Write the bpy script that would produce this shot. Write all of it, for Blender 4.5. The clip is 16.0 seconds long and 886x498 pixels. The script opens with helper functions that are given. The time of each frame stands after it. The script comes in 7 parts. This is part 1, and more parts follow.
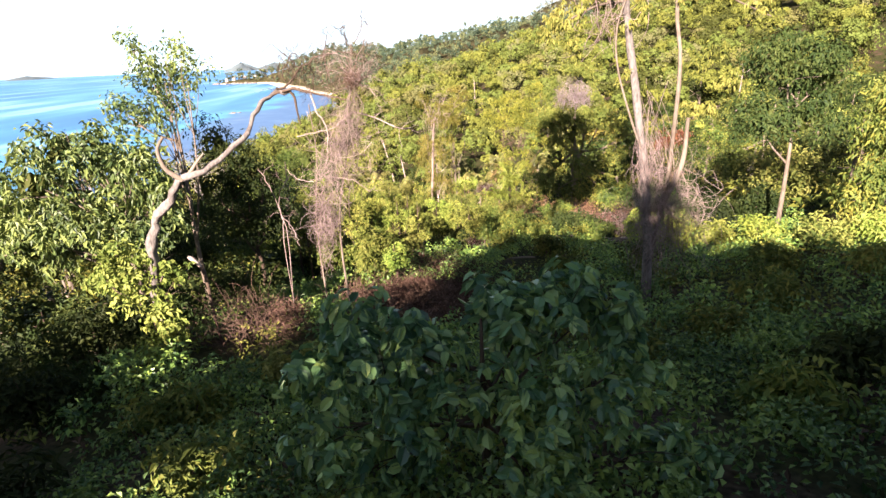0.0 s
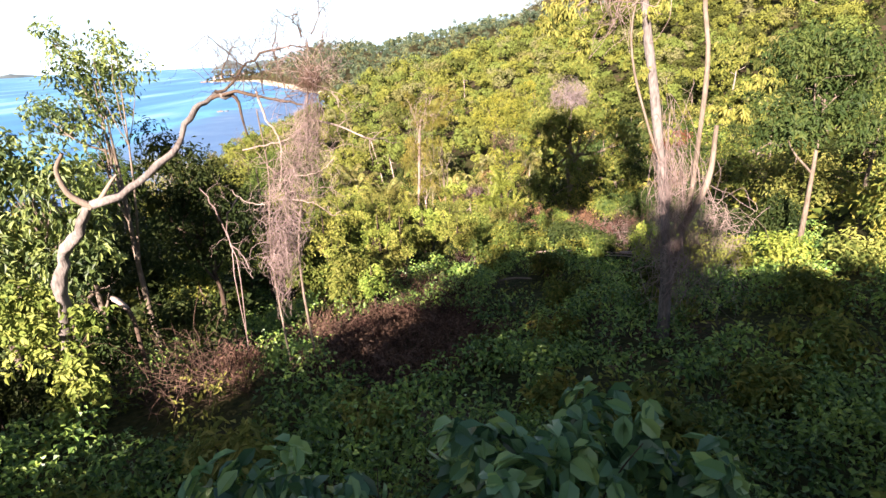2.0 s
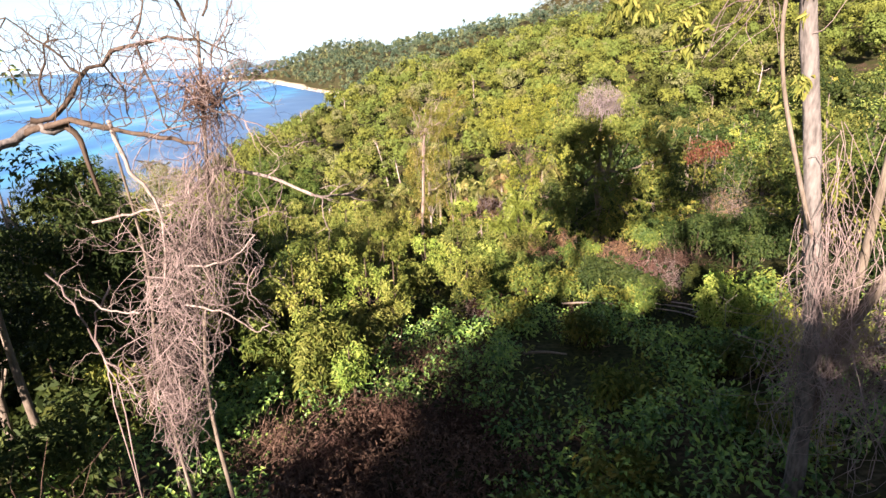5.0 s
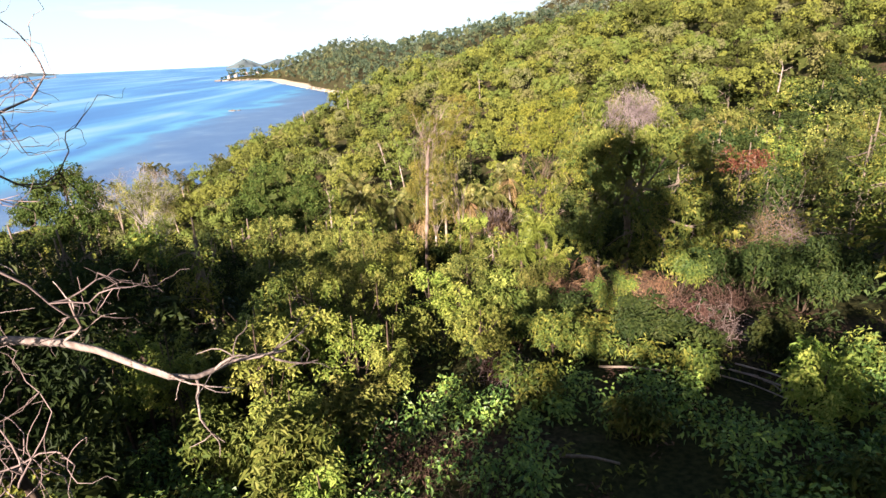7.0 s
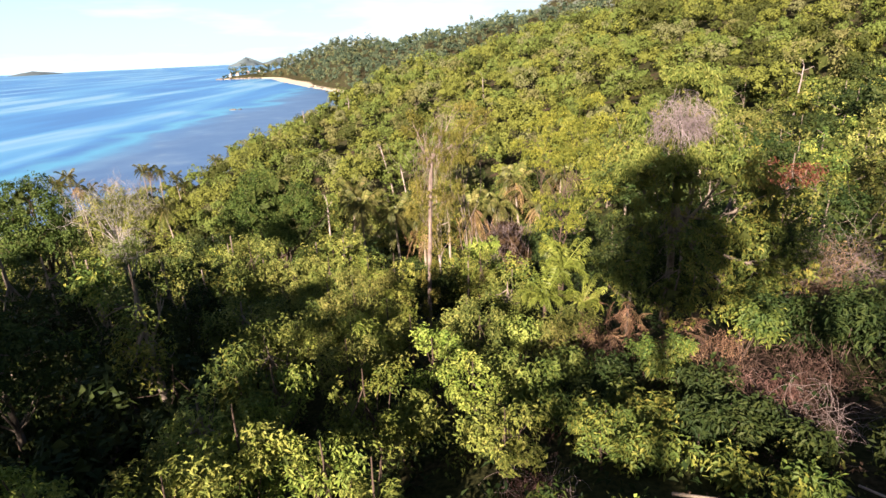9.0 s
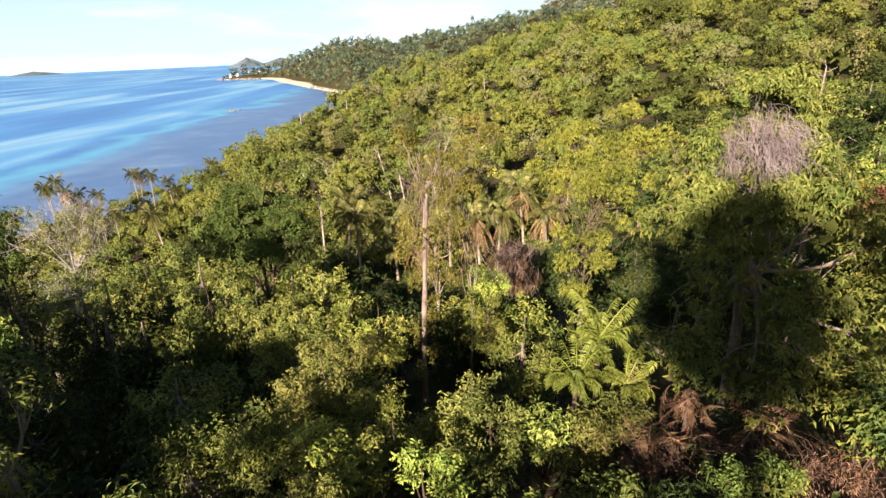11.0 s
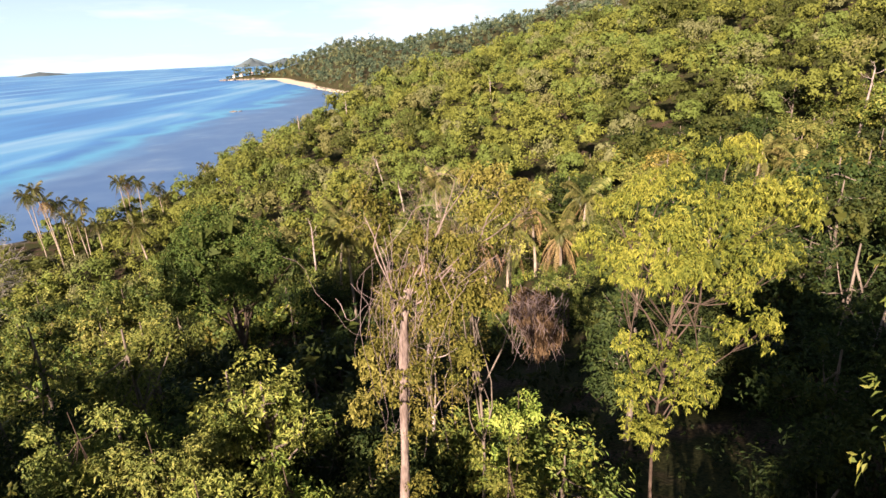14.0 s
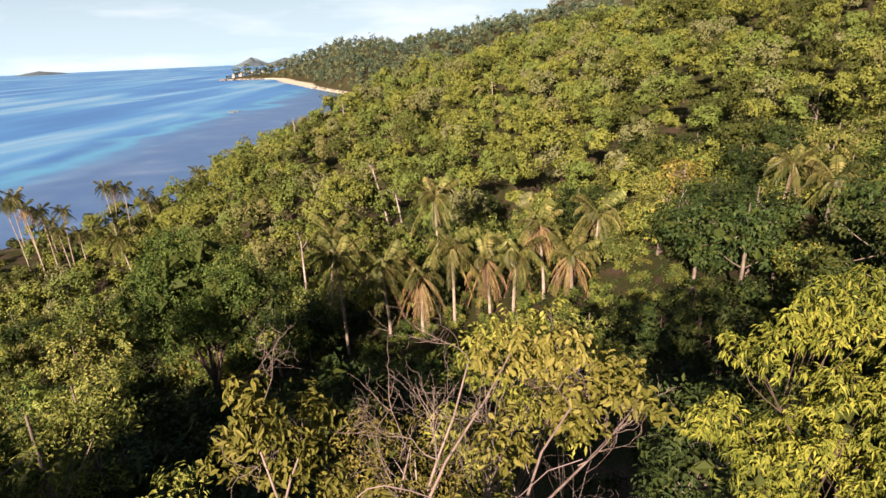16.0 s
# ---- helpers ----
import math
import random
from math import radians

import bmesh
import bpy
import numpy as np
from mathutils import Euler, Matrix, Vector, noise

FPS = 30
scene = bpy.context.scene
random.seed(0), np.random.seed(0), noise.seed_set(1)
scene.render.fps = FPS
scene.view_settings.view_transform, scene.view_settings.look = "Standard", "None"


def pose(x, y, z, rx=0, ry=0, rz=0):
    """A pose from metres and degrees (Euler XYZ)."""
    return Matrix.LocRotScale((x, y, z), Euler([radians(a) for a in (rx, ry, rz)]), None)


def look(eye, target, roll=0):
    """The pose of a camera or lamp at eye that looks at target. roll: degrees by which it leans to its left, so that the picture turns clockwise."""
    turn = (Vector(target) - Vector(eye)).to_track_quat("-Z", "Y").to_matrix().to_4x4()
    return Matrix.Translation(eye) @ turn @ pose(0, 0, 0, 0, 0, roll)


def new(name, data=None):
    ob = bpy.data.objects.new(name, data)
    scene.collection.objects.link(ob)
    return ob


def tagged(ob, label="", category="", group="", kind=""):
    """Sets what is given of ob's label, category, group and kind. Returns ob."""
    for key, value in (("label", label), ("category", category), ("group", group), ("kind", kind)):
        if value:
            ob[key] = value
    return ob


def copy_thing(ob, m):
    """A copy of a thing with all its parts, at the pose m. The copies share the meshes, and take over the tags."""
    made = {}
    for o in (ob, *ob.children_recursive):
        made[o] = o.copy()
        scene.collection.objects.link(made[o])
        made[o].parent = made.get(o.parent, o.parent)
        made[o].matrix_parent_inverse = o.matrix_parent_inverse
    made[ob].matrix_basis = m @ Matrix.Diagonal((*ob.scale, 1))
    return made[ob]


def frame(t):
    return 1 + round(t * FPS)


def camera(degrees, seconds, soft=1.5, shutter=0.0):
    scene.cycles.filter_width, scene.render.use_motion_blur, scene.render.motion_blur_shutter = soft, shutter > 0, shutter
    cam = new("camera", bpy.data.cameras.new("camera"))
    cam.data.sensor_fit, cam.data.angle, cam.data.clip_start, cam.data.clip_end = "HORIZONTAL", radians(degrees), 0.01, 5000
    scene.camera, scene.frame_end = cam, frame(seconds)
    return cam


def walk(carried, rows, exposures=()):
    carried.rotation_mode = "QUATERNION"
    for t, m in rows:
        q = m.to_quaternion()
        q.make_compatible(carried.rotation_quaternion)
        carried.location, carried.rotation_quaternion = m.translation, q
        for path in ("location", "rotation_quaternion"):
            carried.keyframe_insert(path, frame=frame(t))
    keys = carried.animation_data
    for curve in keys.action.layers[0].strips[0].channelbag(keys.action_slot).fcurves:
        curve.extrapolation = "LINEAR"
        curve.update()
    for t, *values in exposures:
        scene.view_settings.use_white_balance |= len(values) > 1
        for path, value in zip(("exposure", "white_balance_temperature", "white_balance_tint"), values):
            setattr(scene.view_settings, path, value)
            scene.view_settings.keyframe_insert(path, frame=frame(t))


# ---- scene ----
cam = camera(77.1, 16.0)
METRES, EYE, TILT, LEAN, TURN = 40.0, 40.0, -19.4, 2.5, 0.0
ROWS = [
    (0.0, 0.0, 0.0, 0.0, -0.0, 0.0, 0.0),
    (0.5, 0.0014, 0.0141, 0.0044, -0.26, -0.09, -0.06),
    (1.0, 0.0029, 0.0299, 0.0095, -0.45, -0.14, 0.06),
    (1.5, 0.0044, 0.0463, 0.0147, -0.71, -0.23, 0.22),
    (2.0, 0.006, 0.0654, 0.0213, -0.94, -0.21, 0.32),
    (2.5, 0.0079, 0.0862, 0.0286, -1.03, -0.22, 0.3),
    (3.0, 0.0096, 0.1075, 0.0357, -0.94, -0.18, 0.23),
    (5.5, 0.0096, 0.2197, 0.0747, 0.05, -0.29, -0.0),
    (6.0, 0.0091, 0.2447, 0.0838, 0.18, -0.33, -0.0),
    (6.5, 0.0083, 0.2699, 0.0927, 0.25, -0.3, -0.08),
    (7.0, 0.0075, 0.297, 0.1026, 0.35, -0.33, -0.1),
    (7.5, 0.0065, 0.3247, 0.1127, 0.45, -0.39, -0.14),
    (8.0, 0.0052, 0.3525, 0.1223, 0.5, -0.36, -0.18),
    (8.5, 0.0035, 0.3823, 0.1332, 0.52, -0.43, -0.12),
    (9.0, 0.0023, 0.4136, 0.1447, 0.57, -0.49, -0.12),
    (11.5, 0.0046, 0.5882, 0.204, 0.66, -0.44, -0.18),
    (12.0, 0.0063, 0.6265, 0.2173, 0.75, -0.48, -0.16),
    (12.5, 0.0072, 0.663, 0.2302, 0.86, -0.49, -0.21),
    (13.0, 0.0076, 0.7019, 0.2438, 0.98, -0.52, -0.21),
    (13.5, 0.0072, 0.7411, 0.2576, 1.06, -0.52, -0.24),
    (14.0, 0.0066, 0.7789, 0.271, 1.07, -0.45, -0.23),
    (14.5, 0.0057, 0.8194, 0.286, 1.07, -0.42, -0.32),
    (15.0, 0.005, 0.8606, 0.3018, 1.09, -0.54, -0.19),
    (15.5, 0.0041, 0.9005, 0.3168, 1.06, -0.53, -0.23),
    (16.0, 0.0039, 0.9424, 0.3322, 1.08, -0.45, -0.36),
]
walk(cam, [(t, pose(0, 0, EYE, TILT, LEAN, TURN) @ pose(METRES * x, METRES * y, METRES * z, 90 + pitch, roll, yaw)) for t, x, y, z, yaw, pitch, roll in ROWS],
     exposures=[(0.0, 2.28, 6280, 19), (3.0, 2.27, 6300, 19), (5.5, 1.98, 6230, 16), (7.0, 1.87, 6270, 15), (9.0, 1.73, 6300, 15), (12.5, 1.64, 6500, 16), (14.0, 1.59, 6550, 19), (16.0, 1.36, 6650, 20)])

# ---- world, sun and exposure ----
SEA = -12.0
SUN_EL, SUN_AZ = 23.2, 20.0          # the sun stands behind the first view, a little to its left

world = bpy.data.worlds.new("world")
scene.world = world
world.use_nodes = True
wn, wl = world.node_tree.nodes, world.node_tree.links
wn.clear()
w_out = wn.new("ShaderNodeOutputWorld")
w_bg = wn.new("ShaderNodeBackground")
w_bg.inputs["Strength"].default_value = 0.029
w_sky = wn.new("ShaderNodeTexSky")
w_sky.sky_type = "NISHITA"
w_sky.sun_disc = False
w_sky.sun_elevation = radians(SUN_EL)
w_sky.sun_rotation = radians(180 + SUN_AZ)
w_sky.air_density, w_sky.dust_density, w_sky.ozone_density = 1.0, 1.2, 1.0
w_tc = wn.new("ShaderNodeTexCoord")
w_map = wn.new("ShaderNodeMapping")
w_map.inputs["Scale"].default_value = (1.2, 0.9, 7.0)
w_map.inputs["Rotation"].default_value = (0.0, 0.12, 0.3)
w_noise = wn.new("ShaderNodeTexNoise")
w_noise.inputs["Scale"].default_value = 2.4
w_noise.inputs["Detail"].default_value = 7.0
w_noise.inputs["Roughness"].default_value = 0.55
w_ramp = wn.new("ShaderNodeValToRGB")
w_ramp.color_ramp.elements[0].position = 0.46
w_ramp.color_ramp.elements[1].position = 0.72
w_ramp.color_ramp.elements[1].color = (0.7, 0.7, 0.7, 1)
w_mix = wn.new("ShaderNodeMixRGB")
w_mix.inputs["Color2"].default_value = (18.8, 19.2, 19.6, 1)
wl.new(w_tc.outputs["Generated"], w_map.inputs["Vector"])
wl.new(w_map.outputs["Vector"], w_noise.inputs["Vector"])
wl.new(w_noise.outputs["Fac"], w_ramp.inputs["Fac"])
w_sep = wn.new("ShaderNodeSeparateXYZ")
wl.new(w_tc.outputs["Generated"], w_sep.inputs["Vector"])
w_low = wn.new("ShaderNodeMapRange")
w_low.inputs["From Min"].default_value = 0.0
w_low.inputs["From Max"].default_value = 0.26
w_low.inputs["To Min"].default_value = 0.9
w_low.inputs["To Max"].default_value = 0.0
wl.new(w_sep.outputs["Z"], w_low.inputs["Value"])
w_thin = wn.new("ShaderNodeMixRGB")          # the clouds thin out overhead
w_thin.blend_type = "MULTIPLY"
w_thin.inputs["Fac"].default_value = 1.0
wl.new(w_ramp.outputs["Color"], w_thin.inputs["Color1"])
wl.new(w_low.outputs["Result"], w_thin.inputs["Color2"])
wl.new(w_thin.outputs["Color"], w_mix.inputs["Fac"])
w_haze = wn.new("ShaderNodeMixRGB")          # milky air low over the sea
w_haze.inputs["Color2"].default_value = (10.6, 14.4, 16.2, 1)
wl.new(w_low.outputs["Result"], w_haze.inputs["Fac"])
wl.new(w_sky.outputs["Color"], w_haze.inputs["Color1"])
wl.new(w_haze.outputs["Color"], w_mix.inputs["Color1"])
wl.new(w_mix.outputs["Color"], w_bg.inputs["Color"])
wl.new(w_bg.outputs["Background"], w_out.inputs["Surface"])

sun = new("sun", bpy.data.lights.new("sun", "SUN"))
sun.data.energy = 5.0
sun.data.angle = radians(0.6)
sun.data.color = (1.0, 0.85, 0.7)
_a, _e = radians(SUN_AZ), radians(SUN_EL)
SUN_WAY = Vector((math.sin(_a) * math.cos(_e), math.cos(_a) * math.cos(_e), -math.sin(_e)))
sun.matrix_world = look((0, 0, 200), Vector((0, 0, 200)) + SUN_WAY)


# ---- materials ----
def material(name, rough=0.8, spec=0.3):
    m = bpy.data.materials.new(name)
    m.use_nodes = True
    b = m.node_tree.nodes["Principled BSDF"]
    b.inputs["Roughness"].default_value = rough
    b.inputs["Specular IOR Level"].default_value = spec
    return m, m.node_tree.nodes, m.node_tree.links, b


def ramp(nodes, stops):
    r = nodes.new("ShaderNodeValToRGB")
    e = r.color_ramp.elements
    while len(e) < len(stops):
        e.new(0.5)
    for el, (p, c) in zip(e, stops):
        el.position, el.color = p, (*c, 1)
    return r


def leaf_material(name, dark, mid, light, rough=0.5, glow=0.16, vary=0.35, patch=0.55, each=0.62, spots=1.5, gloss=0.31, hue=(0.488, 0.525)):
    """Leaves: colour varies from leaf to leaf, in patches, and from plant to plant; some light passes through."""
    m, n, l, b = material(name, rough + 0.02 if gloss > 0.25 else 0.62, gloss)
    geo = n.new("ShaderNodeNewGeometry")
    info = n.new("ShaderNodeObjectInfo")
    tex = n.new("ShaderNodeTexNoise")
    tex.inputs["Scale"].default_value = patch
    tex.inputs["Detail"].default_value = 3.0
    l.new(geo.outputs["Position"], tex.inputs["Vector"])
    add = n.new("ShaderNodeMath")
    add.operation = "MULTIPLY_ADD"
    l.new(geo.outputs["Random Per Island"], add.inputs[0])
    add.inputs[1].default_value = each
    sub = n.new("ShaderNodeMath")
    sub.operation = "MULTIPLY_ADD"
    l.new(tex.outputs["Fac"], sub.inputs[0])
    sub.inputs[1].default_value = spots
    sub.inputs[2].default_value = 0.5 - 0.5 * each - 0.5 * spots + 0.01
    l.new(sub.outputs[0], add.inputs[2])
    r = ramp(n, [(0.0, dark), (0.5, mid), (1.0, light)])
    l.new(add.outputs[0], r.inputs["Fac"])
    hsv = n.new("ShaderNodeHueSaturation")
    vmap = n.new("ShaderNodeMapRange")
    vmap.inputs["To Min"].default_value = 1.0 - vary
    vmap.inputs["To Max"].default_value = 1.0 + vary
    l.new(info.outputs["Random"], vmap.inputs["Value"])
    l.new(vmap.outputs["Result"], hsv.inputs["Value"])
    hm = n.new("ShaderNodeMath")
    hm.operation = "MULTIPLY"
    hm.inputs[1].default_value = 7.31
    hf = n.new("ShaderNodeMath")
    hf.operation = "FRACT"
    l.new(info.outputs["Random"], hm.inputs[0])
    l.new(hm.outputs[0], hf.inputs[0])
    hr = n.new("ShaderNodeMapRange")
    hr.inputs["To Min"].default_value = hue[0]
    hr.inputs["To Max"].default_value = hue[1]
    l.new(hf.outputs[0], hr.inputs["Value"])
    l.new(hr.outputs["Result"], hsv.inputs["Hue"])
    l.new(r.outputs["Color"], hsv.inputs["Color"])
    l.new(hsv.outputs["Color"], b.inputs["Base Color"])
    tr = n.new("ShaderNodeBsdfTranslucent")
    l.new(hsv.outputs["Color"], tr.inputs["Color"])
    mix = n.new("ShaderNodeMixShader")
    mix.inputs["Fac"].default_value = glow
    l.new(b.outputs["BSDF"], mix.inputs[1])
    l.new(tr.outputs["BSDF"], mix.inputs[2])
    l.new(mix.outputs["Shader"], n["Material Output"].inputs["Surface"])
    return m


def bark_material(name, c1, c2, scale=6.0, stretch=5.0, bump=0.5):
    m, n, l, b = material(name, 0.9, 0.15)
    geo = n.new("ShaderNodeNewGeometry")
    mp = n.new("ShaderNodeMapping")
    mp.inputs["Scale"].default_value = (scale * stretch, scale * stretch, scale)
    l.new(geo.outputs["Position"], mp.inputs["Vector"])
    tex = n.new("ShaderNodeTexNoise")
    tex.inputs["Scale"].default_value = 1.0
    tex.inputs["Detail"].default_value = 6.0
    l.new(mp.outputs["Vector"], tex.inputs["Vector"])
    t2 = n.new("ShaderNodeTexNoise")
    t2.inputs["Scale"].default_value = 1.1
    l.new(geo.outputs["Position"], t2.inputs["Vector"])
    mul = n.new("ShaderNodeMath")
    mul.operation = "MULTIPLY_ADD"
    mul.inputs[1].default_value = 0.6
    l.new(t2.outputs["Fac"], mul.inputs[0])
    half = n.new("ShaderNodeMath")
    half.operation = "MULTIPLY"
    half.inputs[1].default_value = 0.5
    l.new(tex.outputs["Fac"], half.inputs[0])
    l.new(half.outputs[0], mul.inputs[2])
    r = ramp(n, [(0.38, c1), (0.72, c2)])
    l.new(mul.outputs[0], r.inputs["Fac"])
    l.new(r.outputs["Color"], b.inputs["Base Color"])
    bp = n.new("ShaderNodeBump")
    bp.inputs["Strength"].default_value = bump
    bp.inputs["Distance"].default_value = 0.02
    l.new(tex.outputs["Fac"], bp.inputs["Height"])
    l.new(bp.outputs["Normal"], b.inputs["Normal"])
    return m


LEAF_OLIVE = leaf_material("leaf_olive", (0.0655, 0.0901, 0.0227), (0.163, 0.178, 0.0389), (0.328, 0.299, 0.0808), gloss=0.15)
LEAF_YELLOW = leaf_material("leaf_yellow_green", (0.0655, 0.0954, 0.0194), (0.173, 0.193, 0.0378), (0.35, 0.334, 0.0808), gloss=0.15)
LEAF_GREEN = leaf_material("leaf_green", (0.0462, 0.0788, 0.017), (0.123, 0.152, 0.0282), (0.308, 0.267, 0.0509), gloss=0.22)
LEAF_LUSH = leaf_material("leaf_lush_green", (0.032, 0.058, 0.018), (0.105, 0.15, 0.04), (0.27, 0.32, 0.085), vary=0.05, each=0.85, gloss=0.35, hue=(0.5, 0.5))
# this dark green also stands for shade in the gully and clearing
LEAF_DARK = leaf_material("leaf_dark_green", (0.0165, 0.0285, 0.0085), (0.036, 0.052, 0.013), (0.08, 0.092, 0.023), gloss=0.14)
LEAF_BROAD = leaf_material("leaf_broad_bush", (0.05, 0.11, 0.05), (0.15, 0.255, 0.095), (0.38, 0.46, 0.13), rough=0.3, gloss=0.6, each=0.95, glow=0.18)
LEAF_PALE = leaf_material("leaf_pale_olive", (0.085, 0.088, 0.0166), (0.21, 0.185, 0.0354), (0.4, 0.33, 0.0888), gloss=0.12)
LEAF_DEEP = leaf_material("leaf_deep_green", (0.026, 0.044, 0.01), (0.066, 0.095, 0.019), (0.145, 0.165, 0.04), gloss=0.12)
LEAF_LONG = leaf_material("leaf_long_yellow_green", (0.036, 0.048, 0.009), (0.118, 0.128, 0.019), (0.275, 0.255, 0.042), gloss=0.12, glow=0.1)
LEAF_WEED = leaf_material("leaf_weed", (0.05, 0.095, 0.026), (0.165, 0.245, 0.055), (0.38, 0.45, 0.09), rough=0.38, gloss=0.4, each=0.85)
LEAF_FRESH = leaf_material("leaf_fresh_green", (0.098, 0.152, 0.0239), (0.231, 0.272, 0.0452), (0.434, 0.412, 0.0928), gloss=0.22)
LEAF_DRY = leaf_material("leaf_dry_brown", (0.038, 0.02, 0.015), (0.092, 0.051, 0.037), (0.19, 0.115, 0.088), glow=0.12, gloss=0.12)
LEAF_RUST = leaf_material("leaf_rust", (0.09, 0.048, 0.03), (0.21, 0.118, 0.07), (0.37, 0.225, 0.135), glow=0.15, gloss=0.12)
LEAF_RED = leaf_material("leaf_red", (0.080, 0.026, 0.018), (0.150, 0.046, 0.028), (0.210, 0.090, 0.045), glow=0.15)
FROND_GREEN = leaf_material("frond_green", (0.065, 0.08, 0.02), (0.155, 0.15, 0.042), (0.33, 0.27, 0.1), rough=0.4)
FROND_BRIGHT = leaf_material("frond_bright", (0.085, 0.115, 0.02), (0.185, 0.22, 0.036), (0.34, 0.34, 0.072), rough=0.4, hue=(0.5, 0.5), vary=0.15)
FROND_DRY = leaf_material("frond_dry", (0.15, 0.092, 0.042), (0.3, 0.19, 0.085), (0.47, 0.33, 0.165), glow=0.15)
WOOD_OLIVE = leaf_material("leaf_hillside_olive", (0.06, 0.078, 0.015), (0.136, 0.152, 0.028), (0.235, 0.225, 0.047), vary=0.05, patch=0.12, each=0.22, spots=0.4, glow=0.06, gloss=0.12)
WOOD_GREEN = leaf_material("leaf_hillside_green", (0.04664, 0.0742, 0.0159), (0.1039, 0.1378, 0.02862), (0.1908, 0.212, 0.04452), vary=0.05, patch=0.12, each=0.22, spots=0.4, glow=0.06, gloss=0.12)
WOOD_YELLOW = leaf_material("leaf_hillside_yellow", (0.078, 0.098, 0.018), (0.155, 0.168, 0.03), (0.245, 0.24, 0.05), vary=0.05, patch=0.12, each=0.22, spots=0.4, glow=0.06, gloss=0.12)
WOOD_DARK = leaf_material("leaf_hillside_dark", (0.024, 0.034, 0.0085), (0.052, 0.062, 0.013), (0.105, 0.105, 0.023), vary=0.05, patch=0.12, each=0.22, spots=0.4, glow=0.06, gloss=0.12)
WOOD_BROWN = leaf_material("leaf_hillside_brown", (0.08, 0.08, 0.025), (0.14, 0.136, 0.044), (0.22, 0.2, 0.07), vary=0.05, patch=0.12, each=0.22, spots=0.4, glow=0.06, gloss=0.12)
# far leaves are greyed and blued: the haze is in their colours
WOOD_DIST = leaf_material("leaf_far_hills_hazed", (0.05, 0.068, 0.04), (0.085, 0.105, 0.058), (0.13, 0.145, 0.08), vary=0.05, patch=0.05, each=0.35, spots=2.0, glow=0.06, gloss=0.12)
WOOD_ISLE = leaf_material("leaf_island_hazed", (0.09, 0.125, 0.13), (0.12, 0.155, 0.16), (0.15, 0.18, 0.18), vary=0.05, patch=0.03, each=0.1, spots=1.2, glow=0.06, gloss=0.12)
WOOD_FAR = leaf_material("leaf_bay_olive_hazed", (0.075, 0.085, 0.04), (0.125, 0.128, 0.055), (0.19, 0.175, 0.075), vary=0.05, patch=0.05, each=0.35, spots=1.2, glow=0.06, gloss=0.12)
WOOD_DUSK = leaf_material("leaf_bay_dark_hazed", (0.028, 0.045, 0.03), (0.052, 0.072, 0.043), (0.09, 0.105, 0.058), vary=0.05, patch=0.05, each=0.35, spots=1.2, glow=0.06, gloss=0.12)
WOOD_HAZE = leaf_material("leaf_mountain_hazed", (0.1, 0.12, 0.1), (0.135, 0.15, 0.12), (0.175, 0.185, 0.14), vary=0.05, patch=0.03, each=0.2, spots=1.2, glow=0.06, gloss=0.12)
WOOD_GREY = leaf_material("leaf_hillside_grey", (0.0795, 0.08692, 0.0318), (0.1431, 0.1463, 0.0583), (0.2226, 0.212, 0.0954), vary=0.05, patch=0.12, each=0.22, spots=0.4, glow=0.06, gloss=0.12)
WOODS = [WOOD_OLIVE, WOOD_GREEN, WOOD_YELLOW, WOOD_DARK, WOOD_BROWN, WOOD_GREY]
BARK_ASH = bark_material("bark_ash", (0.2, 0.175, 0.16), (0.5, 0.45, 0.42))
BARK_GREY = bark_material("bark_grey", (0.09, 0.07, 0.05), (0.27, 0.215, 0.17))
BARK_PALE = bark_material("bark_pale", (0.17, 0.12, 0.1), (0.48, 0.4, 0.35))
BARK_BROWN = bark_material("bark_brown", (0.05, 0.034, 0.024), (0.14, 0.1, 0.074))
BARK_PALM = bark_material("bark_palm", (0.2, 0.15, 0.11), (0.44, 0.36, 0.28), 9.0, 0.4)
BARK_TAN = bark_material("bark_tan", (0.055, 0.047, 0.042), (0.27, 0.235, 0.212), 7.0, 3.0, 0.9)
BARK_PINK = bark_material("bark_pinkish", (0.12, 0.085, 0.068), (0.34, 0.26, 0.215), 7.0, 3.0, 0.8)
DRY_TWIG = bark_material("dry_twig", (0.14, 0.10, 0.088), (0.38, 0.29, 0.265), 3.0, 1.0, 0.2)
TWIG_ASH = bark_material("twig_ash", (0.15, 0.115, 0.11), (0.4, 0.325, 0.315), 3.0, 1.0, 0.2)
DRY_TWIG_RED = bark_material("dry_twig_red", (0.07, 0.04, 0.03), (0.18, 0.115, 0.085), 3.0, 1.0, 0.2)

# leaf litter, soil and, at the water's edge, sand
GROUND, gn, gl, gb = material("ground_litter", 0.95, 0.1)
g_geo = gn.new("ShaderNodeNewGeometry")
g_t1 = gn.new("ShaderNodeTexNoise")
g_t1.inputs["Scale"].default_value = 7.0
g_t1.inputs["Detail"].default_value = 8.0
g_t2 = gn.new("ShaderNodeTexNoise")
g_t2.inputs["Scale"].default_value = 0.35
gl.new(g_geo.outputs["Position"], g_t1.inputs["Vector"])
gl.new(g_geo.outputs["Position"], g_t2.inputs["Vector"])
g_r1 = ramp(gn, [(0.3, (0.025, 0.016, 0.01)), (0.5, (0.07, 0.046, 0.03)), (0.72, (0.15, 0.1, 0.066))])
g_r2 = ramp(gn, [(0.35, (0.022, 0.026, 0.009)), (0.65, (0.06, 0.058, 0.02))])
gl.new(g_t1.outputs["Fac"], g_r1.inputs["Fac"])
gl.new(g_t1.outputs["Fac"], g_r2.inputs["Fac"])
g_m = gn.new("ShaderNodeMixRGB")
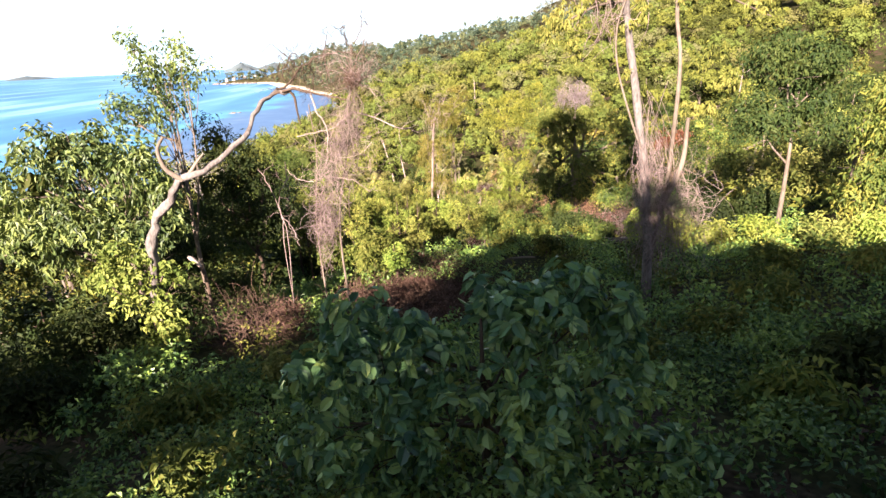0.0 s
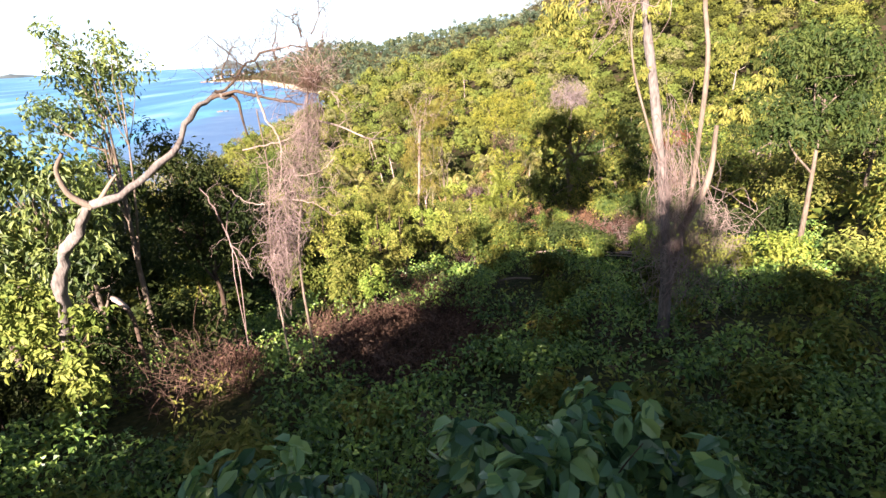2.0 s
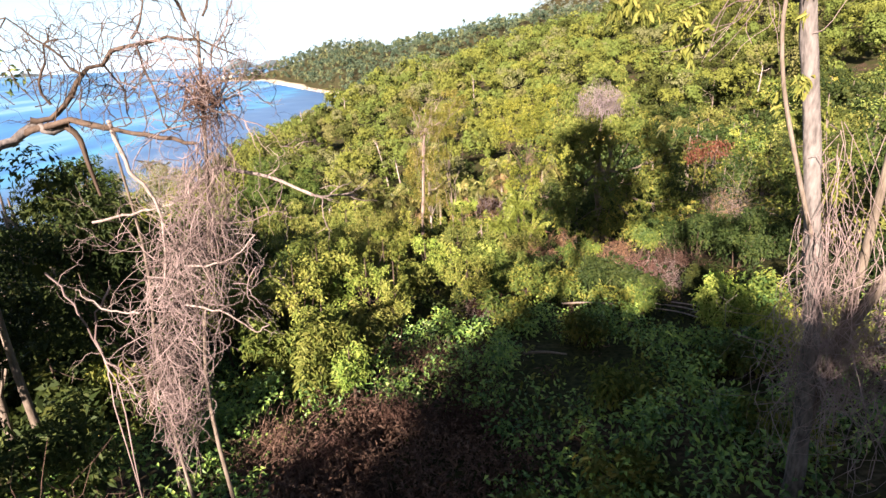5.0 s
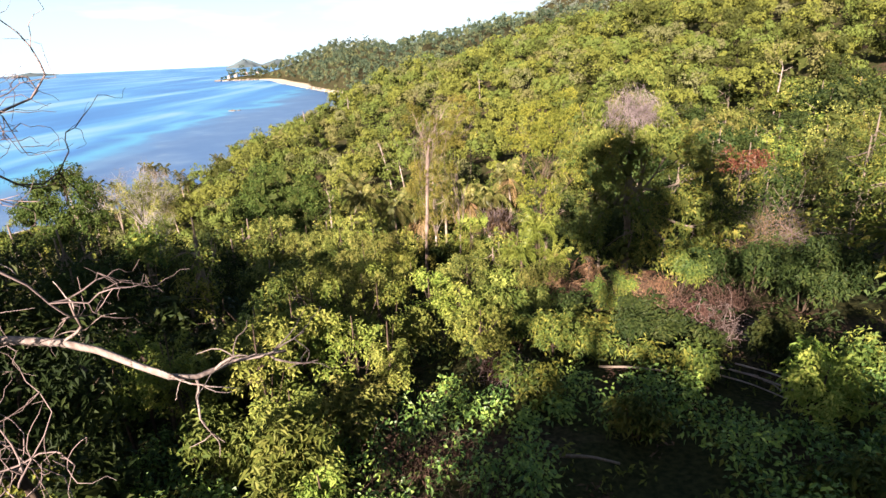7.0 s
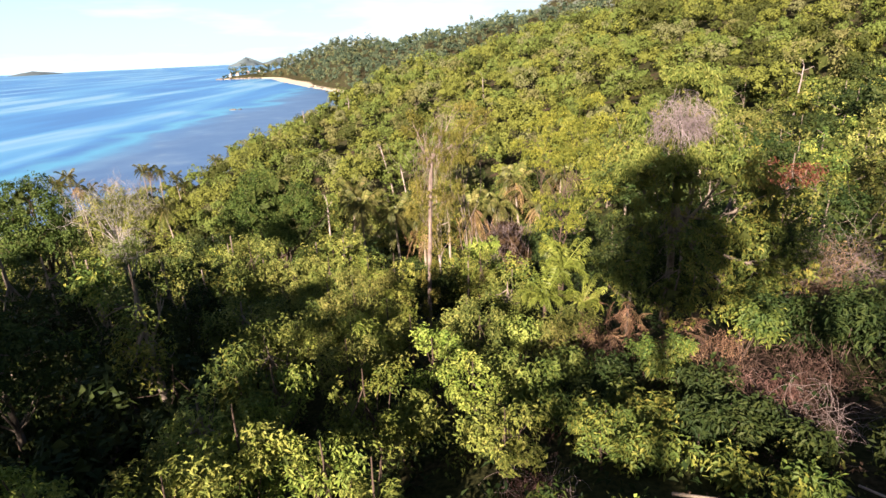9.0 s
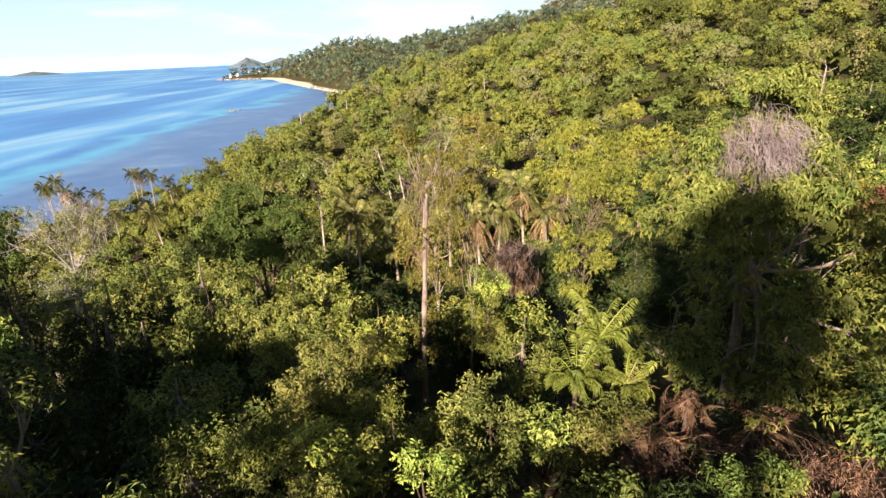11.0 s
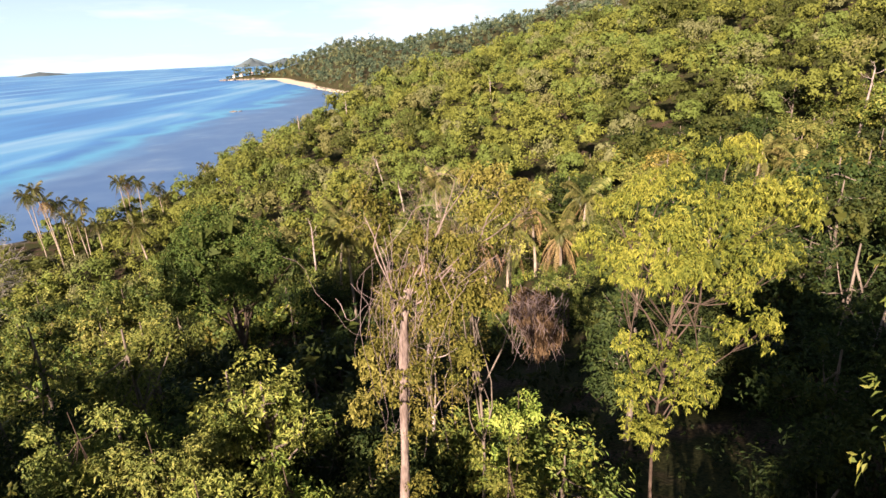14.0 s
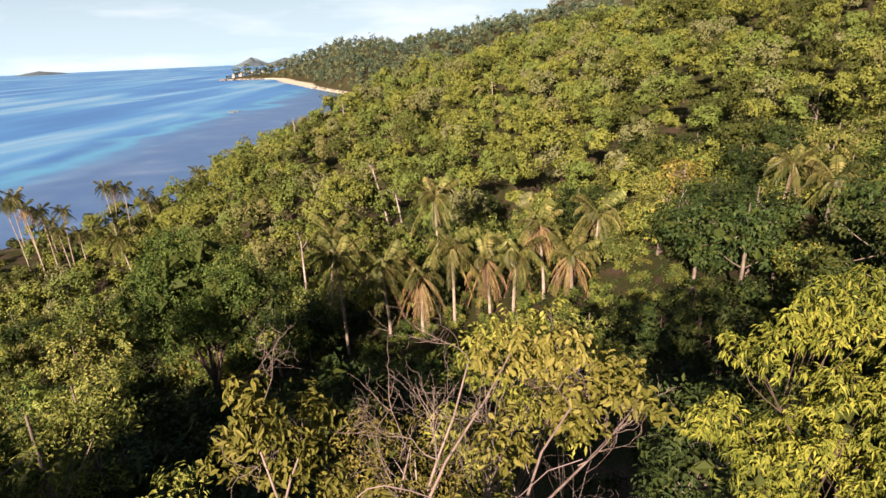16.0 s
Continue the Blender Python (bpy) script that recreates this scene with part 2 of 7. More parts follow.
g_s = ramp(gn, [(0.34, (0, 0, 0)), (0.5, (1, 1, 1))])
gl.new(g_t2.outputs["Fac"], g_s.inputs["Fac"])
gl.new(g_s.outputs["Color"], g_m.inputs["Fac"])
gl.new(g_r1.outputs["Color"], g_m.inputs["Color1"])
gl.new(g_r2.outputs["Color"], g_m.inputs["Color2"])
g_xyz = gn.new("ShaderNodeSeparateXYZ")
gl.new(g_geo.outputs["Position"], g_xyz.inputs["Vector"])
g_z = gn.new("ShaderNodeMapRange")
g_z.inputs["From Min"].default_value = SEA + 1.5
g_z.inputs["From Max"].default_value = SEA + 2.6
gl.new(g_xyz.outputs["Z"], g_z.inputs["Value"])
g_sand = gn.new("ShaderNodeMixRGB")
g_sand.inputs["Color1"].default_value = (0.62, 0.52, 0.38, 1)
gl.new(g_z.outputs["Result"], g_sand.inputs["Fac"])
gl.new(g_m.outputs["Color"], g_sand.inputs["Color2"])
gl.new(g_sand.outputs["Color"], gb.inputs["Base Color"])
g_b = gn.new("ShaderNodeBump")
g_b.inputs["Strength"].default_value = 0.8
g_b.inputs["Distance"].default_value = 0.06
gl.new(g_t1.outputs["Fac"], g_b.inputs["Height"])
gl.new(g_b.outputs["Normal"], gb.inputs["Normal"])

# sea: deep blue and turquoise streaks over sand, pale ones painted reflections, reef brown near the shore
WATER, sn, sl, sb = material("sea_water", 0.35, 0.28)
s_geo = sn.new("ShaderNodeNewGeometry")
s_map = sn.new("ShaderNodeMapping")
s_map.inputs["Scale"].default_value = (0.012, 0.0021, 1.0)
s_map.inputs["Rotation"].default_value = (0, 0, 0.03)
sl.new(s_geo.outputs["Position"], s_map.inputs["Vector"])
s_t = sn.new("ShaderNodeTexNoise")
s_t.inputs["Scale"].default_value = 1.0
s_t.inputs["Detail"].default_value = 5.0
s_t.inputs["Distortion"].default_value = 0.7
sl.new(s_map.outputs["Vector"], s_t.inputs["Vector"])
s_r = ramp(sn, [(0.36, (0.035, 0.16, 0.43)), (0.48, (0.05, 0.22, 0.51)), (0.55, (0.1, 0.32, 0.56)), (0.62, (0.24, 0.43, 0.6)), (0.72, (0.12, 0.34, 0.56))])
sl.new(s_t.outputs["Fac"], s_r.inputs["Fac"])
s_x = sn.new("ShaderNodeSeparateXYZ")
sl.new(s_geo.outputs["Position"], s_x.inputs["Vector"])
s_wob = sn.new("ShaderNodeTexNoise")
s_wob.inputs["Scale"].default_value = 0.012
s_wob.inputs["Detail"].default_value = 4.0
sl.new(s_geo.outputs["Position"], s_wob.inputs["Vector"])
s_y = sn.new("ShaderNodeMath")
s_y.operation = "MULTIPLY_ADD"
s_y.inputs[1].default_value = 160.0
sl.new(s_wob.outputs["Fac"], s_y.inputs[0])
sl.new(s_x.outputs["X"], s_y.inputs[2])
s_near = sn.new("ShaderNodeMapRange")
s_near.inputs["From Min"].default_value = -110.0
s_near.inputs["From Max"].default_value = -190.0
sl.new(s_y.outputs[0], s_near.inputs["Value"])
s_fleck = sn.new("ShaderNodeTexNoise")
s_fleck.inputs["Scale"].default_value = 0.05
s_fleck.inputs["Detail"].default_value = 6.0
sl.new(s_geo.outputs["Position"], s_fleck.inputs["Vector"])
s_rf = ramp(sn, [(0.4, (0.068, 0.145, 0.31)), (0.6, (0.095, 0.178, 0.34)), (0.72, (0.15, 0.235, 0.37))])
sl.new(s_fleck.outputs["Fac"], s_rf.inputs["Fac"])
s_mix = sn.new("ShaderNodeMixRGB")
sl.new(s_near.outputs["Result"], s_mix.inputs["Fac"])
sl.new(s_rf.outputs["Color"], s_mix.inputs["Color1"])
sl.new(s_r.outputs["Color"], s_mix.inputs["Color2"])
s_rim = ramp(sn, [(0.3, (0, 0, 0)), (0.55, (0.75, 0.75, 0.75)), (0.85, (0, 0, 0))])      # a turquoise strip where the reef ends
sl.new(s_near.outputs["Result"], s_rim.inputs["Fac"])
s_turq = sn.new("ShaderNodeMixRGB")
s_turq.inputs["Color2"].default_value = (0.1, 0.4, 0.58, 1)
sl.new(s_rim.outputs["Color"], s_turq.inputs["Fac"])
sl.new(s_mix.outputs["Color"], s_turq.inputs["Color1"])
sl.new(s_turq.outputs["Color"], sb.inputs["Base Color"])
s_wave = sn.new("ShaderNodeTexNoise")
s_wave.inputs["Scale"].default_value = 0.35
s_wave.inputs["Detail"].default_value = 4.0
sl.new(s_geo.outputs["Position"], s_wave.inputs["Vector"])
s_b = sn.new("ShaderNodeBump")
s_b.inputs["Strength"].default_value = 0.12
s_b.inputs["Distance"].default_value = 0.3
sl.new(s_wave.outputs["Fac"], s_b.inputs["Height"])
sl.new(s_b.outputs["Normal"], sb.inputs["Normal"])


# ---- mesh helpers ----
class Geo:
    """Collects vertices and triangles of one mesh."""

    def __init__(self):
        self.v, self.f, self.n = [], [], 0

    def add(self, v, f):
        self.v.append(np.asarray(v, float))
        self.f.append(np.asarray(f, int) + self.n)
        self.n += len(v)
        return self

    def mesh(self, name, mat, smooth=False, kinds=None):
        me = bpy.data.meshes.new(name)
        v, f = np.concatenate(self.v), np.concatenate(self.f)
        me.vertices.add(len(v))
        me.vertices.foreach_set("co", v.astype(np.float32).ravel())
        me.loops.add(len(f) * 3)
        me.loops.foreach_set("vertex_index", f.astype(np.int32).ravel())
        me.polygons.add(len(f))
        me.polygons.foreach_set("loop_start", np.arange(0, len(f) * 3, 3, dtype=np.int32))
        me.polygons.foreach_set("use_smooth", np.broadcast_to(smooth, len(f)))
        for m in (mat if isinstance(mat, list) else [mat]):
            me.materials.append(m)
        if kinds is not None:
            me.polygons.foreach_set("material_index", kinds.astype(np.int32))
        me.update(calc_edges=True)
        return me


def unit(a):
    return a / np.maximum(np.linalg.norm(a, axis=-1, keepdims=True), 1e-9)


def part(name, mesh, parent, label=""):
    ob = new(name, mesh)
    ob.parent = parent
    if label:
        tagged(ob, label=label)
    return ob


def thing(name, place, label, category, group="", kind=""):
    ob = new(name)
    ob.empty_display_size = 0.3
    ob.matrix_basis = Matrix.Translation(place)
    return tagged(ob, label, category, group, kind)


def add_leaves(geo, p, d, up, length, width, droop=0.15, fold=0.25, oval=False, slim=False):
    """Folded leaves, kite-shaped, oval or (slim) of one triangle: base points, directions, upper sides."""
    n = len(p)
    if n == 0:
        return
    length, width = np.broadcast_to(length, n)[:, None], np.broadcast_to(width, n)[:, None]
    d = unit(d)
    s = unit(np.cross(d, up))
    u = np.cross(s, d)
    down = np.array([0, 0, -1.0])
    tip = p + d * length + down * length * droop
    k = np.arange(n)[:, None]
    if oval:
        q = p + d * length * 0.3
        r = p + d * length * 0.7 + down * length * droop * 0.4
        v = np.stack([p, q + s * width * 0.42 + u * width * fold, r + s * width * 0.4 + u * width * fold, tip,
                      r - s * width * 0.4 + u * width * fold, q - s * width * 0.42 + u * width * fold, (q + r) / 2], 1).reshape(-1, 3)
        k = k * 7
        f = np.concatenate([k + t for t in ([0, 1, 6], [1, 2, 6], [2, 3, 6], [3, 4, 6], [4, 5, 6], [5, 0, 6])], 0)
    elif slim:
        v = np.stack([p + s * width * 0.5, tip, p - s * width * 0.5], 1).reshape(-1, 3)
        f = k * 3 + [0, 1, 2]
    else:
        mid = p + d * length * 0.45
        v = np.stack([p, mid + s * width * 0.5 + u * width * fold, tip, mid - s * width * 0.5 + u * width * fold], 1).reshape(-1, 3)
        k = k * 4
        f = np.concatenate([k + [0, 1, 2], k + [0, 2, 3]], 0)
    geo.add(v, f)


def add_tube(geo, pts, radii, sides=6, gnarl=0.0):
    pts = np.asarray(pts, float)
    n = len(pts)
    radii = np.broadcast_to(radii, n)
    t = unit(np.gradient(pts, axis=0))
    ref = np.where(np.abs(t[:, 2:3]) > 0.9, [[1.0, 0, 0]], [[0, 0, 1.0]])
    a = unit(np.cross(t, ref))
    for i in range(1, n):                       # keep the rings from twisting
        q = a[i - 1] - t[i] * np.dot(a[i - 1], t[i])
        a[i] = q / max(np.linalg.norm(q), 1e-9)
    b = np.cross(t, a)
    ang = np.arange(sides) * 2 * math.pi / sides
    ring = np.cos(ang)[None, :, None] * a[:, None] + np.sin(ang)[None, :, None] * b[:, None]
    wob = 1.0
    if gnarl:
        q = np.arange(n)[:, None] * 0.9
        s = ang[None, :]
        wob = (1 + gnarl * (np.sin(2 * s + q * 0.8) * np.sin(q * 0.5 + 1) + 0.6 * np.sin(3 * s - q * 1.3) + 0.5 * np.sin(5 * s + q * 2.1)))[..., None]
    v = (pts[:, None] + ring * wob * radii[:, None, None]).reshape(-1, 3)
    i, j = np.meshgrid(np.arange(n - 1), np.arange(sides), indexing="ij")
    i, j = i.ravel(), j.ravel()
    j2 = (j + 1) % sides
    q0, q1, q2, q3 = i * sides + j, i * sides + j2, (i + 1) * sides + j2, (i + 1) * sides + j
    geo.add(v, np.concatenate([np.stack([q0, q1, q2], 1), np.stack([q0, q2, q3], 1)]))


def spline(points, n):
    """A smooth line through a few points."""
    p = np.asarray(points, float)
    p = np.vstack([2 * p[0] - p[1], p, 2 * p[-1] - p[-2]])
    seg = len(p) - 3
    out = []
    for u in np.linspace(0, seg - 1e-6, n):
        i, t = int(u), u - int(u)
        a, b, c, d = p[i:i + 4]
        out.append(0.5 * (2 * b + (c - a) * t + (2 * a - 5 * b + 4 * c - d) * t * t + (3 * b - a - 3 * c + d) * t ** 3))
    return np.array(out)


def sphere_dirs(rng, n, up=0.0):
    d = rng.normal(size=(n, 3))
    d[:, 2] += up
    return unit(d)


def add_rosettes(geo, rng, tips, out, k, length, width, droop, spread=0.9, oval=False, scatter=0.0, slim=False):
    """k leaves round each twig tip, their upper sides turned out of the crown."""
    n = len(tips)
    p = np.repeat(tips, k, 0) + rng.normal(scale=scatter or length * 0.3, size=(n * k, 3))
    o = np.repeat(out, k, 0)
    tan = rng.normal(size=(n * k, 3))
    tan = unit(tan - o * np.sum(tan * o, 1, keepdims=True))
    d = unit(o * 0.25 + tan * spread + np.array([0, 0, -droop]))
    up = unit(o + np.array([0, 0, 0.35]) + rng.normal(size=(n * k, 3)) * 0.5)
    add_leaves(geo, p, d, up, length * rng.uniform(0.65, 1.25, n * k), width * rng.uniform(0.7, 1.2, n * k), droop * 0.3, oval=oval, slim=slim)


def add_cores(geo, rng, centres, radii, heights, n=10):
    """Painted inner shade: a few broad leaves, coloured dark, inside each clump of a crown."""
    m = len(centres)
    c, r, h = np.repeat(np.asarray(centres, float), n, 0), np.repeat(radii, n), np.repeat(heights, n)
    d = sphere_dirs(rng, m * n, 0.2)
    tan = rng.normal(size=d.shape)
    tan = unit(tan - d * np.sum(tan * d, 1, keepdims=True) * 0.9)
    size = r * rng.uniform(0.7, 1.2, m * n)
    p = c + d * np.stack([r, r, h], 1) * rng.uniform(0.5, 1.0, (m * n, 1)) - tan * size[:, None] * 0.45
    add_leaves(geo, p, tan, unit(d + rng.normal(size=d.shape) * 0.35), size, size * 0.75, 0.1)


def lobe_tips(rng, lobes, n, up=0.25, shell=(0.72, 1.05), sub=7, size=0.46):
    """Twig tips near the surface of a crown of uneven lobes (x, y, z, radius, height), each with clumps on it."""
    clumps = []
    for x, y, z, r, h in lobes:
        for d in sphere_dirs(rng, sub, up):
            k = rng.uniform(0.75, 1.25) * size
            clumps.append((x + d[0] * r * 0.72, y + d[1] * r * 0.72, z + d[2] * h * 0.72, r * k, h * k))
        clumps.append((x, y, z, r * 0.6, h * 0.6))
    C = np.asarray(clumps, float)
    w = C[:, 3] ** 2
    which = rng.choice(len(C), n, p=w / w.sum())
    d = sphere_dirs(rng, n, up)
    L = C[which]
    r = rng.uniform(*shell, n)
    tips = L[:, :3] + d * np.stack([L[:, 3], L[:, 3], L[:, 4]], 1) * r[:, None]
    keep = tips[:, 2] > 0.15
    return tips[keep], d[keep]


def auto_lobes(rng, height, radius, count, low=0.42, flat=0.75, lobe=1.0):
    """Lobes of a crown between low*height and height."""
    out = []
    zc, zh = height * (1 + low) / 2, height * (1 - low) / 2
    for i in range(count):
        a, r = rng.uniform(0, 2 * math.pi), radius * math.sqrt(rng.uniform(0.05, 0.62))
        k = rng.uniform(0.42, 0.62) * lobe
        z = zc + zh * rng.uniform(-0.62, 0.62) * (1 - 0.4 * (r / radius))
        out.append((r * math.cos(a), r * math.sin(a), z, radius * k, radius * k * flat))
    return out


def add_limbs(geo, rng, trunk, r0, lobes, start=0.35, sides=5, plain=False):
    for lx, ly, lz, lr, lh in lobes:
        if plain:
            a, c = trunk[int(len(trunk) * rng.uniform(start, 0.8))], np.array([lx, ly, lz])
            add_tube(geo, spline([a, (a + c) / 2 + [0, 0, -0.2], c], 4), np.linspace(r0 * 0.45, r0 * 0.12, 4), 3)
            continue
        i = int(len(trunk) * rng.uniform(start, 0.8))
        a = trunk[min(i, len(trunk) - 2)]
        c = np.array([lx, ly, lz])
        mid = (a + c) / 2 + rng.normal(scale=0.08 * np.linalg.norm(c - a), size=3) + [0, 0, -0.1 * lr]
        line = spline([a, mid, c], 7)
        add_tube(geo, line, np.linspace(r0 * 0.5, r0 * 0.12, 7), sides)
        for _ in range(3):
            e = c + sphere_dirs(rng, 1, 0.3)[0] * np.array([lr, lr, lh]) * 0.8
            add_tube(geo, spline([line[4], (line[4] + e) / 2 + rng.normal(scale=0.15 * lr, size=3), e], 5), np.linspace(r0 * 0.2, r0 * 0.05, 5), 4)


def broad_tree(place, height, radius, seed, leaf, label, bark=None, trunk_r=0.16, lobes=None, count=9, tips=420, k=4,
               length=0.42, width=0.17, droop=0.5, low=0.42, lean=(0, 0), group="", name="tree", category="tree", shell=(0.72, 1.05), flat=0.75, plain=False, oval=False, scatter=0.0, core=0.0, slim=False, lobe=1.0):
    rng = np.random.default_rng(seed)
    bark = bark or BARK_GREY
    lobes = lobes or auto_lobes(rng, height, radius, count, low, flat, lobe)
    tree = thing(name, place, label, category, group)
    line = spline([(0, 0, -0.4), (lean[0] * 0.3 + rng.normal() * 0.1, lean[1] * 0.3, height * 0.3),
                   (lean[0] * 0.7, lean[1] * 0.7 + rng.normal() * 0.1, height * 0.6), (lean[0], lean[1], height * 0.86)], 7 if plain else 12)
    g = Geo()
    add_tube(g, line, np.linspace(trunk_r * 1.15, trunk_r * 0.25, len(line)), 6 if plain else 8)
    add_limbs(g, rng, line, trunk_r, lobes, plain=plain)
    part("trunk", g.mesh("trunk", bark, True), tree)
    g = Geo()
    t, d = lobe_tips(rng, lobes, tips, shell=shell)
    add_rosettes(g, rng, t, d, k, length, width, droop, oval=oval, scatter=scatter, slim=slim)
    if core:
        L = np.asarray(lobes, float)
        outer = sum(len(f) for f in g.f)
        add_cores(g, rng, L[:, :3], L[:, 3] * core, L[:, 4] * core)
        # WOOD_DARK on the inner leaves paints the shade between clumps
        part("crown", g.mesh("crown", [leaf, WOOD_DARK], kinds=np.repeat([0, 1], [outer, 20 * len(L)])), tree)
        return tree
    part("crown", g.mesh("crown", leaf), tree)
    return tree


# ---- lie of the land ----
def smooth(a, b, v):
    t = np.clip((v - a) / (b - a), 0, 1)
    return t * t * (3 - 2 * t)


CREST_Y = [-400, -60, -20, 0, 6, 14, 26, 36, 45, 60, 80, 100, 130, 170, 260]
CREST_Z = [60, 44, 38.5, 36.2, 34.6, 32.6, 30.2, 28.4, 25.4, 19.4, 12.4, 6.4, 6, 8, 20]
SHORE_Y = [-500, 100, 170, 190, 215, 240, 275, 300, 340, 372, 450, 600, 815, 1028, 1250, 1440, 1488, 1512, 1530, 1570, 1640, 1750, 1900, 6000]
SHORE_X = [-175, -165, -158, -148, -124, -114, -110, -96, -92, -86, -80, -100, -147, -256, -362, -440, -466, -540, -604, -590, -500, -420, -300, 200]
# crest of the near hillside, from the shore up to the right
RIDGE_X = [-120, -95, -82, -67, -41, 10, 65, 107, 158, 260, 500]
RIDGE_Y = [300, 335, 368, 392, 432, 458, 472, 476, 472, 450, 420]
RIDGE_Z = [-9.3, -9.0, -2.0, 4.5, 14.0, 24.0, 35.5, 44.0, 52.5, 84.0, 150.0]
# wooded hills round the bay: bearing from the clearing, where they leave the shore, their crest
HILL_U = [-0.42, -0.3195, -0.266, -0.1957, -0.128, -0.1, -0.061, 0.044, 0.1375, 0.3, 0.6]
HILL_S = [1500, 1488, 1015, 810, 750, 700, 680, 650, 650, 650, 650]
HILL_Y = [1560, 1540, 1480, 1350, 1250, 1150, 1050, 1000, 960, 950, 950]
HILL_Z = [-8, 2, 23.5, 50, 53, 41, 50, 65, 78, 87, 105]
# bare-topped mountain behind them
PEAK_U = [0.02, 0.1, 0.1375, 0.1742, 0.25, 0.4, 0.6]
PEAK_Z = [-9, 70, 128, 178, 216, 205, 220]


def land(x, y):
    """Height of the ground."""
    x, y = np.asarray(x, float), np.asarray(y, float)
    c = (np.interp(y - 4, CREST_Y, CREST_Z) + np.interp(y, CREST_Y, CREST_Z) + np.interp(y + 4, CREST_Y, CREST_Z)) / 3
    right = np.interp(y, [0, 40, 90], [0.05, 0.07, 0.27])
    left = np.interp(y, [0, 60, 100], [0.30, 0.27, 0.25])
    near = c + np.where(x > 0, right * x, 0.07 * np.maximum(x, -8) + left * np.minimum(x + 8, 0))
    near = np.where(near < -4, -9.5 + 5.5 * np.exp(np.minimum(near + 4, 0) / 5.5), near)
    s = x - np.interp(y, SHORE_Y, SHORE_X)
    base = SEA + 2.7
    sand = np.interp(y, [900, 1030, 1120, 1420, 1490], [14, 24, 44, 44, 18])
    ry, rz = np.interp(x, RIDGE_X, RIDGE_Y), np.interp(x, RIDGE_X, RIDGE_Z)
    t = np.clip((y - 112) / (ry - 112), 0, 1)
    hill = near * (1 - t) + rz * t + t * (1 - t) * (5 * np.sin(x * 0.034 + y * 0.018) + 3 * np.sin(x * 0.07 - y * 0.043 + 1))
    hill = np.where(y > ry, rz - 0.3 * (y - ry), hill)
    u = x / np.maximum(y - 40, 60)
    hs, hy, hz = np.interp(u, HILL_U, HILL_S), np.interp(u, HILL_U, HILL_Y), np.interp(u, HILL_U, HILL_Z)
    p = np.clip((y - hs) / (hy - hs), 0, 1)
    folds = 7 * np.sin(u * 46 + y * 0.004) * np.sin(p * 3.14) + 4 * np.sin(x * 0.03 + y * 0.021) * np.sin(p * 3.14)
    hills = base + (hz - base) * p ** 0.85 + np.maximum(folds * (hz + 10) / 60, -6) - np.maximum(y - hy, 0) * 0.09
    peak = base + (np.interp(u, PEAK_U, PEAK_Z) - base) * np.clip((y - 1450) / 600, 0, 1)
    far = np.maximum(np.maximum(hill, hills), np.maximum(peak, base))
    far = np.where(s > 0, np.minimum(far, SEA + 2.7 * smooth(0, sand, s) + 0.8 * np.maximum(s - sand + 4, 0)), SEA + 0.06 * s)
    w = smooth(105, 150, y)
    z = near * (1 - w) + far * w
    z = z + 0.16 * np.sin(x * 1.3 + y * 0.7) * np.cos(y * 1.1 - x * 0.4) + 0.3 * np.sin(x * 0.35 + 1) * np.sin(y * 0.3)
    return np.maximum(z, SEA - 5)


def ground_z(x, y):
    return float(land(x, y))


ys = np.concatenate([np.arange(-300, -20, 20), np.arange(-20, 62, 1.4), np.arange(62, 300, 4), np.arange(300, 800, 12), np.arange(800, 1440, 20), np.arange(1440, 1660, 6), np.arange(1660, 2700, 40)])
xs = np.concatenate([np.arange(-1400, -640, 60), np.arange(-640, -400, 8), np.arange(-400, -120, 10), np.arange(-120, -40, 6), np.arange(-40, 40, 1.4), np.arange(40, 260, 6), np.arange(260, 1500, 40)])
gx, gy = np.meshgrid(xs, ys)
gv = np.stack([gx, gy, land(gx, gy)], -1).reshape(-1, 3)
ni, nj = len(ys), len(xs)
ii, jj = np.meshgrid(np.arange(ni - 1), np.arange(nj - 1), indexing="ij")
q0 = (ii * nj + jj).ravel()
geo = Geo().add(gv, np.concatenate([np.stack([q0, q0 + 1, q0 + nj + 1], 1), np.stack([q0, q0 + nj + 1, q0 + nj], 1)]))
ground = tagged(new("ground", geo.mesh("ground", GROUND, True)), "hillside soil with brown leaf litter sloping to the sea", "ground", kind="structure")

geo = Geo().add([(-4900, -1500, SEA), (4900, -1500, SEA), (4900, 4930, SEA), (-4900, 4930, SEA)], [(0, 1, 2), (0, 2, 3)])
tagged(new("water", geo.mesh("water", WATER)), "calm blue and turquoise sea reaching the horizon", "sea", kind="structure")

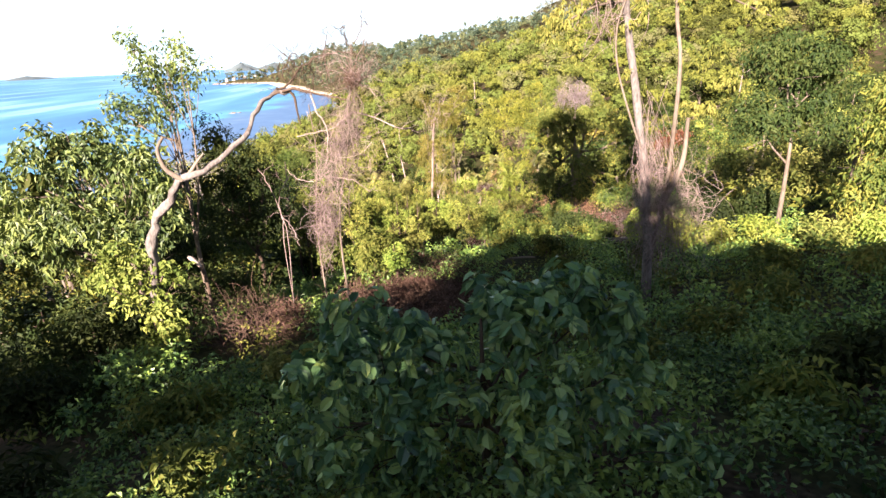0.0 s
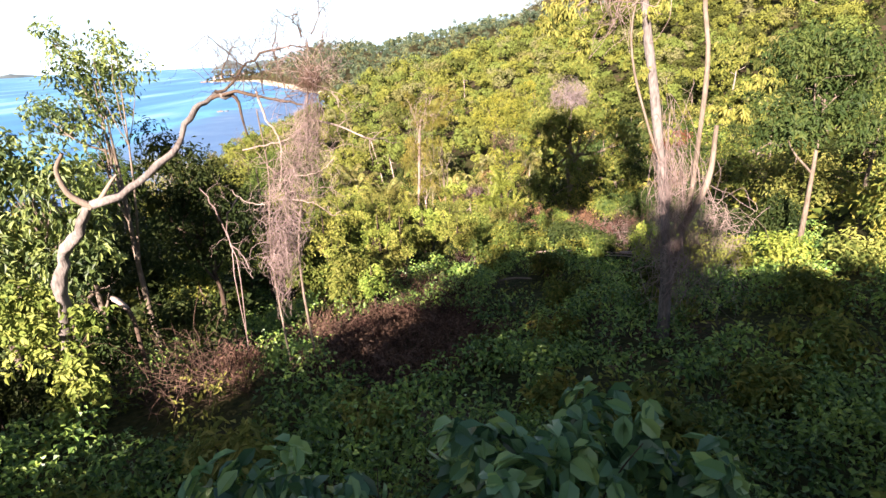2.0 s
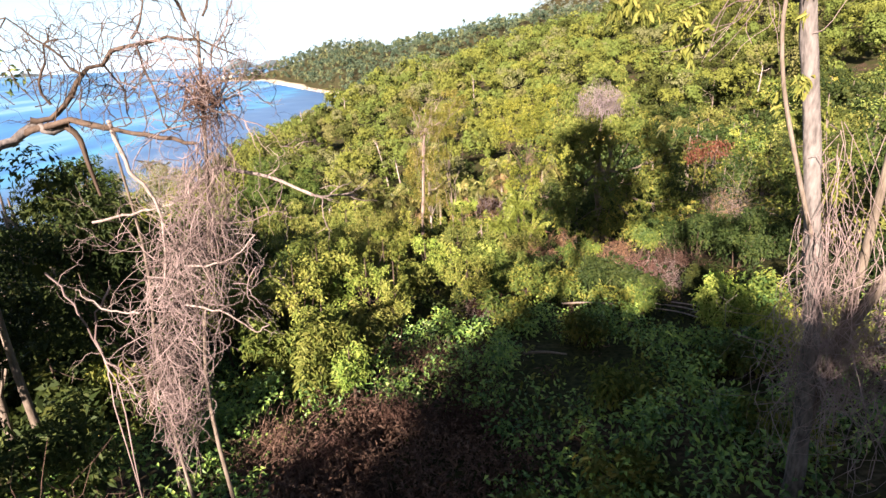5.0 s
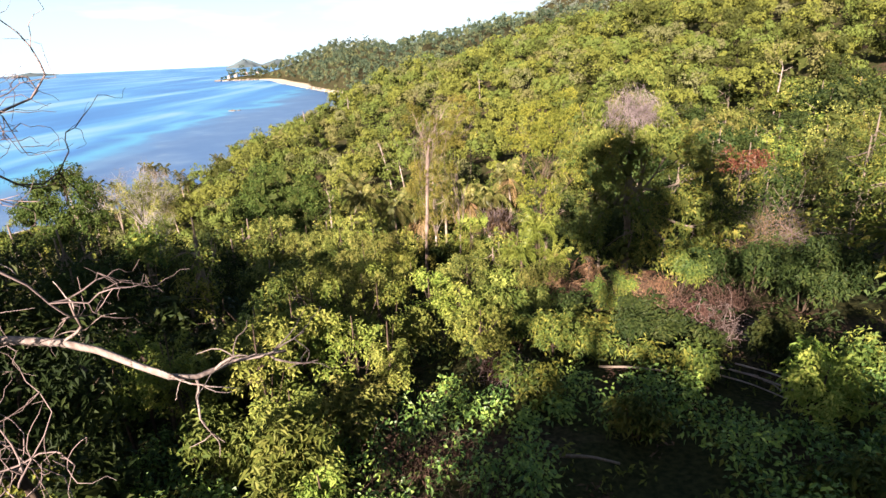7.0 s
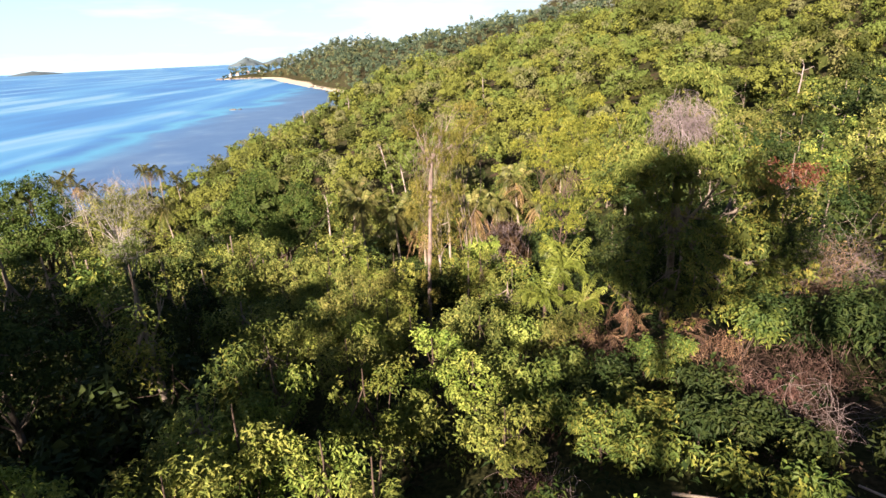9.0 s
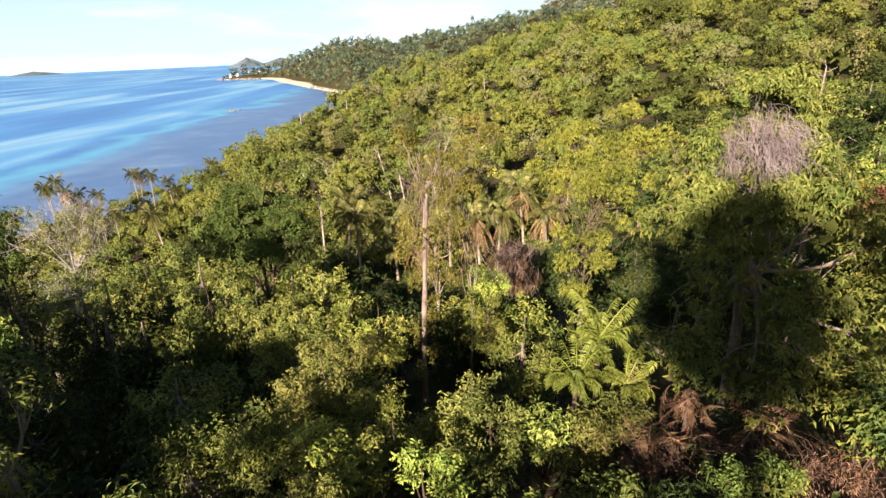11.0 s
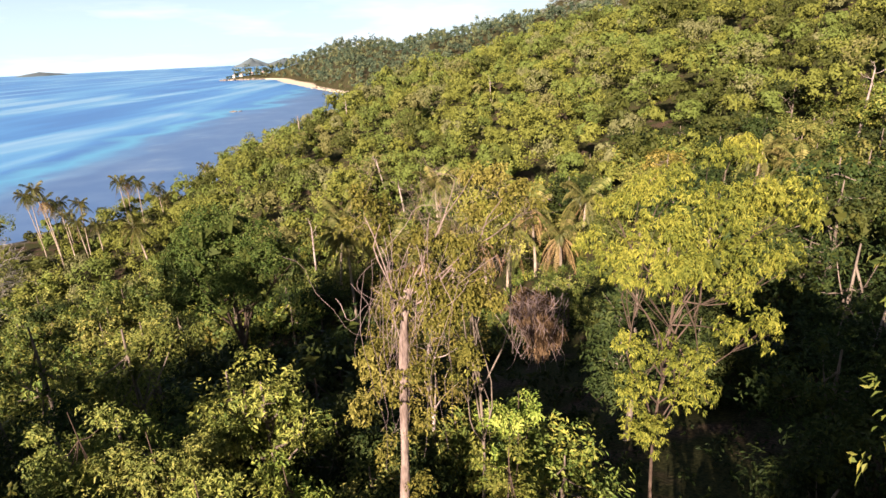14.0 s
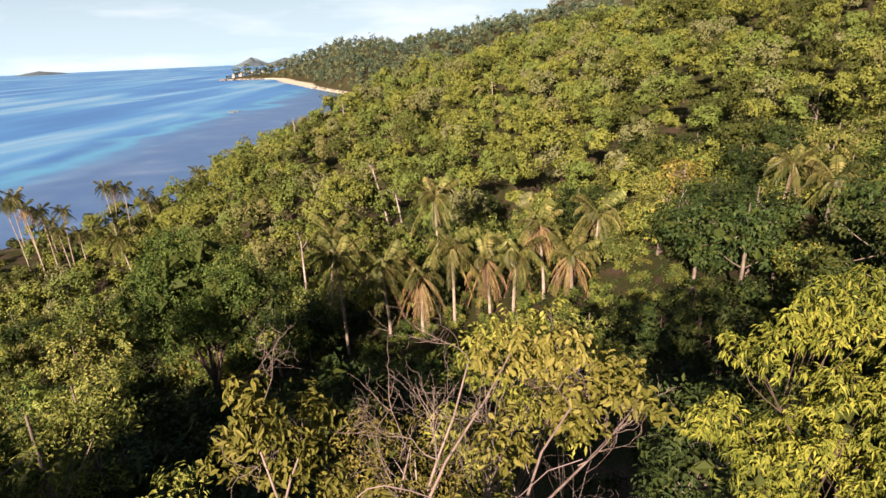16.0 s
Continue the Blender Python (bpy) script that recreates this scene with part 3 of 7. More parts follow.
# far islands on the horizon, haze put into their leaf colour
rng = np.random.default_rng(5)
for ix, iy, iw, ih in ((-1345, 3900, 120, 50), (-1150, 4000, 160, 40), (-3080, 4300, 170, 26)):
    g = Geo()
    a = np.linspace(0, 2 * math.pi, 33)[:-1]
    rr = np.linspace(0, 1, 9)
    v = []
    for r in rr:
        for q in a:
            wob = 1 + 0.18 * math.sin(3 * q + ix) + 0.1 * math.sin(7 * q)
            h = ih * (1 - r) ** 0.8 * (1 + 0.15 * math.sin(5 * q + 4 * r))
            v.append((ix + iw * r * wob * math.cos(q), iy + iw * r * wob * math.sin(q), SEA - 1 + h))
    f = []
    for i in range(8):
        for j in range(32):
            j2 = (j + 1) % 32
            f += [(i * 32 + j, (i + 1) * 32 + j, (i + 1) * 32 + j2), (i * 32 + j, (i + 1) * 32 + j2, i * 32 + j2)]
    g.add(v, f)
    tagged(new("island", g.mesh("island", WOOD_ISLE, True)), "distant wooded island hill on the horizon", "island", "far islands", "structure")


# ---- far woods ----
def woods(name, y0, y1, step, left, right, quads, size, crown, mats, share, label, seed, sub=6, lump=0.46, ahead=None, tall=1.0):
    """Crowns of many clumps of small leaves, standing close together on the slopes."""
    rng = np.random.default_rng(seed)
    g = Geo()
    kinds = []
    for y in np.arange(y0, y1, step):
        xs_ = np.arange(left(y), right(y), step)
        n = len(xs_)
        px = xs_ + rng.uniform(-0.45, 0.45, n) * step
        py = y + rng.uniform(-0.45, 0.45, n) * step
        pz = land(px, py)
        ok = pz > SEA + 2.6
        if ahead:
            ok &= ahead(px, py)
        px, py, pz = px[ok], py[ok], pz[ok]
        n = len(px)
        if not n:
            continue
        rad = crown * rng.choice([0.55, 0.75, 1.0, 1.25, 1.6], n, p=[0.2, 0.25, 0.27, 0.18, 0.1]) * rng.uniform(0.85, 1.15, n)
        top = (rad * rng.uniform(0.9, 1.8, n) + rng.uniform(0.3, 7.5, n) * crown / 4) * tall
        top = top * np.where((pz < SEA + 8) & (py < 300), 0.5, np.where((px < -55) & (py < 420), 0.7, 1.0))
        kind = rng.choice(len(mats), n, p=share)
        # extra dark crowns on the right paint that slope's deeper shade
        if len(mats) > 3:
            kind = np.where((px > 0.2 * py) & (rng.uniform(size=n) < 0.2), 3, kind)
        per = max(1, quads // sub)
        c = np.stack([px, py, pz + top - rad * 0.5], 1)
        ds = unit(rng.normal(size=(n * sub, 3)) + [0, -0.3, 0.55])
        rs = np.repeat(rad, sub)[:, None]
        cs = np.repeat(c, sub, 0) + ds * rs * rng.uniform(0.45, 0.85, (n * sub, 1)) * [1, 1, 0.8]
        m = n * sub * per
        d = unit(rng.normal(size=(m, 3)) + np.repeat(ds, per, 0) * 0.8 + [0, -0.3, 0])
        lumps = lump * np.repeat(rng.uniform(0.7, 1.3, (n * sub, 1)), per, 0)
        p = np.repeat(cs, per, 0) + d * np.repeat(rs, per, 0) * lumps * rng.uniform(0.7, 1.12, (m, 1)) * [1, 1, 0.8]
        s = size * rng.uniform(0.6, 1.4, m)
        tan = rng.normal(size=d.shape)
        way = unit(tan - d * np.sum(tan * d, 1, keepdims=True) * 0.85 + [0, 0, -0.3])
        add_leaves(g, p, way, unit(d + [0, 0, 0.2] + rng.normal(size=d.shape) * 0.45), s, s * 0.72, 0.12, slim=True)
        kinds.append(np.repeat(kind, sub * per))
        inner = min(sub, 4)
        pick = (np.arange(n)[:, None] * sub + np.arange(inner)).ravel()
        # inner leaves take a dark kind where there is one, as painted shade gaps
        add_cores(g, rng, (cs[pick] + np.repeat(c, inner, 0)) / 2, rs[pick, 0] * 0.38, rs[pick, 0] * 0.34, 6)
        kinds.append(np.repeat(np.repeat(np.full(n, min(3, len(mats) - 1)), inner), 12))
    return tagged(new(name, g.mesh(name, mats, kinds=np.concatenate(kinds))), label, "woods", kind="stuff")


def this_side(x, y):
    return y < np.interp(x, RIDGE_X, RIDGE_Y) + 14


MIX = [0.35, 0.3, 0.05, 0.12, 0.07, 0.11]
woods("hillside_woods", 131, 230, 6.4, lambda y: -0.62 * y - 40, lambda y: min(0.80 * y - 10, 205), 720, 0.46, 3.6, WOODS, MIX, "dense sunlit tropical woods covering the hillside", 11, 20, 0.3)
woods("middle_woods", 230, 330, 7.0, lambda y: -125, lambda y: min(0.80 * y - 10, 205), 364, 0.68, 4.0, WOODS, MIX, "dense sunlit tropical woods on the middle slope", 14, 14, 0.33, this_side)
woods("upper_hillside_woods", 330, 500, 8.0, lambda y: -100, lambda y: 0.5 * y + 20, 180, 1.0, 4.4, WOODS, MIX, "olive-green tropical woods along the crest of the slope", 12, 10, 0.36, this_side)
# bay, distant and mountain woods use leaf colours with haze mixed in
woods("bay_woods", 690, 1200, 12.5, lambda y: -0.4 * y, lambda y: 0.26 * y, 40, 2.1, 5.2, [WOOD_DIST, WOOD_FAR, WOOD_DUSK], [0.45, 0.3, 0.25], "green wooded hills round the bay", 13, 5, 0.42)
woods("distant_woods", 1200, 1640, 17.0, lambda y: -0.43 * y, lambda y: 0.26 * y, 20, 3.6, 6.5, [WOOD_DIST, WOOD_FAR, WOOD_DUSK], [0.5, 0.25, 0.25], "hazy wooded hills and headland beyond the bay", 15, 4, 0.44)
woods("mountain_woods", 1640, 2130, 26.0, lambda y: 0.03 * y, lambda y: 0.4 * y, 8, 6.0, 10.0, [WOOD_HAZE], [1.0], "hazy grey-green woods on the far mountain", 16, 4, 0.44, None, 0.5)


# ---- plants of single kinds ----
def walk_line(rng, start, way, length, n, wander, sag=0.0):
    """A crooked line: a twig, a vine, a root."""
    p, d = np.array(start, float), unit(np.array(way, float))
    out = [p.copy()]
    for _ in range(n):
        d = unit(d + rng.normal(size=3) * wander + np.array([0, 0, -sag]))
        p = p + d * length / n
        out.append(p.copy())
    return np.array(out)


def add_branches(geo, rng, start, way, length, radius, depth, fork=3, wander=0.16, sides=5, rise=0.1):
    line = walk_line(rng, start, way, length, 6, wander, -rise)
    add_tube(geo, line, np.linspace(radius, radius * 0.45, len(line)), sides)
    if depth == 0:
        return
    for i in range(fork):
        j = int(rng.integers(2, len(line)))
        d = unit(line[j] - line[j - 1]) * 0.8 + rng.normal(size=3) * 0.62
        add_branches(geo, rng, line[j], d, length * rng.uniform(0.45, 0.72), radius * 0.5, depth - 1, fork, wander * 1.25, max(3, sides - 1), rise)


def add_vines(geo, rng, n, top, spread_top, bottom, spread_bottom, radius=0.009, wander=0.35, seg=12, loose=0.35):
    """Tangled dry vines hanging from one region to another."""
    top, bottom = np.array(top, float), np.array(bottom, float)
    for _ in range(n):
        a = top + rng.normal(size=3) * spread_top
        u = rng.uniform(0.25, 1.0)
        b = top + (bottom - top) * u + rng.normal(size=3) * spread_bottom
        line = np.linspace(0, 1, seg)[:, None] * (b - a) + a
        wob = np.cumsum(rng.normal(size=(seg, 3)) * wander * 0.25, 0)
        wob -= np.linspace(0, 1, seg)[:, None] * wob[-1] * (1 - loose)
        for _ in range(2):
            wob[1:-1] = (wob[:-2] + 2 * wob[1:-1] + wob[2:]) / 4
        add_tube(geo, line + wob, np.linspace(radius * 1.5, radius * 0.7, seg), 3)


def dead_tree(place, height, seed, label, bark, radius=0.12, depth=3, fork=4, lean=(0, 0, 1), name="dead_tree", group="", rise=0.12):
    rng = np.random.default_rng(seed)
    tree = thing(name, place, label, "dead tree", group)
    g = Geo()
    line = walk_line(rng, (0, 0, -0.3), lean, height * 0.6, 8, 0.07)
    add_tube(g, line, np.linspace(radius * 1.2, radius * 0.6, len(line)), 7)
    part("trunk", g.mesh("trunk", bark, True), tree)
    g = Geo()
    for j in range(3, len(line)):
        for _ in range(2):
            a = rng.uniform(0, 6.28)
            add_branches(g, rng, line[j], (math.cos(a), math.sin(a), rng.uniform(0.3, 1.1)), height * rng.uniform(0.2, 0.34), radius * 0.5, depth - 1, fork, rise=rise)
    part("branchwork", g.mesh("branchwork", bark, True), tree)
    return tree


def shrub(place, radius, height, seed, leaf, label, tips=160, k=5, length=0.22, width=0.09, droop=0.4, group="", name="shrub", count=5, stems=5, scatter=0.0):
    rng = np.random.default_rng(seed)
    ob = thing(name, place, label, "shrub", group)
    lobes = [(radius * rng.uniform(-0.55, 0.55), radius * rng.uniform(-0.55, 0.55), height * rng.uniform(0.35, 0.72), radius * rng.uniform(0.42, 0.62), height * rng.uniform(0.22, 0.36)) for _ in range(count)]
    g = Geo()
    for lx, ly, lz, lr, lh in lobes[:stems]:
        add_tube(g, spline([(lx * 0.2, ly * 0.2, -0.15), (lx * 0.5, ly * 0.6, lz * 0.5), (lx, ly, lz + lh * 0.5)], 6), np.linspace(0.035, 0.012, 6), 4)
    part("woody_base", g.mesh("woody_base", BARK_BROWN, True), ob)
    g = Geo()
    t, d = lobe_tips(rng, lobes, tips, up=0.4, shell=(0.55, 1.08))
    add_rosettes(g, rng, t, d, k, length, width, droop, scatter=scatter)
    part("foliage", g.mesh("foliage", leaf), ob)
    return ob


def dry_shrub(place, radius, height, seed, label, mat=None, twigs=160, leaf=None, name="dry_shrub"):
    rng = np.random.default_rng(seed)
    ob = thing(name, place, label, "dead shrub")
    g = Geo()
    for _ in range(twigs):
        a, r = rng.uniform(0, 6.28), radius * math.sqrt(rng.uniform(0, 1))
        s = (r * math.cos(a), r * math.sin(a), rng.uniform(-0.05, height * 0.6))
        way = (rng.normal() * 0.7, rng.normal() * 0.7, rng.uniform(0.1, 1.0))
        add_tube(g, walk_line(rng, s, way, rng.uniform(0.4, 1.1) * height, 6, 0.3, 0.12), np.linspace(0.007, 0.003, 7), 3)
    part("brushwood", g.mesh("brushwood", mat or DRY_TWIG, True), ob)
    if leaf:
        g = Geo()
        lob = [(0, 0, height * 0.4, radius * 0.8, height * 0.45)]
        t, d = lobe_tips(rng, lob, 120, shell=(0.3, 1.1))
        add_rosettes(g, rng, t, d, 7, 0.13, 0.03, 0.9, scatter=0.12)
        part("dry_foliage", g.mesh("dry_foliage", leaf), ob)
    return ob


def frond_mesh(name, length, leaflets, leaf_len, sag, mat, seed, lift=0.5, width=0.055, loose=0.1):
    """One feather-shaped palm frond, growing along +x from its base."""
    rng = np.random.default_rng(seed)
    u = np.linspace(0, 1, 11)
    line = np.stack([length * (u - 0.22 * u ** 3 * sag), 0.1 * np.sin(u * 3) * rng.normal(), length * (lift * u - sag * 0.85 * u ** 2.2)], 1)
    g = Geo()
    add_tube(g, line, np.linspace(0.045, 0.008, 11), 3)
    w = np.linspace(0.12, 1.0, leaflets)
    base = np.stack([np.interp(w, u, line[:, i]) for i in range(3)], 1)
    tan = unit(np.stack([np.interp(w, u, np.gradient(line[:, i])) for i in range(3)], 1))
    for side in (-1, 1):
        d = unit(tan * 0.75 + np.array([0, side, 0]) + np.array([0, 0, -0.35 - 0.5 * sag * rng.uniform(0.5, 1)]) + rng.normal(size=tan.shape) * loose)
        ln = leaf_len * (0.45 + 0.75 * np.sin(np.clip(w * 2.9, 0, math.pi)))
        add_leaves(g, base, d, np.array([[0, 0, 1.0]]) + 0 * d, ln, width, 0.35, 0.1)
    return g.mesh(name, mat)


FROND_MESHES = [frond_mesh("frond", 3.6, 26, 0.8, s, FROND_GREEN, 40 + i, l, 0.075) for i, (s, l) in enumerate([(0.8, 1.3), (1.0, 0.85), (0.9, 0.35), (0.6, -0.45)])]
DRY_MESHES = [frond_mesh("dry_frond", 2.6, 18, 0.5, s, FROND_DRY, 50 + i, l, 0.07) for i, (s, l) in enumerate([(0.6, -1.2), (0.5, -1.9)])]
LIVE_DRY = [frond_mesh("frond", 3.0, 20, 0.6, s, FROND_DRY, 60 + i, l, 0.07) for i, (s, l) in enumerate([(0.9, 0.3), (0.8, -0.3), (0.6, -1.0)])]
RUST_MESHES = [frond_mesh("dry_frond", 2.6, 26, 0.6, s, LEAF_RUST, 80 + i, l, 0.055, 0.4) for i, (s, l) in enumerate([(0.8, 0.2), (0.8, -0.5), (0.6, -1.2)])]
BRIGHT_MESHES = [frond_mesh("frond", 2.0, 24, 0.36, s, FROND_BRIGHT, 70 + i, l, 0.028, 0.3) for i, (s, l) in enumerate([(0.9, 1.7), (1.1, 1.3), (1.2, 0.8)])]


def palm(x, y, crown_z, seed, dry=False, scale=1.0, base_z=None, label="coconut palm with slender grey trunk and arching fronds"):
    rng = np.random.default_rng(seed)
    z0 = ground_z(x, y) if base_z is None else base_z
    h = crown_z - z0
    lean = rng.normal(size=2) * 0.05 * h
    ob = thing("palm_tree", (x - lean[0], y - lean[1], z0), label, "palm tree", "coconut palms")
    g = Geo()
    line = spline([(0, 0, -0.3), (lean[0] * 0.2, lean[1] * 0.2, h * 0.35), (lean[0] * 0.7, lean[1] * 0.7, h * 0.75), (lean[0], lean[1], h)], 12)
    add_tube(g, line, np.linspace(0.2, 0.12, 12) * scale, 8)
    part("trunk", g.mesh("trunk", BARK_PALM, True), ob)
    n = 20
    for i in range(n):
        u = i / n
        if dry:
            me = FROND_MESHES[min(3, int(u * 5))] if i < 9 else LIVE_DRY[min(2, int(u * 2.2 + rng.uniform(0, 1.2)))]
        else:
            me = FROND_MESHES[min(3, int(u * 4))]
        f = part("frond", me, ob)
        k = scale * rng.uniform(0.8, 1.15)
        f.matrix_basis = Matrix.Translation((lean[0], lean[1], h)) @ Matrix.Rotation(i * 2.4 + rng.normal() * 0.2, 4, "Z") @ Matrix.Rotation(rng.normal() * 0.15, 4, "X") @ Matrix.Diagonal((k, k, k, 1))
    for i in range(6 if dry else 2):
        f = part("dry_frond", DRY_MESHES[i % 2], ob, "dead brown frond")
        k = scale * rng.uniform(0.7, 1.0)
        f.matrix_basis = Matrix.Translation((lean[0], lean[1], h - 0.1)) @ Matrix.Rotation(rng.uniform(0, 6.28), 4, "Z") @ Matrix.Diagonal((k, k, k, 1))
    return ob


def at(x, y, dz=0.0):
    return (x, y, ground_z(x, y) + dz)


def back(points, k=1.085):
    """The same sight lines from the start of the walk, a little further off."""
    q = np.array(points, float)
    e = np.array([0, 0, 40.0])
    q[..., :3] = e + k * (q[..., :3] - e)
    return q


def rel(place, lobes):
    return [(a - place[0], b - place[1], c - place[2], r, h) for a, b, c, r, h in lobes]


# ---- the start of the walk: bush, dead trees, shaded clearing ----
p = at(0.3, 5.6)
BUSH = rel(p, [(-1.15, 5.5, 36.7, 0.7, 0.75), (-0.55, 5.7, 36.9, 0.65, 0.75), (-0.3, 5.2, 36.2, 0.5, 0.6), (0.75, 5.8, 36.9, 0.65, 0.72), (1.35, 5.6, 37.05, 0.75, 0.75), (0.5, 5.2, 36.2, 0.45, 0.6),
               (1.8, 5.5, 36.5, 0.6, 0.7), (0.9, 5.1, 36.0, 0.6, 0.6), (-0.9, 5.1, 35.7, 0.7, 0.6), (1.0, 4.9, 35.5, 0.7, 0.5), (2.5, 5.2, 35.4, 0.55, 0.45), (-1.7, 5.6, 35.9, 0.45, 0.6)])
broad_tree(p, 2.7, 2.0, 301, LEAF_BROAD, "dense dark green bush with large oval leaves in shade", BARK_BROWN, 0.06, BUSH, tips=680, k=7,
           length=0.175, width=0.12, droop=0.5, name="broadleaf_bush", category="bush", shell=(0.5, 1.15), oval=True, scatter=0.025)

# dead tree with one long arched limb
p = at(-7.5, 13.0)
tree = thing("dead_tree", p, "bare dead grey tree with one long arched limb", "dead tree")
g = Geo()
o = np.array(p)
line = spline(np.array([(-7.5, 13.0, p[2] - 0.3), (-7.62, 13.1, 34.4), (-7.55, 13.2, 35.5), (-7.25, 13.2, 36.35), (-6.75, 13.0, 36.9), (-6.2, 12.9, 37.5), (-5.6, 13.2, 37.75),
                        (-4.95, 13.7, 38.25), (-4.65, 14.2, 38.95), (-4.35, 14.6, 39.2), (-4.0, 14.72, 39.3)]) - o, 40)
rr = np.interp(np.linspace(0, 1, 40), [0, 0.35, 0.5, 0.75, 1], [0.13, 0.1, 0.082, 0.06, 0.045])
line = line + np.random.default_rng(3).normal(size=line.shape) * 0.03
add_tube(g, line, rr * (1 + 0.14 * np.sin(np.arange(40) * 2.3) * np.sin(np.arange(40) * 0.9)), 12, 0.17)
part("trunk", g.mesh("trunk", BARK_TAN, True), tree)
rng = np.random.default_rng(7)
g = Geo()
add_tube(g, spline(np.array([(-4.25, 14.6, 39.35), (-4.0, 14.75, 39.4), (-3.64, 14.8, 39.8), (-3.2, 14.8, 40.06), (-2.8, 14.8, 40.12), (-2.31, 14.8, 40.1), (-1.93, 14.8, 39.95)]) - o, 20) + rng.normal(size=(20, 3)) * 0.025, np.linspace(0.036, 0.008, 20), 7, 0.15)
add_tube(g, spline(np.array([(-4.35, 14.6, 39.2), (-3.95, 14.65, 39.32), (-3.4, 14.7, 39.2), (-2.95, 14.75, 39.08), (-2.5, 14.8, 39.0)]) - o, 14) + rng.normal(size=(14, 3)) * 0.015, np.linspace(0.045, 0.02, 14), 7, 0.15)
add_tube(g, spline(np.array([(-4.0, 14.72, 39.3), (-3.87, 14.78, 39.12), (-3.85, 14.8, 38.8), (-3.8, 14.8, 38.41)]) - o, 9), np.linspace(0.045, 0.018, 9), 5)
for s, d, l in [((-3.0, 14.75, 40.15), (0.3, 0, 1), 0.7), ((-2.4, 14.8, 40.3), (-0.1, 0, 1), 0.75), ((-3.6, 14.7, 39.8), (-0.7, 0, 0.6), 0.9), ((-4.0, 14.65, 39.5), (-0.8, 0, 0.5), 0.8),
                ((-2.2, 14.8, 40.35), (1, 0, 0.3), 0.7), ((-3.4, 14.8, 39.9), (-0.2, 0, -0.9), 0.8), ((-3.0, 14.8, 40.1), (0.2, 0, -0.9), 0.9)]:
    add_branches(g, rng, np.array(s) - o, d, l, 0.018, 2, 4, 0.3, 4, 0.0)
for _ in range(70):
    s = np.array((rng.uniform(-4.4, -1.8), 14.75 + rng.normal() * 0.12, rng.uniform(39.1, 40.1))) - o
    add_branches(g, rng, s, (rng.normal(), 0.2 * rng.normal(), 0.5 + rng.uniform(0, 0.8)), rng.uniform(0.4, 0.85), 0.008, 2, 3, 0.32, 3, 0.03)
part("limb", g.mesh("limb", BARK_BROWN, True), tree)
g = Geo()
add_tube(g, spline(np.array([(-6.25, 12.9, 37.45), (-6.55, 12.8, 37.75), (-6.62, 12.75, 38.2), (-6.4, 12.7, 38.5)]) - o, 12), np.linspace(0.07, 0.03, 12), 7)
add_tube(g, spline(np.array([(-6.1, 12.9, 37.55), (-5.8, 12.9, 37.9), (-5.65, 12.9, 38.05)]) - o, 7), np.linspace(0.05, 0.02, 7), 5)
part("broken_limb", g.mesh("broken_limb", BARK_GREY, True), tree)

# dry vines hanging in a column, with a ragged tuft like a nest near the top
p = (-2.9, 14.9, ground_z(-2.9, 14.9))
o = np.array(p)
p_vines = p
vines = thing("hanging_vines", p, "tall tangle of dry pinkish-brown vines hanging from a dead tree", "dead vines")
rng = np.random.default_rng(8)
g = Geo()
add_tube(g, spline(np.array([(-3.0, 15.0, p[2] - 0.2), (-3.1, 14.95, 35.5), (-2.6, 14.9, 38.0), (-2.3, 14.85, 40.2)]) - o, 14), np.linspace(0.034, 0.016, 14), 6)
add_tube(g, spline(np.array([(-3.7, 15.1, p[2] - 0.2), (-3.75, 15.0, 35.5), (-3.5, 14.9, 37.5), (-3.55, 14.9, 38.9)]) - o, 14), np.linspace(0.026, 0.014, 14), 6)
part("stem", g.mesh("stem", BARK_GREY, True), vines)
# heights, middles and half widths of the tangle, from the tuft down to the ground
COL_Z, COL_X, COL_W = [33.4, 34.4, 35.0, 35.6, 36.3, 36.8, 37.4, 38.0, 38.5, 39.0, 39.5, 40.0], [-3.55, -3.55, -3.5, -3.45, -3.35, -3.25, -3.05, -2.8, -2.6, -2.42, -2.3, -2.25], [0.1, 0.11, 0.13, 0.18, 0.29, 0.38, 0.44, 0.38, 0.24, 0.18, 0.18, 0.26]


def tangle_line(rng, z0, length, n, curl, sag):
    """One crooked dry stem that strays about inside the hanging tangle."""
    u = np.clip(rng.normal() * 0.55, -1.1, 1.1)
    p = np.array([np.interp(z0, COL_Z, COL_X) + u * np.interp(z0, COL_Z, COL_W), 14.8 + rng.normal() * 0.5 * np.interp(z0, COL_Z, COL_W), z0])
    d = unit(np.array([rng.normal() * 0.5, rng.normal() * 0.4, -sag + rng.normal() * 0.45]))
    turn, out = rng.normal(size=3) * curl, [p.copy()]
    for _ in range(n):
        turn = turn * 0.75 + rng.normal(size=3) * curl
        pull = np.array([np.interp(p[2], COL_Z, COL_X) - p[0], 14.8 - p[1], 0]) / max(np.interp(p[2], COL_Z, COL_W), 0.1)
        d = unit(d + turn + pull * 0.13 * np.linalg.norm(pull) + np.array([0, 0, -0.16 * sag]))
        p = p + d * length / n
        out.append(p.copy())
    return np.array(out)


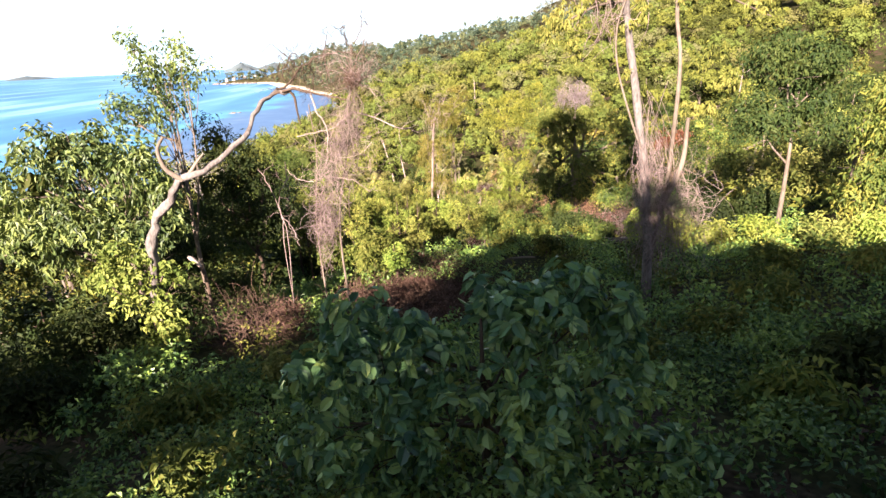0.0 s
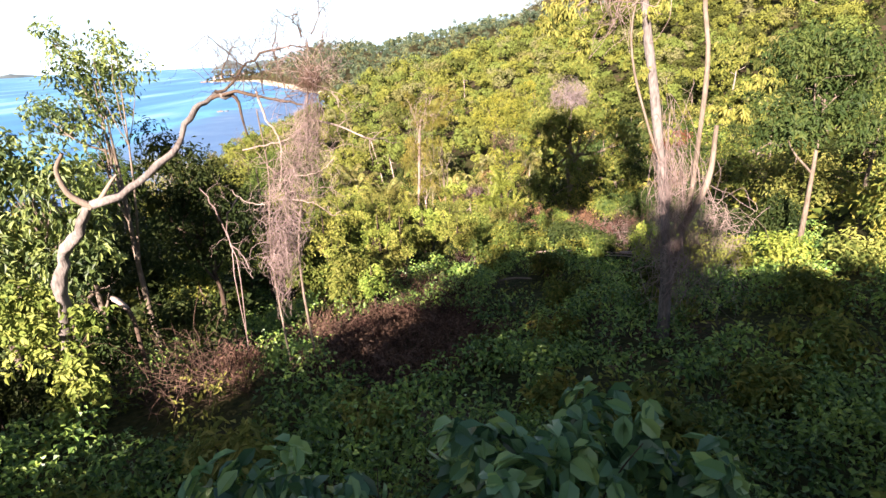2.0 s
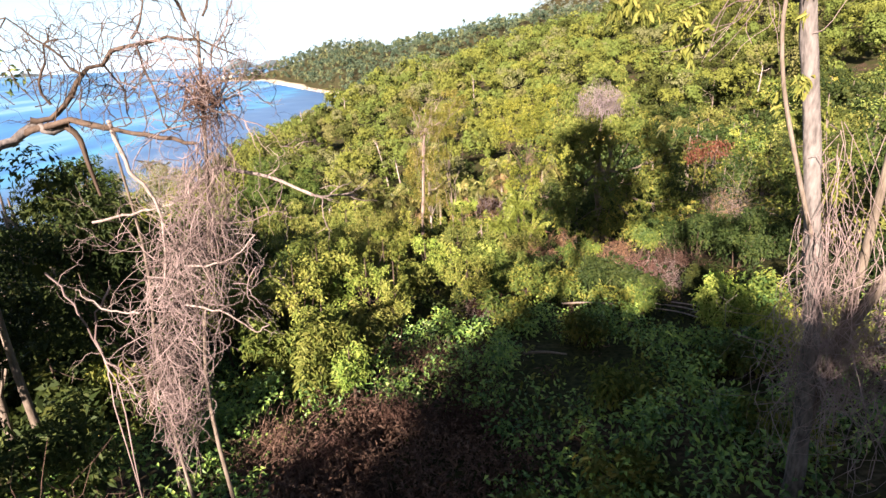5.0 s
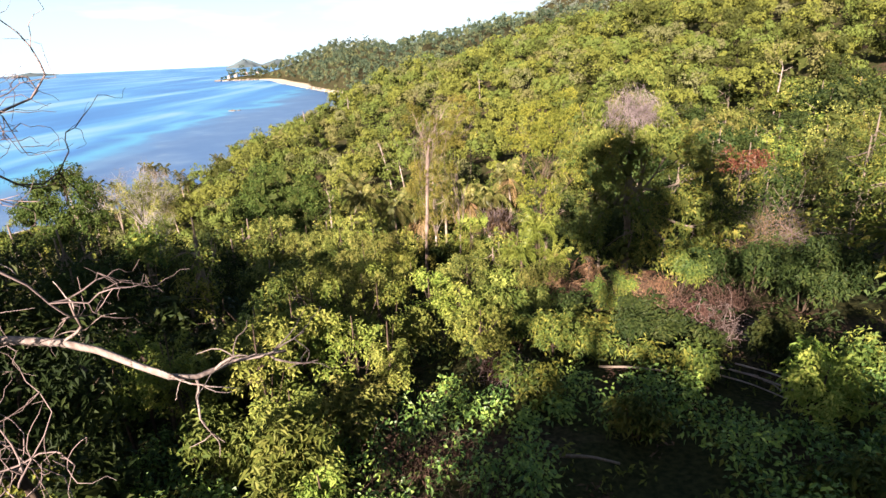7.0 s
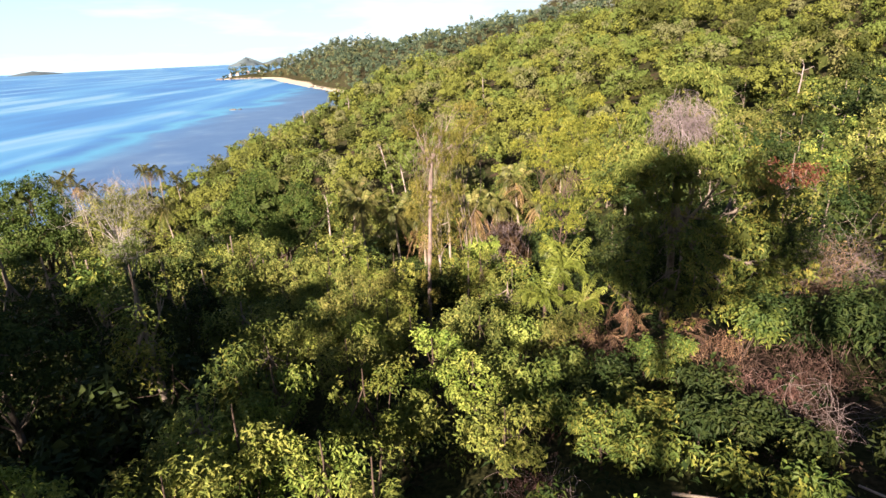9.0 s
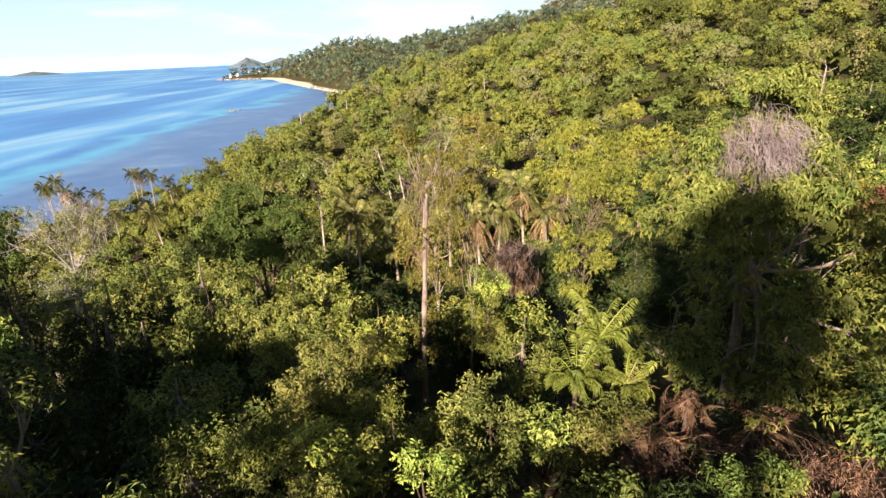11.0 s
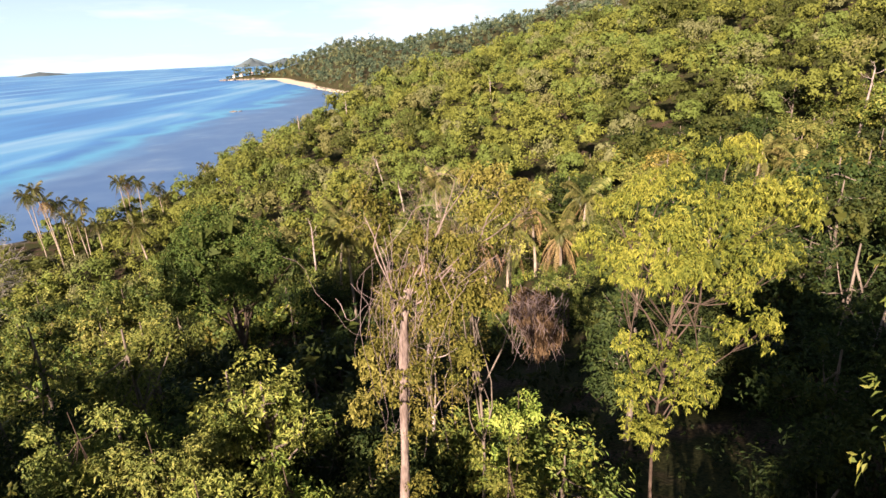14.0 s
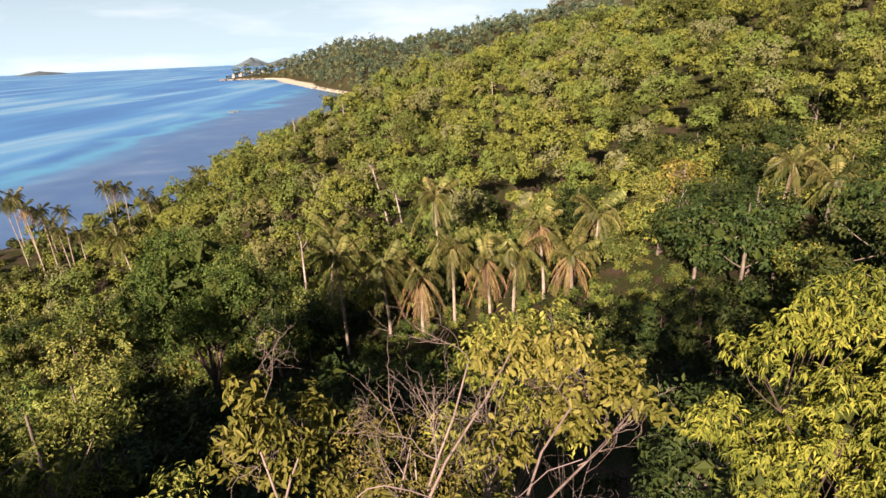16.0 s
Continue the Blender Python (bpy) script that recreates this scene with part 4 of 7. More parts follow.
g = Geo()
for _ in range(290):
    add_tube(g, tangle_line(rng, rng.uniform(35.6, 39.5), rng.uniform(0.9, 2.4), 16, 0.16, 1.0) - o, np.linspace(rng.uniform(0.004, 0.0065), 0.0025, 17), 3)
part("vine_tangle", g.mesh("vine_tangle", DRY_TWIG, True), vines)
g = Geo()
for _ in range(240):
    add_tube(g, tangle_line(rng, rng.uniform(35.2, 38.6), rng.uniform(0.4, 1.1), 12, 0.3, 0.35) - o, np.linspace(rng.uniform(0.005, 0.008), 0.003, 13), 3)
for _ in range(46):
    c = tangle_line(rng, rng.uniform(36.2, 38.4), 0.3, 3, 0.2, 0.2)[-1]
    side = 1 if rng.uniform() < 0.5 else -1
    add_branches(g, rng, c - o, (side * rng.uniform(0.4, 1.0), rng.normal() * 0.3, rng.normal() * 0.5), rng.uniform(0.22, 0.5), 0.0065, 1, 3, 0.34, 3, -0.02)
part("twig_tangle", g.mesh("twig_tangle", DRY_TWIG, True), vines)
g = Geo()
for pts, r in (([(-3.45, 14.7, 39.3), (-3.33, 14.7, 38.75), (-3.2, 14.7, 38.55), (-3.12, 14.75, 38.3), (-3.15, 14.8, 37.8), (-3.3, 14.8, 37.2)], 0.026), ([(-3.9, 14.7, 38.1), (-3.4, 14.75, 38.2), (-2.9, 14.8, 38.3), (-2.5, 14.8, 38.8)], 0.018),
               ([(-3.0, 14.65, 37.0), (-2.5, 14.6, 36.9), (-2.15, 14.6, 36.6), (-1.95, 14.6, 36.7)], 0.014), ([(-2.9, 14.65, 37.5), (-2.3, 14.6, 37.6), (-1.95, 14.6, 37.9)], 0.013), ([(-3.6, 14.65, 36.9), (-4.0, 14.6, 37.0), (-4.3, 14.6, 37.3)], 0.013)):
    line = spline(np.array(pts) - o, 14)
    add_tube(g, line + rng.normal(size=line.shape) * 0.012, np.linspace(r, r * 0.45, 14), 6)
    for j in (6, 9, 11, 13):
        add_branches(g, rng, line[j], rng.normal(size=3) * [1, 0.5, 0.8], 0.3, r * 0.35, 1, 3, 0.3, 3, 0.0)
part("branch", g.mesh("branch", BARK_PALE, True), vines, "pale crooked dead branches")
g = Geo()
add_vines(g, rng, 130, np.array((-2.3, 14.75, 39.6)) - o, (0.13, 0.12, 0.1), np.array((-2.33, 14.75, 39.2)) - o, (0.14, 0.12, 0.1), 0.004, 0.3, 8, 0.2)
part("tuft", g.mesh("tuft", DRY_TWIG_RED, True), vines, "ragged brown tuft like a nest")
for _ in range(16):
    g = Geo()
    a = rng.uniform(-0.3, 3.4)
    add_branches(g, rng, np.array((-2.3 + rng.normal() * 0.12, 14.8 + rng.normal() * 0.1, rng.uniform(39.2, 39.8))) - o, (math.cos(a), rng.normal() * 0.3, 0.25 + math.sin(a)), rng.uniform(0.45, 0.8), 0.009, 2, 4, 0.3, 3, 0.0)
    part("twig", g.mesh("twig", DRY_TWIG, True), vines)
for s, d, l in [((-2.3, 14.8, 39.9), (-0.6, 0, 1), 0.9), ((-2.2, 14.8, 39.9), (0.4, 0, 1), 0.9), ((-2.3, 14.8, 39.5), (-1, 0, 0.6), 1.1), ((-2.1, 14.8, 39.5), (1, 0, 0.4), 0.9),
                ((-2.1, 14.8, 39.3), (1, 0, 0.1), 0.8), ((-2.6, 14.8, 39.2), (-1, 0, 0.2), 0.9), ((-2.5, 14.8, 38.0), (1, 0, -0.1), 1.0), ((-3.2, 14.8, 37.5), (-1, 0, -0.1), 0.9), ((-2.4, 14.8, 37.2), (1, 0, -0.2), 0.9)]:
    g = Geo()
    add_branches(g, rng, np.array(s) - o, d, l, 0.011, 2, 5, 0.34, 3, 0.0)
    part("twig", g.mesh("twig", DRY_TWIG, True), vines)

p = at(-4.9, 15.6)
o = np.array(p)
ob = thing("dry_vine", p, "thin bare dry vine hanging in dark shade", "dead vines")
g = Geo()
for pts in ([(-5.4, 15.6, 37.2), (-5.2, 15.6, 36.8), (-5.0, 15.6, 36.3), (-4.85, 15.6, 35.6), (-4.9, 15.6, 34.9), (-4.9, 15.6, p[2] - 0.1)], [(-4.5, 15.6, 36.9), (-4.8, 15.6, 36.5), (-4.9, 15.6, 35.8), (-4.8, 15.6, 35.2), (-4.95, 15.6, p[2])], [(-4.85, 15.6, 35.7), (-4.6, 15.6, 35.3), (-4.5, 15.6, 34.8)]):
    line = spline(np.array(pts) - o, 16)
    add_tube(g, line + rng.normal(size=line.shape) * 0.02, np.linspace(0.016, 0.01, 16), 5)
    for j in (2, 5, 8, 11):
        add_branches(g, rng, line[j], (rng.normal(), 0.2 * rng.normal(), rng.normal() * 0.6), 0.5, 0.006, 1, 3, 0.3, 3, 0.0)
part("stem", g.mesh("stem", DRY_TWIG, True), ob)

# leafy trees behind the dead tree
p = at(-10.6, 17.5)
broad_tree(p, 6, 4, 303, LEAF_LUSH, "leafy green tree with drooping clustered leaves, lit on one side", BARK_GREY, 0.14,
           rel(p, [(-12.6, 16.6, 36.8, 1.4, 1.2), (-11.4, 16.4, 37.6, 1.1, 1.1), (-10.3, 16.3, 37.8, 0.9, 0.9), (-9.3, 16.5, 37.2, 0.9, 1.0), (-8.9, 16.4, 36.2, 0.9, 1.0), (-12.8, 16.4, 35.0, 1.4, 1.0),
                   (-11.0, 16.2, 35.5, 1.3, 1.1), (-9.4, 16.2, 35.2, 1.1, 1.0), (-14.4, 16.8, 35.8, 1.4, 1.3), (-16.0, 17.5, 35.0, 1.6, 1.4)]), tips=860, k=13, length=0.21, width=0.095, droop=0.7, scatter=0.1, core=0.4)
p = at(-8.8, 18.5)
broad_tree(p, 9, 2, 304, LEAF_LUSH, "slender tree with a light open crown above its neighbours", BARK_GREY, 0.09,
           rel(p, [(-8.9, 18.5, 39.6, 0.9, 0.8), (-9.5, 18.5, 39.1, 0.8, 0.7), (-8.2, 18.6, 40.2, 0.8, 0.7), (-10.4, 18.5, 38.6, 0.8, 0.6), (-9.0, 18.5, 38.4, 0.9, 0.6), (-9.8, 18.6, 40.6, 0.5, 0.4)]), tips=230, k=13, length=0.16, width=0.075, droop=0.5, scatter=0.12)
# the dark leaf colour paints the black gap below the limb
p = at(-7.6, 20.5)
broad_tree(p, 5, 2, 305, LEAF_DARK, "tree half hidden behind the dead limb, shade put into dark leaves", BARK_BROWN, 0.1,
           rel(p, [(-8.5, 20.5, 37.1, 1.1, 0.95), (-7.6, 20.3, 36.4, 0.9, 0.8), (-7.0, 20.8, 35.6, 1.2, 1.0), (-8.8, 20.5, 35.6, 1.2, 1.1), (-6.8, 21.4, 34.0, 1.0, 1.0), (-8.0, 20.5, 34.2, 1.3, 1.0)]), tips=480, k=16, length=0.17, width=0.065, scatter=0.15, core=0.5)
p = at(-7.9, 13.4)
broad_tree(p, 3, 1.3, 306, LEAF_YELLOW, "bright yellow-green leafy shrub at the foot of a dead tree", BARK_BROWN, 0.06,
           rel(p, [(-8.4, 13.2, 35.3, 0.8, 0.55), (-7.8, 12.9, 34.6, 0.7, 0.6), (-7.2, 12.8, 34.0, 0.6, 0.55), (-9.0, 13.4, 34.8, 0.7, 0.6), (-7.0, 13.0, 34.9, 0.45, 0.4), (-7.5, 12.7, 33.4, 0.5, 0.4)]), tips=380, k=7, length=0.15, width=0.085, droop=0.5, name="shrub", category="shrub", oval=True, scatter=0.05)
dry_shrub(at(-6.0, 14.2), 1.0, 1.7, 307, "tangle of dry reddish-brown twigs", DRY_TWIG_RED, 200)
dry_shrub(at(-4.8, 14.6), 0.7, 1.3, 308, "dead bush with dry red-brown leaves", DRY_TWIG_RED, 90, LEAF_DRY)
# leaves coloured dark for the deep shade left of the clearing
for i, (x, y, r, h) in enumerate([(-8.6, 9.6, 1.2, 1.5), (-10.2, 11.0, 1.4, 1.8), (-12.0, 12.4, 1.5, 2.2), (-9.6, 13.0, 1.3, 2.0), (-13.8, 14.2, 1.6, 2.4), (-11.2, 14.6, 1.5, 2.4), (-8.8, 15.0, 1.3, 2.2), (-15.6, 15.8, 1.6, 2.6), (-6.6, 16.8, 1.2, 2.2)]):
    shrub(at(x, y), r, h, 480 + i, LEAF_DARK, "leafy shrub in the brush, shade put into dark leaves", tips=int(60 * r * r + 40), k=12, length=0.19, width=0.08, scatter=0.13, group="shrubs of the clearing")
# pale cut branch stub
ob = thing("cut_branch", at(-6.9, 14.0), "pale sawn-off branch stub standing in brush", "branch")
g = Geo()
add_tube(g, spline([(0.25, 0.1, -0.1), (0.2, 0.05, 1.0), (0.22, 0, 1.9), (0.12, 0, 2.35)], 9), np.linspace(0.04, 0.05, 9), 8, 0.12)
part("stem", g.mesh("stem", BARK_BROWN, True), ob)
g = Geo()
add_tube(g, spline([(0.13, 0, 2.32), (0.0, -0.03, 2.52), (-0.14, -0.05, 2.64)], 6), [0.05, 0.058, 0.062, 0.064, 0.06, 0.03], 9, 0.1)
part("sawn_end", g.mesh("sawn_end", BARK_PALE, True), ob, "pale fresh sawn end")

# pale forked trunk wrapped in dry vines, leafy high crown
p = at(5.95, 15.65)
o = np.array(p)
crown = rel(p, [(5.3, 15.7, 45.7, 1.6, 1.5), (6.5, 15.9, 44.4, 1.4, 1.7), (4.1, 15.7, 44.4, 1.4, 1.7), (5.4, 15.2, 43.1, 1.6, 1.4), (5.3, 16.0, 44.4, 1.7, 1.7)])
leafy = rel(p, back([(3.0, 14.6, 40.75, 0.55, 0.4), (3.9, 14.7, 41.3, 0.7, 0.4), (2.5, 14.5, 40.3, 0.35, 0.25), (3.3, 14.7, 39.9, 0.35, 0.25), (6.6, 14.7, 39.6, 0.6, 0.4), (7.4, 14.8, 39.0, 0.45, 0.3), (6.5, 14.5, 38.3, 0.55, 0.35),
                (5.1, 14.8, 39.0, 0.35, 0.5), (4.6, 14.3, 40.6, 0.4, 0.5), (6.0, 14.5, 41.2, 0.6, 0.4), (7.6, 14.6, 40.9, 0.6, 0.35), (5.2, 14.6, 38.0, 0.3, 0.3)])) + rel(p, [(4.75, 15.5, 40.3, 0.28, 0.25), (4.85, 15.5, 39.5, 0.2, 0.3), (4.7, 15.6, 39.1, 0.15, 0.2), (3.0, 15.5, 40.6, 0.35, 0.2), (3.4, 15.5, 40.1, 0.2, 0.2)])
tree = thing("tree", p, "tall pale forked trunk wrapped in dry vines, yellow-green leaves", "tree")
g = Geo()
line = spline(back([(5.45, 14.4, p[2] - 0.3), (5.42, 14.4, 34.0), (5.25, 14.4, 36.1), (4.9, 14.45, 38.3), (4.55, 14.5, 40.2), (4.4, 14.5, 41.6), (4.9, 14.5, 43.6)]) - o, 28)
add_tube(g, line, np.interp(np.linspace(0, 1, 28), [0, 0.15, 0.5, 1], [0.22, 0.14, 0.105, 0.06]) * (1 + 0.08 * np.sin(np.arange(28) * 1.9)), 12, 0.12)
part("trunk", g.mesh("trunk", BARK_TAN, True), tree)
g = Geo()
add_tube(g, spline(back([(5.45, 14.4, 34.4), (5.75, 14.45, 36.3), (5.85, 14.5, 37.9), (5.85, 14.5, 39.6), (5.65, 14.5, 41.0), (5.9, 14.6, 43.5)]) - o, 20), np.linspace(0.072, 0.04, 20), 9, 0.13)
add_tube(g, spline(back([(5.1, 14.4, 37.2), (4.6, 14.3, 38.4), (4.25, 14.3, 39.5), (4.2, 14.35, 40.4), (4.45, 14.4, 41.2)]) - o, 16), np.linspace(0.032, 0.02, 16), 7)
add_tube(g, spline(back([(5.6, 14.4, 35.8), (6.05, 14.3, 37.0), (6.1, 14.3, 38.2)]) - o, 9), np.linspace(0.1, 0.05, 9), 7)
add_tube(g, spline(back([(5.65, 14.5, 40.9), (6.4, 14.5, 41.15), (7.3, 14.6, 40.8), (8.0, 14.6, 40.5)]) - o, 9), np.linspace(0.04, 0.015, 9), 5)
add_tube(g, spline(back([(4.4, 14.5, 41.0), (3.7, 14.5, 40.9), (2.8, 14.5, 40.5)]) - o, 9), np.linspace(0.05, 0.015, 9), 5)
part("limb", g.mesh("limb", BARK_GREY, True), tree)
rng = np.random.default_rng(309)
g = Geo()
t, d = lobe_tips(rng, crown, 1000, shell=(0.4, 1.05))
add_rosettes(g, rng, t, d, 6, 0.34, 0.16, 0.6)
part("crown", g.mesh("crown", LEAF_GREEN), tree)
g = Geo()
t, d = lobe_tips(rng, leafy, 300)
add_rosettes(g, rng, t, d, 13, 0.115, 0.05, 0.9, oval=True)
part("leafy_spray", g.mesh("leafy_spray", LEAF_YELLOW), tree)
g = Geo()
add_vines(g, rng, 110, back((5.15, 14.35, 37.6)) - o, (0.14, 0.14, 0.7), back((5.5, 14.3, 34.4)) - o, (0.2, 0.2, 0.5), 0.0042, 0.5)
add_vines(g, rng, 190, back((5.75, 14.4, 35.9)) - o, (0.45, 0.3, 0.35), back((6.0, 14.3, 34.6)) - o, (0.5, 0.3, 0.5), 0.0045, 1.0, 14, 0.6)
add_vines(g, rng, 60, back((5.5, 14.4, 36.4)) - o, (0.25, 0.2, 0.4), back((5.6, 14.3, 33.4)) - o, (0.3, 0.25, 0.5), 0.0045, 0.6)
add_vines(g, rng, 40, back((4.0, 14.5, 41.0)) - o, (0.5, 0.2, 0.2), back((3.6, 14.4, 39.8)) - o, (0.4, 0.2, 0.3), 0.006, 0.4)
part("vine_tangle", g.mesh("vine_tangle", DRY_TWIG, True), tree, "dry pinkish vines")

# trees and shrubs on the uphill side of the clearing
p = at(13.8, 22.5)
# this crown stands in sun; its shadow is put into the leaf colour
broad_tree(p, 8, 3, 310, LEAF_DARK, "tree with pale twin stems, shade put into dark leaves", BARK_GREY, 0.1,
           rel(p, [(13.0, 22.0, 38.9, 1.5, 1.1), (14.8, 22.4, 38.4, 1.5, 1.1), (12.2, 22.0, 37.2, 1.3, 1.0), (14.0, 21.8, 37.0, 1.4, 1.0), (13.6, 22.4, 39.7, 1.0, 0.7)]), tips=420, k=16, length=0.2, width=0.08, droop=0.6, scatter=0.15, core=0.4)
p = at(17.2, 21.5)
broad_tree(p, 6, 3, 311, LEAF_GREEN, "leafy green tree in sun beside the clearing", BARK_GREY, 0.13,
           rel(p, [(16.5, 21.0, 36.6, 1.3, 1.0), (17.8, 21.4, 37.6, 1.4, 1.1), (16.8, 20.8, 35.0, 1.3, 0.9), (18.2, 21.0, 35.8, 1.3, 1.1), (15.6, 20.6, 34.2, 1.0, 0.8), (17.2, 20.2, 33.6, 1.2, 0.8), (19.4, 21.6, 37.0, 1.4, 1.4)]), tips=420, k=16, length=0.24, width=0.09, droop=0.8, scatter=0.2)
# the LEAF_DARK shrubs carry painted shade round the brush
for i, (x, y, r, h, m) in enumerate([(9.2, 20.8, 1.0, 1.5, LEAF_FRESH), (10.6, 21.4, 1.1, 1.6, LEAF_YELLOW), (12.2, 20.6, 1.1, 1.7, LEAF_FRESH), (13.9, 19.4, 1.0, 1.5, LEAF_OLIVE), (15.2, 18.4, 1.1, 1.6, LEAF_FRESH),
                                     (8.9, 24.2, 0.9, 2.0, LEAF_FRESH), (10.9, 25.3, 1.0, 1.7, LEAF_GREEN), (12.7, 24.8, 1.0, 2.1, LEAF_DARK), (14.6, 25.5, 1.2, 2.2, LEAF_DARK), (7.1, 26.5, 0.8, 1.2, LEAF_GREEN),
                                     (-3.2, 21.2, 1.1, 2.6, LEAF_YELLOW), (-4.4, 25.6, 1.2, 3.2, LEAF_YELLOW), (-5.2, 23.0, 1.1, 2.6, LEAF_YELLOW), (-2.6, 24.2, 1.0, 2.3, LEAF_OLIVE), (-6.6, 26.8, 1.3, 3.0, LEAF_OLIVE),
                                     (-1.4, 29.4, 1.0, 2.0, LEAF_YELLOW), (1.0, 29.4, 0.9, 1.4, LEAF_OLIVE), (1.9, 31.4, 1.1, 2.0, LEAF_YELLOW), (3.2, 33.2, 1.0, 1.8, LEAF_OLIVE), (-3.2, 34.2, 1.4, 3.0, LEAF_OLIVE), (-0.6, 36.4, 1.3, 2.4, LEAF_OLIVE),
                                     (-6.0, 31.0, 1.4, 3.2, LEAF_GREEN), (6.8, 29.4, 0.9, 1.2, LEAF_DARK), (9.8, 27.4, 1.0, 1.4, LEAF_DARK), (-9.0, 22.0, 1.3, 2.8, LEAF_GREEN), (-11.4, 24.0, 1.6, 3.6, LEAF_DARK),
                                     (4.6, 30.9, 0.8, 1.1, LEAF_GREEN), (3.4, 9.6, 0.7, 0.8, LEAF_GREEN), (5.6, 10.8, 0.8, 0.9, LEAF_GREEN), (7.8, 12.6, 0.9, 1.0, LEAF_GREEN), (2.2, 12.2, 0.7, 0.7, LEAF_GREEN), (-1.2, 11.4, 0.7, 0.8, LEAF_OLIVE), (-3.4, 10.2, 0.8, 0.9, LEAF_OLIVE), (-5.2, 9.0, 0.9, 1.0, LEAF_GREEN), (6.8, 17.4, 0.8, 0.9, LEAF_GREEN), (3.2, 16.2, 0.8, 0.8, LEAF_GREEN), (9.8, 16.0, 0.9, 1.0, LEAF_GREEN), (11.8, 14.2, 0.9, 1.0, LEAF_GREEN), (1.2, 15.2, 0.6, 0.6, LEAF_GREEN), (4.2, 19.6, 0.8, 0.9, LEAF_GREEN), (7.4, 21.0, 0.9, 1.0, LEAF_GREEN), (-3.6, 6.6, 0.7, 0.7, LEAF_OLIVE), (4.8, 6.6, 0.8, 0.8, LEAF_GREEN), (6.6, 8.0, 0.8, 0.9, LEAF_DARK), (-6.8, 6.4, 0.9, 1.0, LEAF_DARK), (-8.6, 10.4, 1.0, 1.2, LEAF_DARK), (2.2, 25.3, 0.9, 1.3, LEAF_GREEN), (3.4, 29.8, 0.9, 1.1, LEAF_GREEN), (4.5, 28.8, 0.9, 1.0, LEAF_GREEN), (2.5, 31.2, 0.9, 1.2, LEAF_GREEN), (5.5, 30.4, 0.8, 1.0, LEAF_GREEN), (3.8, 32.2, 0.8, 1.1, LEAF_DARK), (4.7, 33.0, 0.8, 1.2, LEAF_DARK), (2.9, 33.4, 0.8, 1.3, LEAF_FRESH), (6.4, 28.0, 0.7, 0.9, LEAF_GREEN), (8.2, 28.4, 0.8, 0.9, LEAF_DARK), (4.4, 23.4, 0.8, 1.2, LEAF_GREEN), (12.0, 33.0, 1.2, 2.6, LEAF_DARK), (13.6, 34.6, 1.3, 2.8, LEAF_DARK), (13.2, 31.6, 1.2, 2.4, LEAF_DARK), (11.4, 35.2, 1.2, 2.4, LEAF_DARK), (14.8, 32.6, 1.3, 2.6, LEAF_DARK), (9.8, 34.6, 1.0, 2.0, LEAF_GREEN), (7.0, 31.6, 0.9, 1.4, LEAF_DARK), (6.0, 29.2, 0.9, 1.2, LEAF_DARK), (7.6, 29.6, 0.8, 1.1, LEAF_DARK), (6.6, 33.0, 0.8, 1.6, LEAF_GREEN)]):
    words = {"leaf_yellow_green": "sunlit yellow-green leafy shrub in the brush", "leaf_olive": "olive-green leafy shrub in the brush", "leaf_green": "fresh green leafy shrub in the brush", "leaf_dark_green": "leafy shrub in the brush, shade put into dark leaves", "leaf_fresh_green": "fresh green leafy shrub in the brush"}[m.name]
    shrub(at(x, y), r, h, 400 + i, m, words, tips=int(70 * r * r + 36 * h), k=12, length=0.2, width=0.08, droop=0.5, scatter=0.13, group="shrubs of the clearing")

for i, (x, y, r, h, m, lf) in enumerate([(5.0, 35.4, 1.4, 1.9, DRY_TWIG_RED, LEAF_DRY), (7.2, 33.2, 1.0, 1.5, DRY_TWIG_RED, LEAF_RUST), (8.6, 33.4, 1.1, 1.6, DRY_TWIG_RED, LEAF_RUST), (9.2, 29.8, 1.1, 1.5, DRY_TWIG, None), (10.4, 31.6, 1.2, 1.6, DRY_TWIG_RED, LEAF_DRY), (8.6, 31.0, 1.0, 1.3, DRY_TWIG_RED, LEAF_DRY),
                                         (-0.8, 22.6, 1.4, 0.9, DRY_TWIG_RED, LEAF_DRY), (1.6, 27.2, 1.0, 0.8, DRY_TWIG, LEAF_DRY), (-2.4, 17.2, 1.2, 0.9, DRY_TWIG_RED, LEAF_DRY), (0.4, 18.8, 1.3, 0.7, DRY_TWIG_RED, LEAF_DRY),
                                         (15.5, 36.0, 1.6, 2.2, DRY_TWIG_RED, LEAF_DRY), (-3.6, 18.2, 0.9, 1.2, DRY_TWIG_RED, LEAF_DRY), (-1.2, 19.2, 0.9, 1.0, DRY_TWIG_RED, LEAF_DRY), (0.9, 20.8, 0.8, 0.9, DRY_TWIG_RED, LEAF_DRY), (14.6, 38.6, 1.1, 1.4, DRY_TWIG, LEAF_RUST)]):
    dry_shrub(at(x, y), r, h, 500 + i, "dead reddish-brown brush with withered leaves" if lf else "bare dry brown brushwood", m, 130, lf)

dry_shrub(at(17.2, 40.8), 1.5, 32.3 - ground_z(17.2, 40.8), 520, "tall tangle of dry pinkish-brown twigs and withered leaves", DRY_TWIG, 260, LEAF_RUST)
dry_shrub(at(15.0, 38.4), 1.2, 31.2 - ground_z(15.0, 38.4), 521, "dead reddish-brown brush with withered leaves", DRY_TWIG_RED, 200, LEAF_RUST)

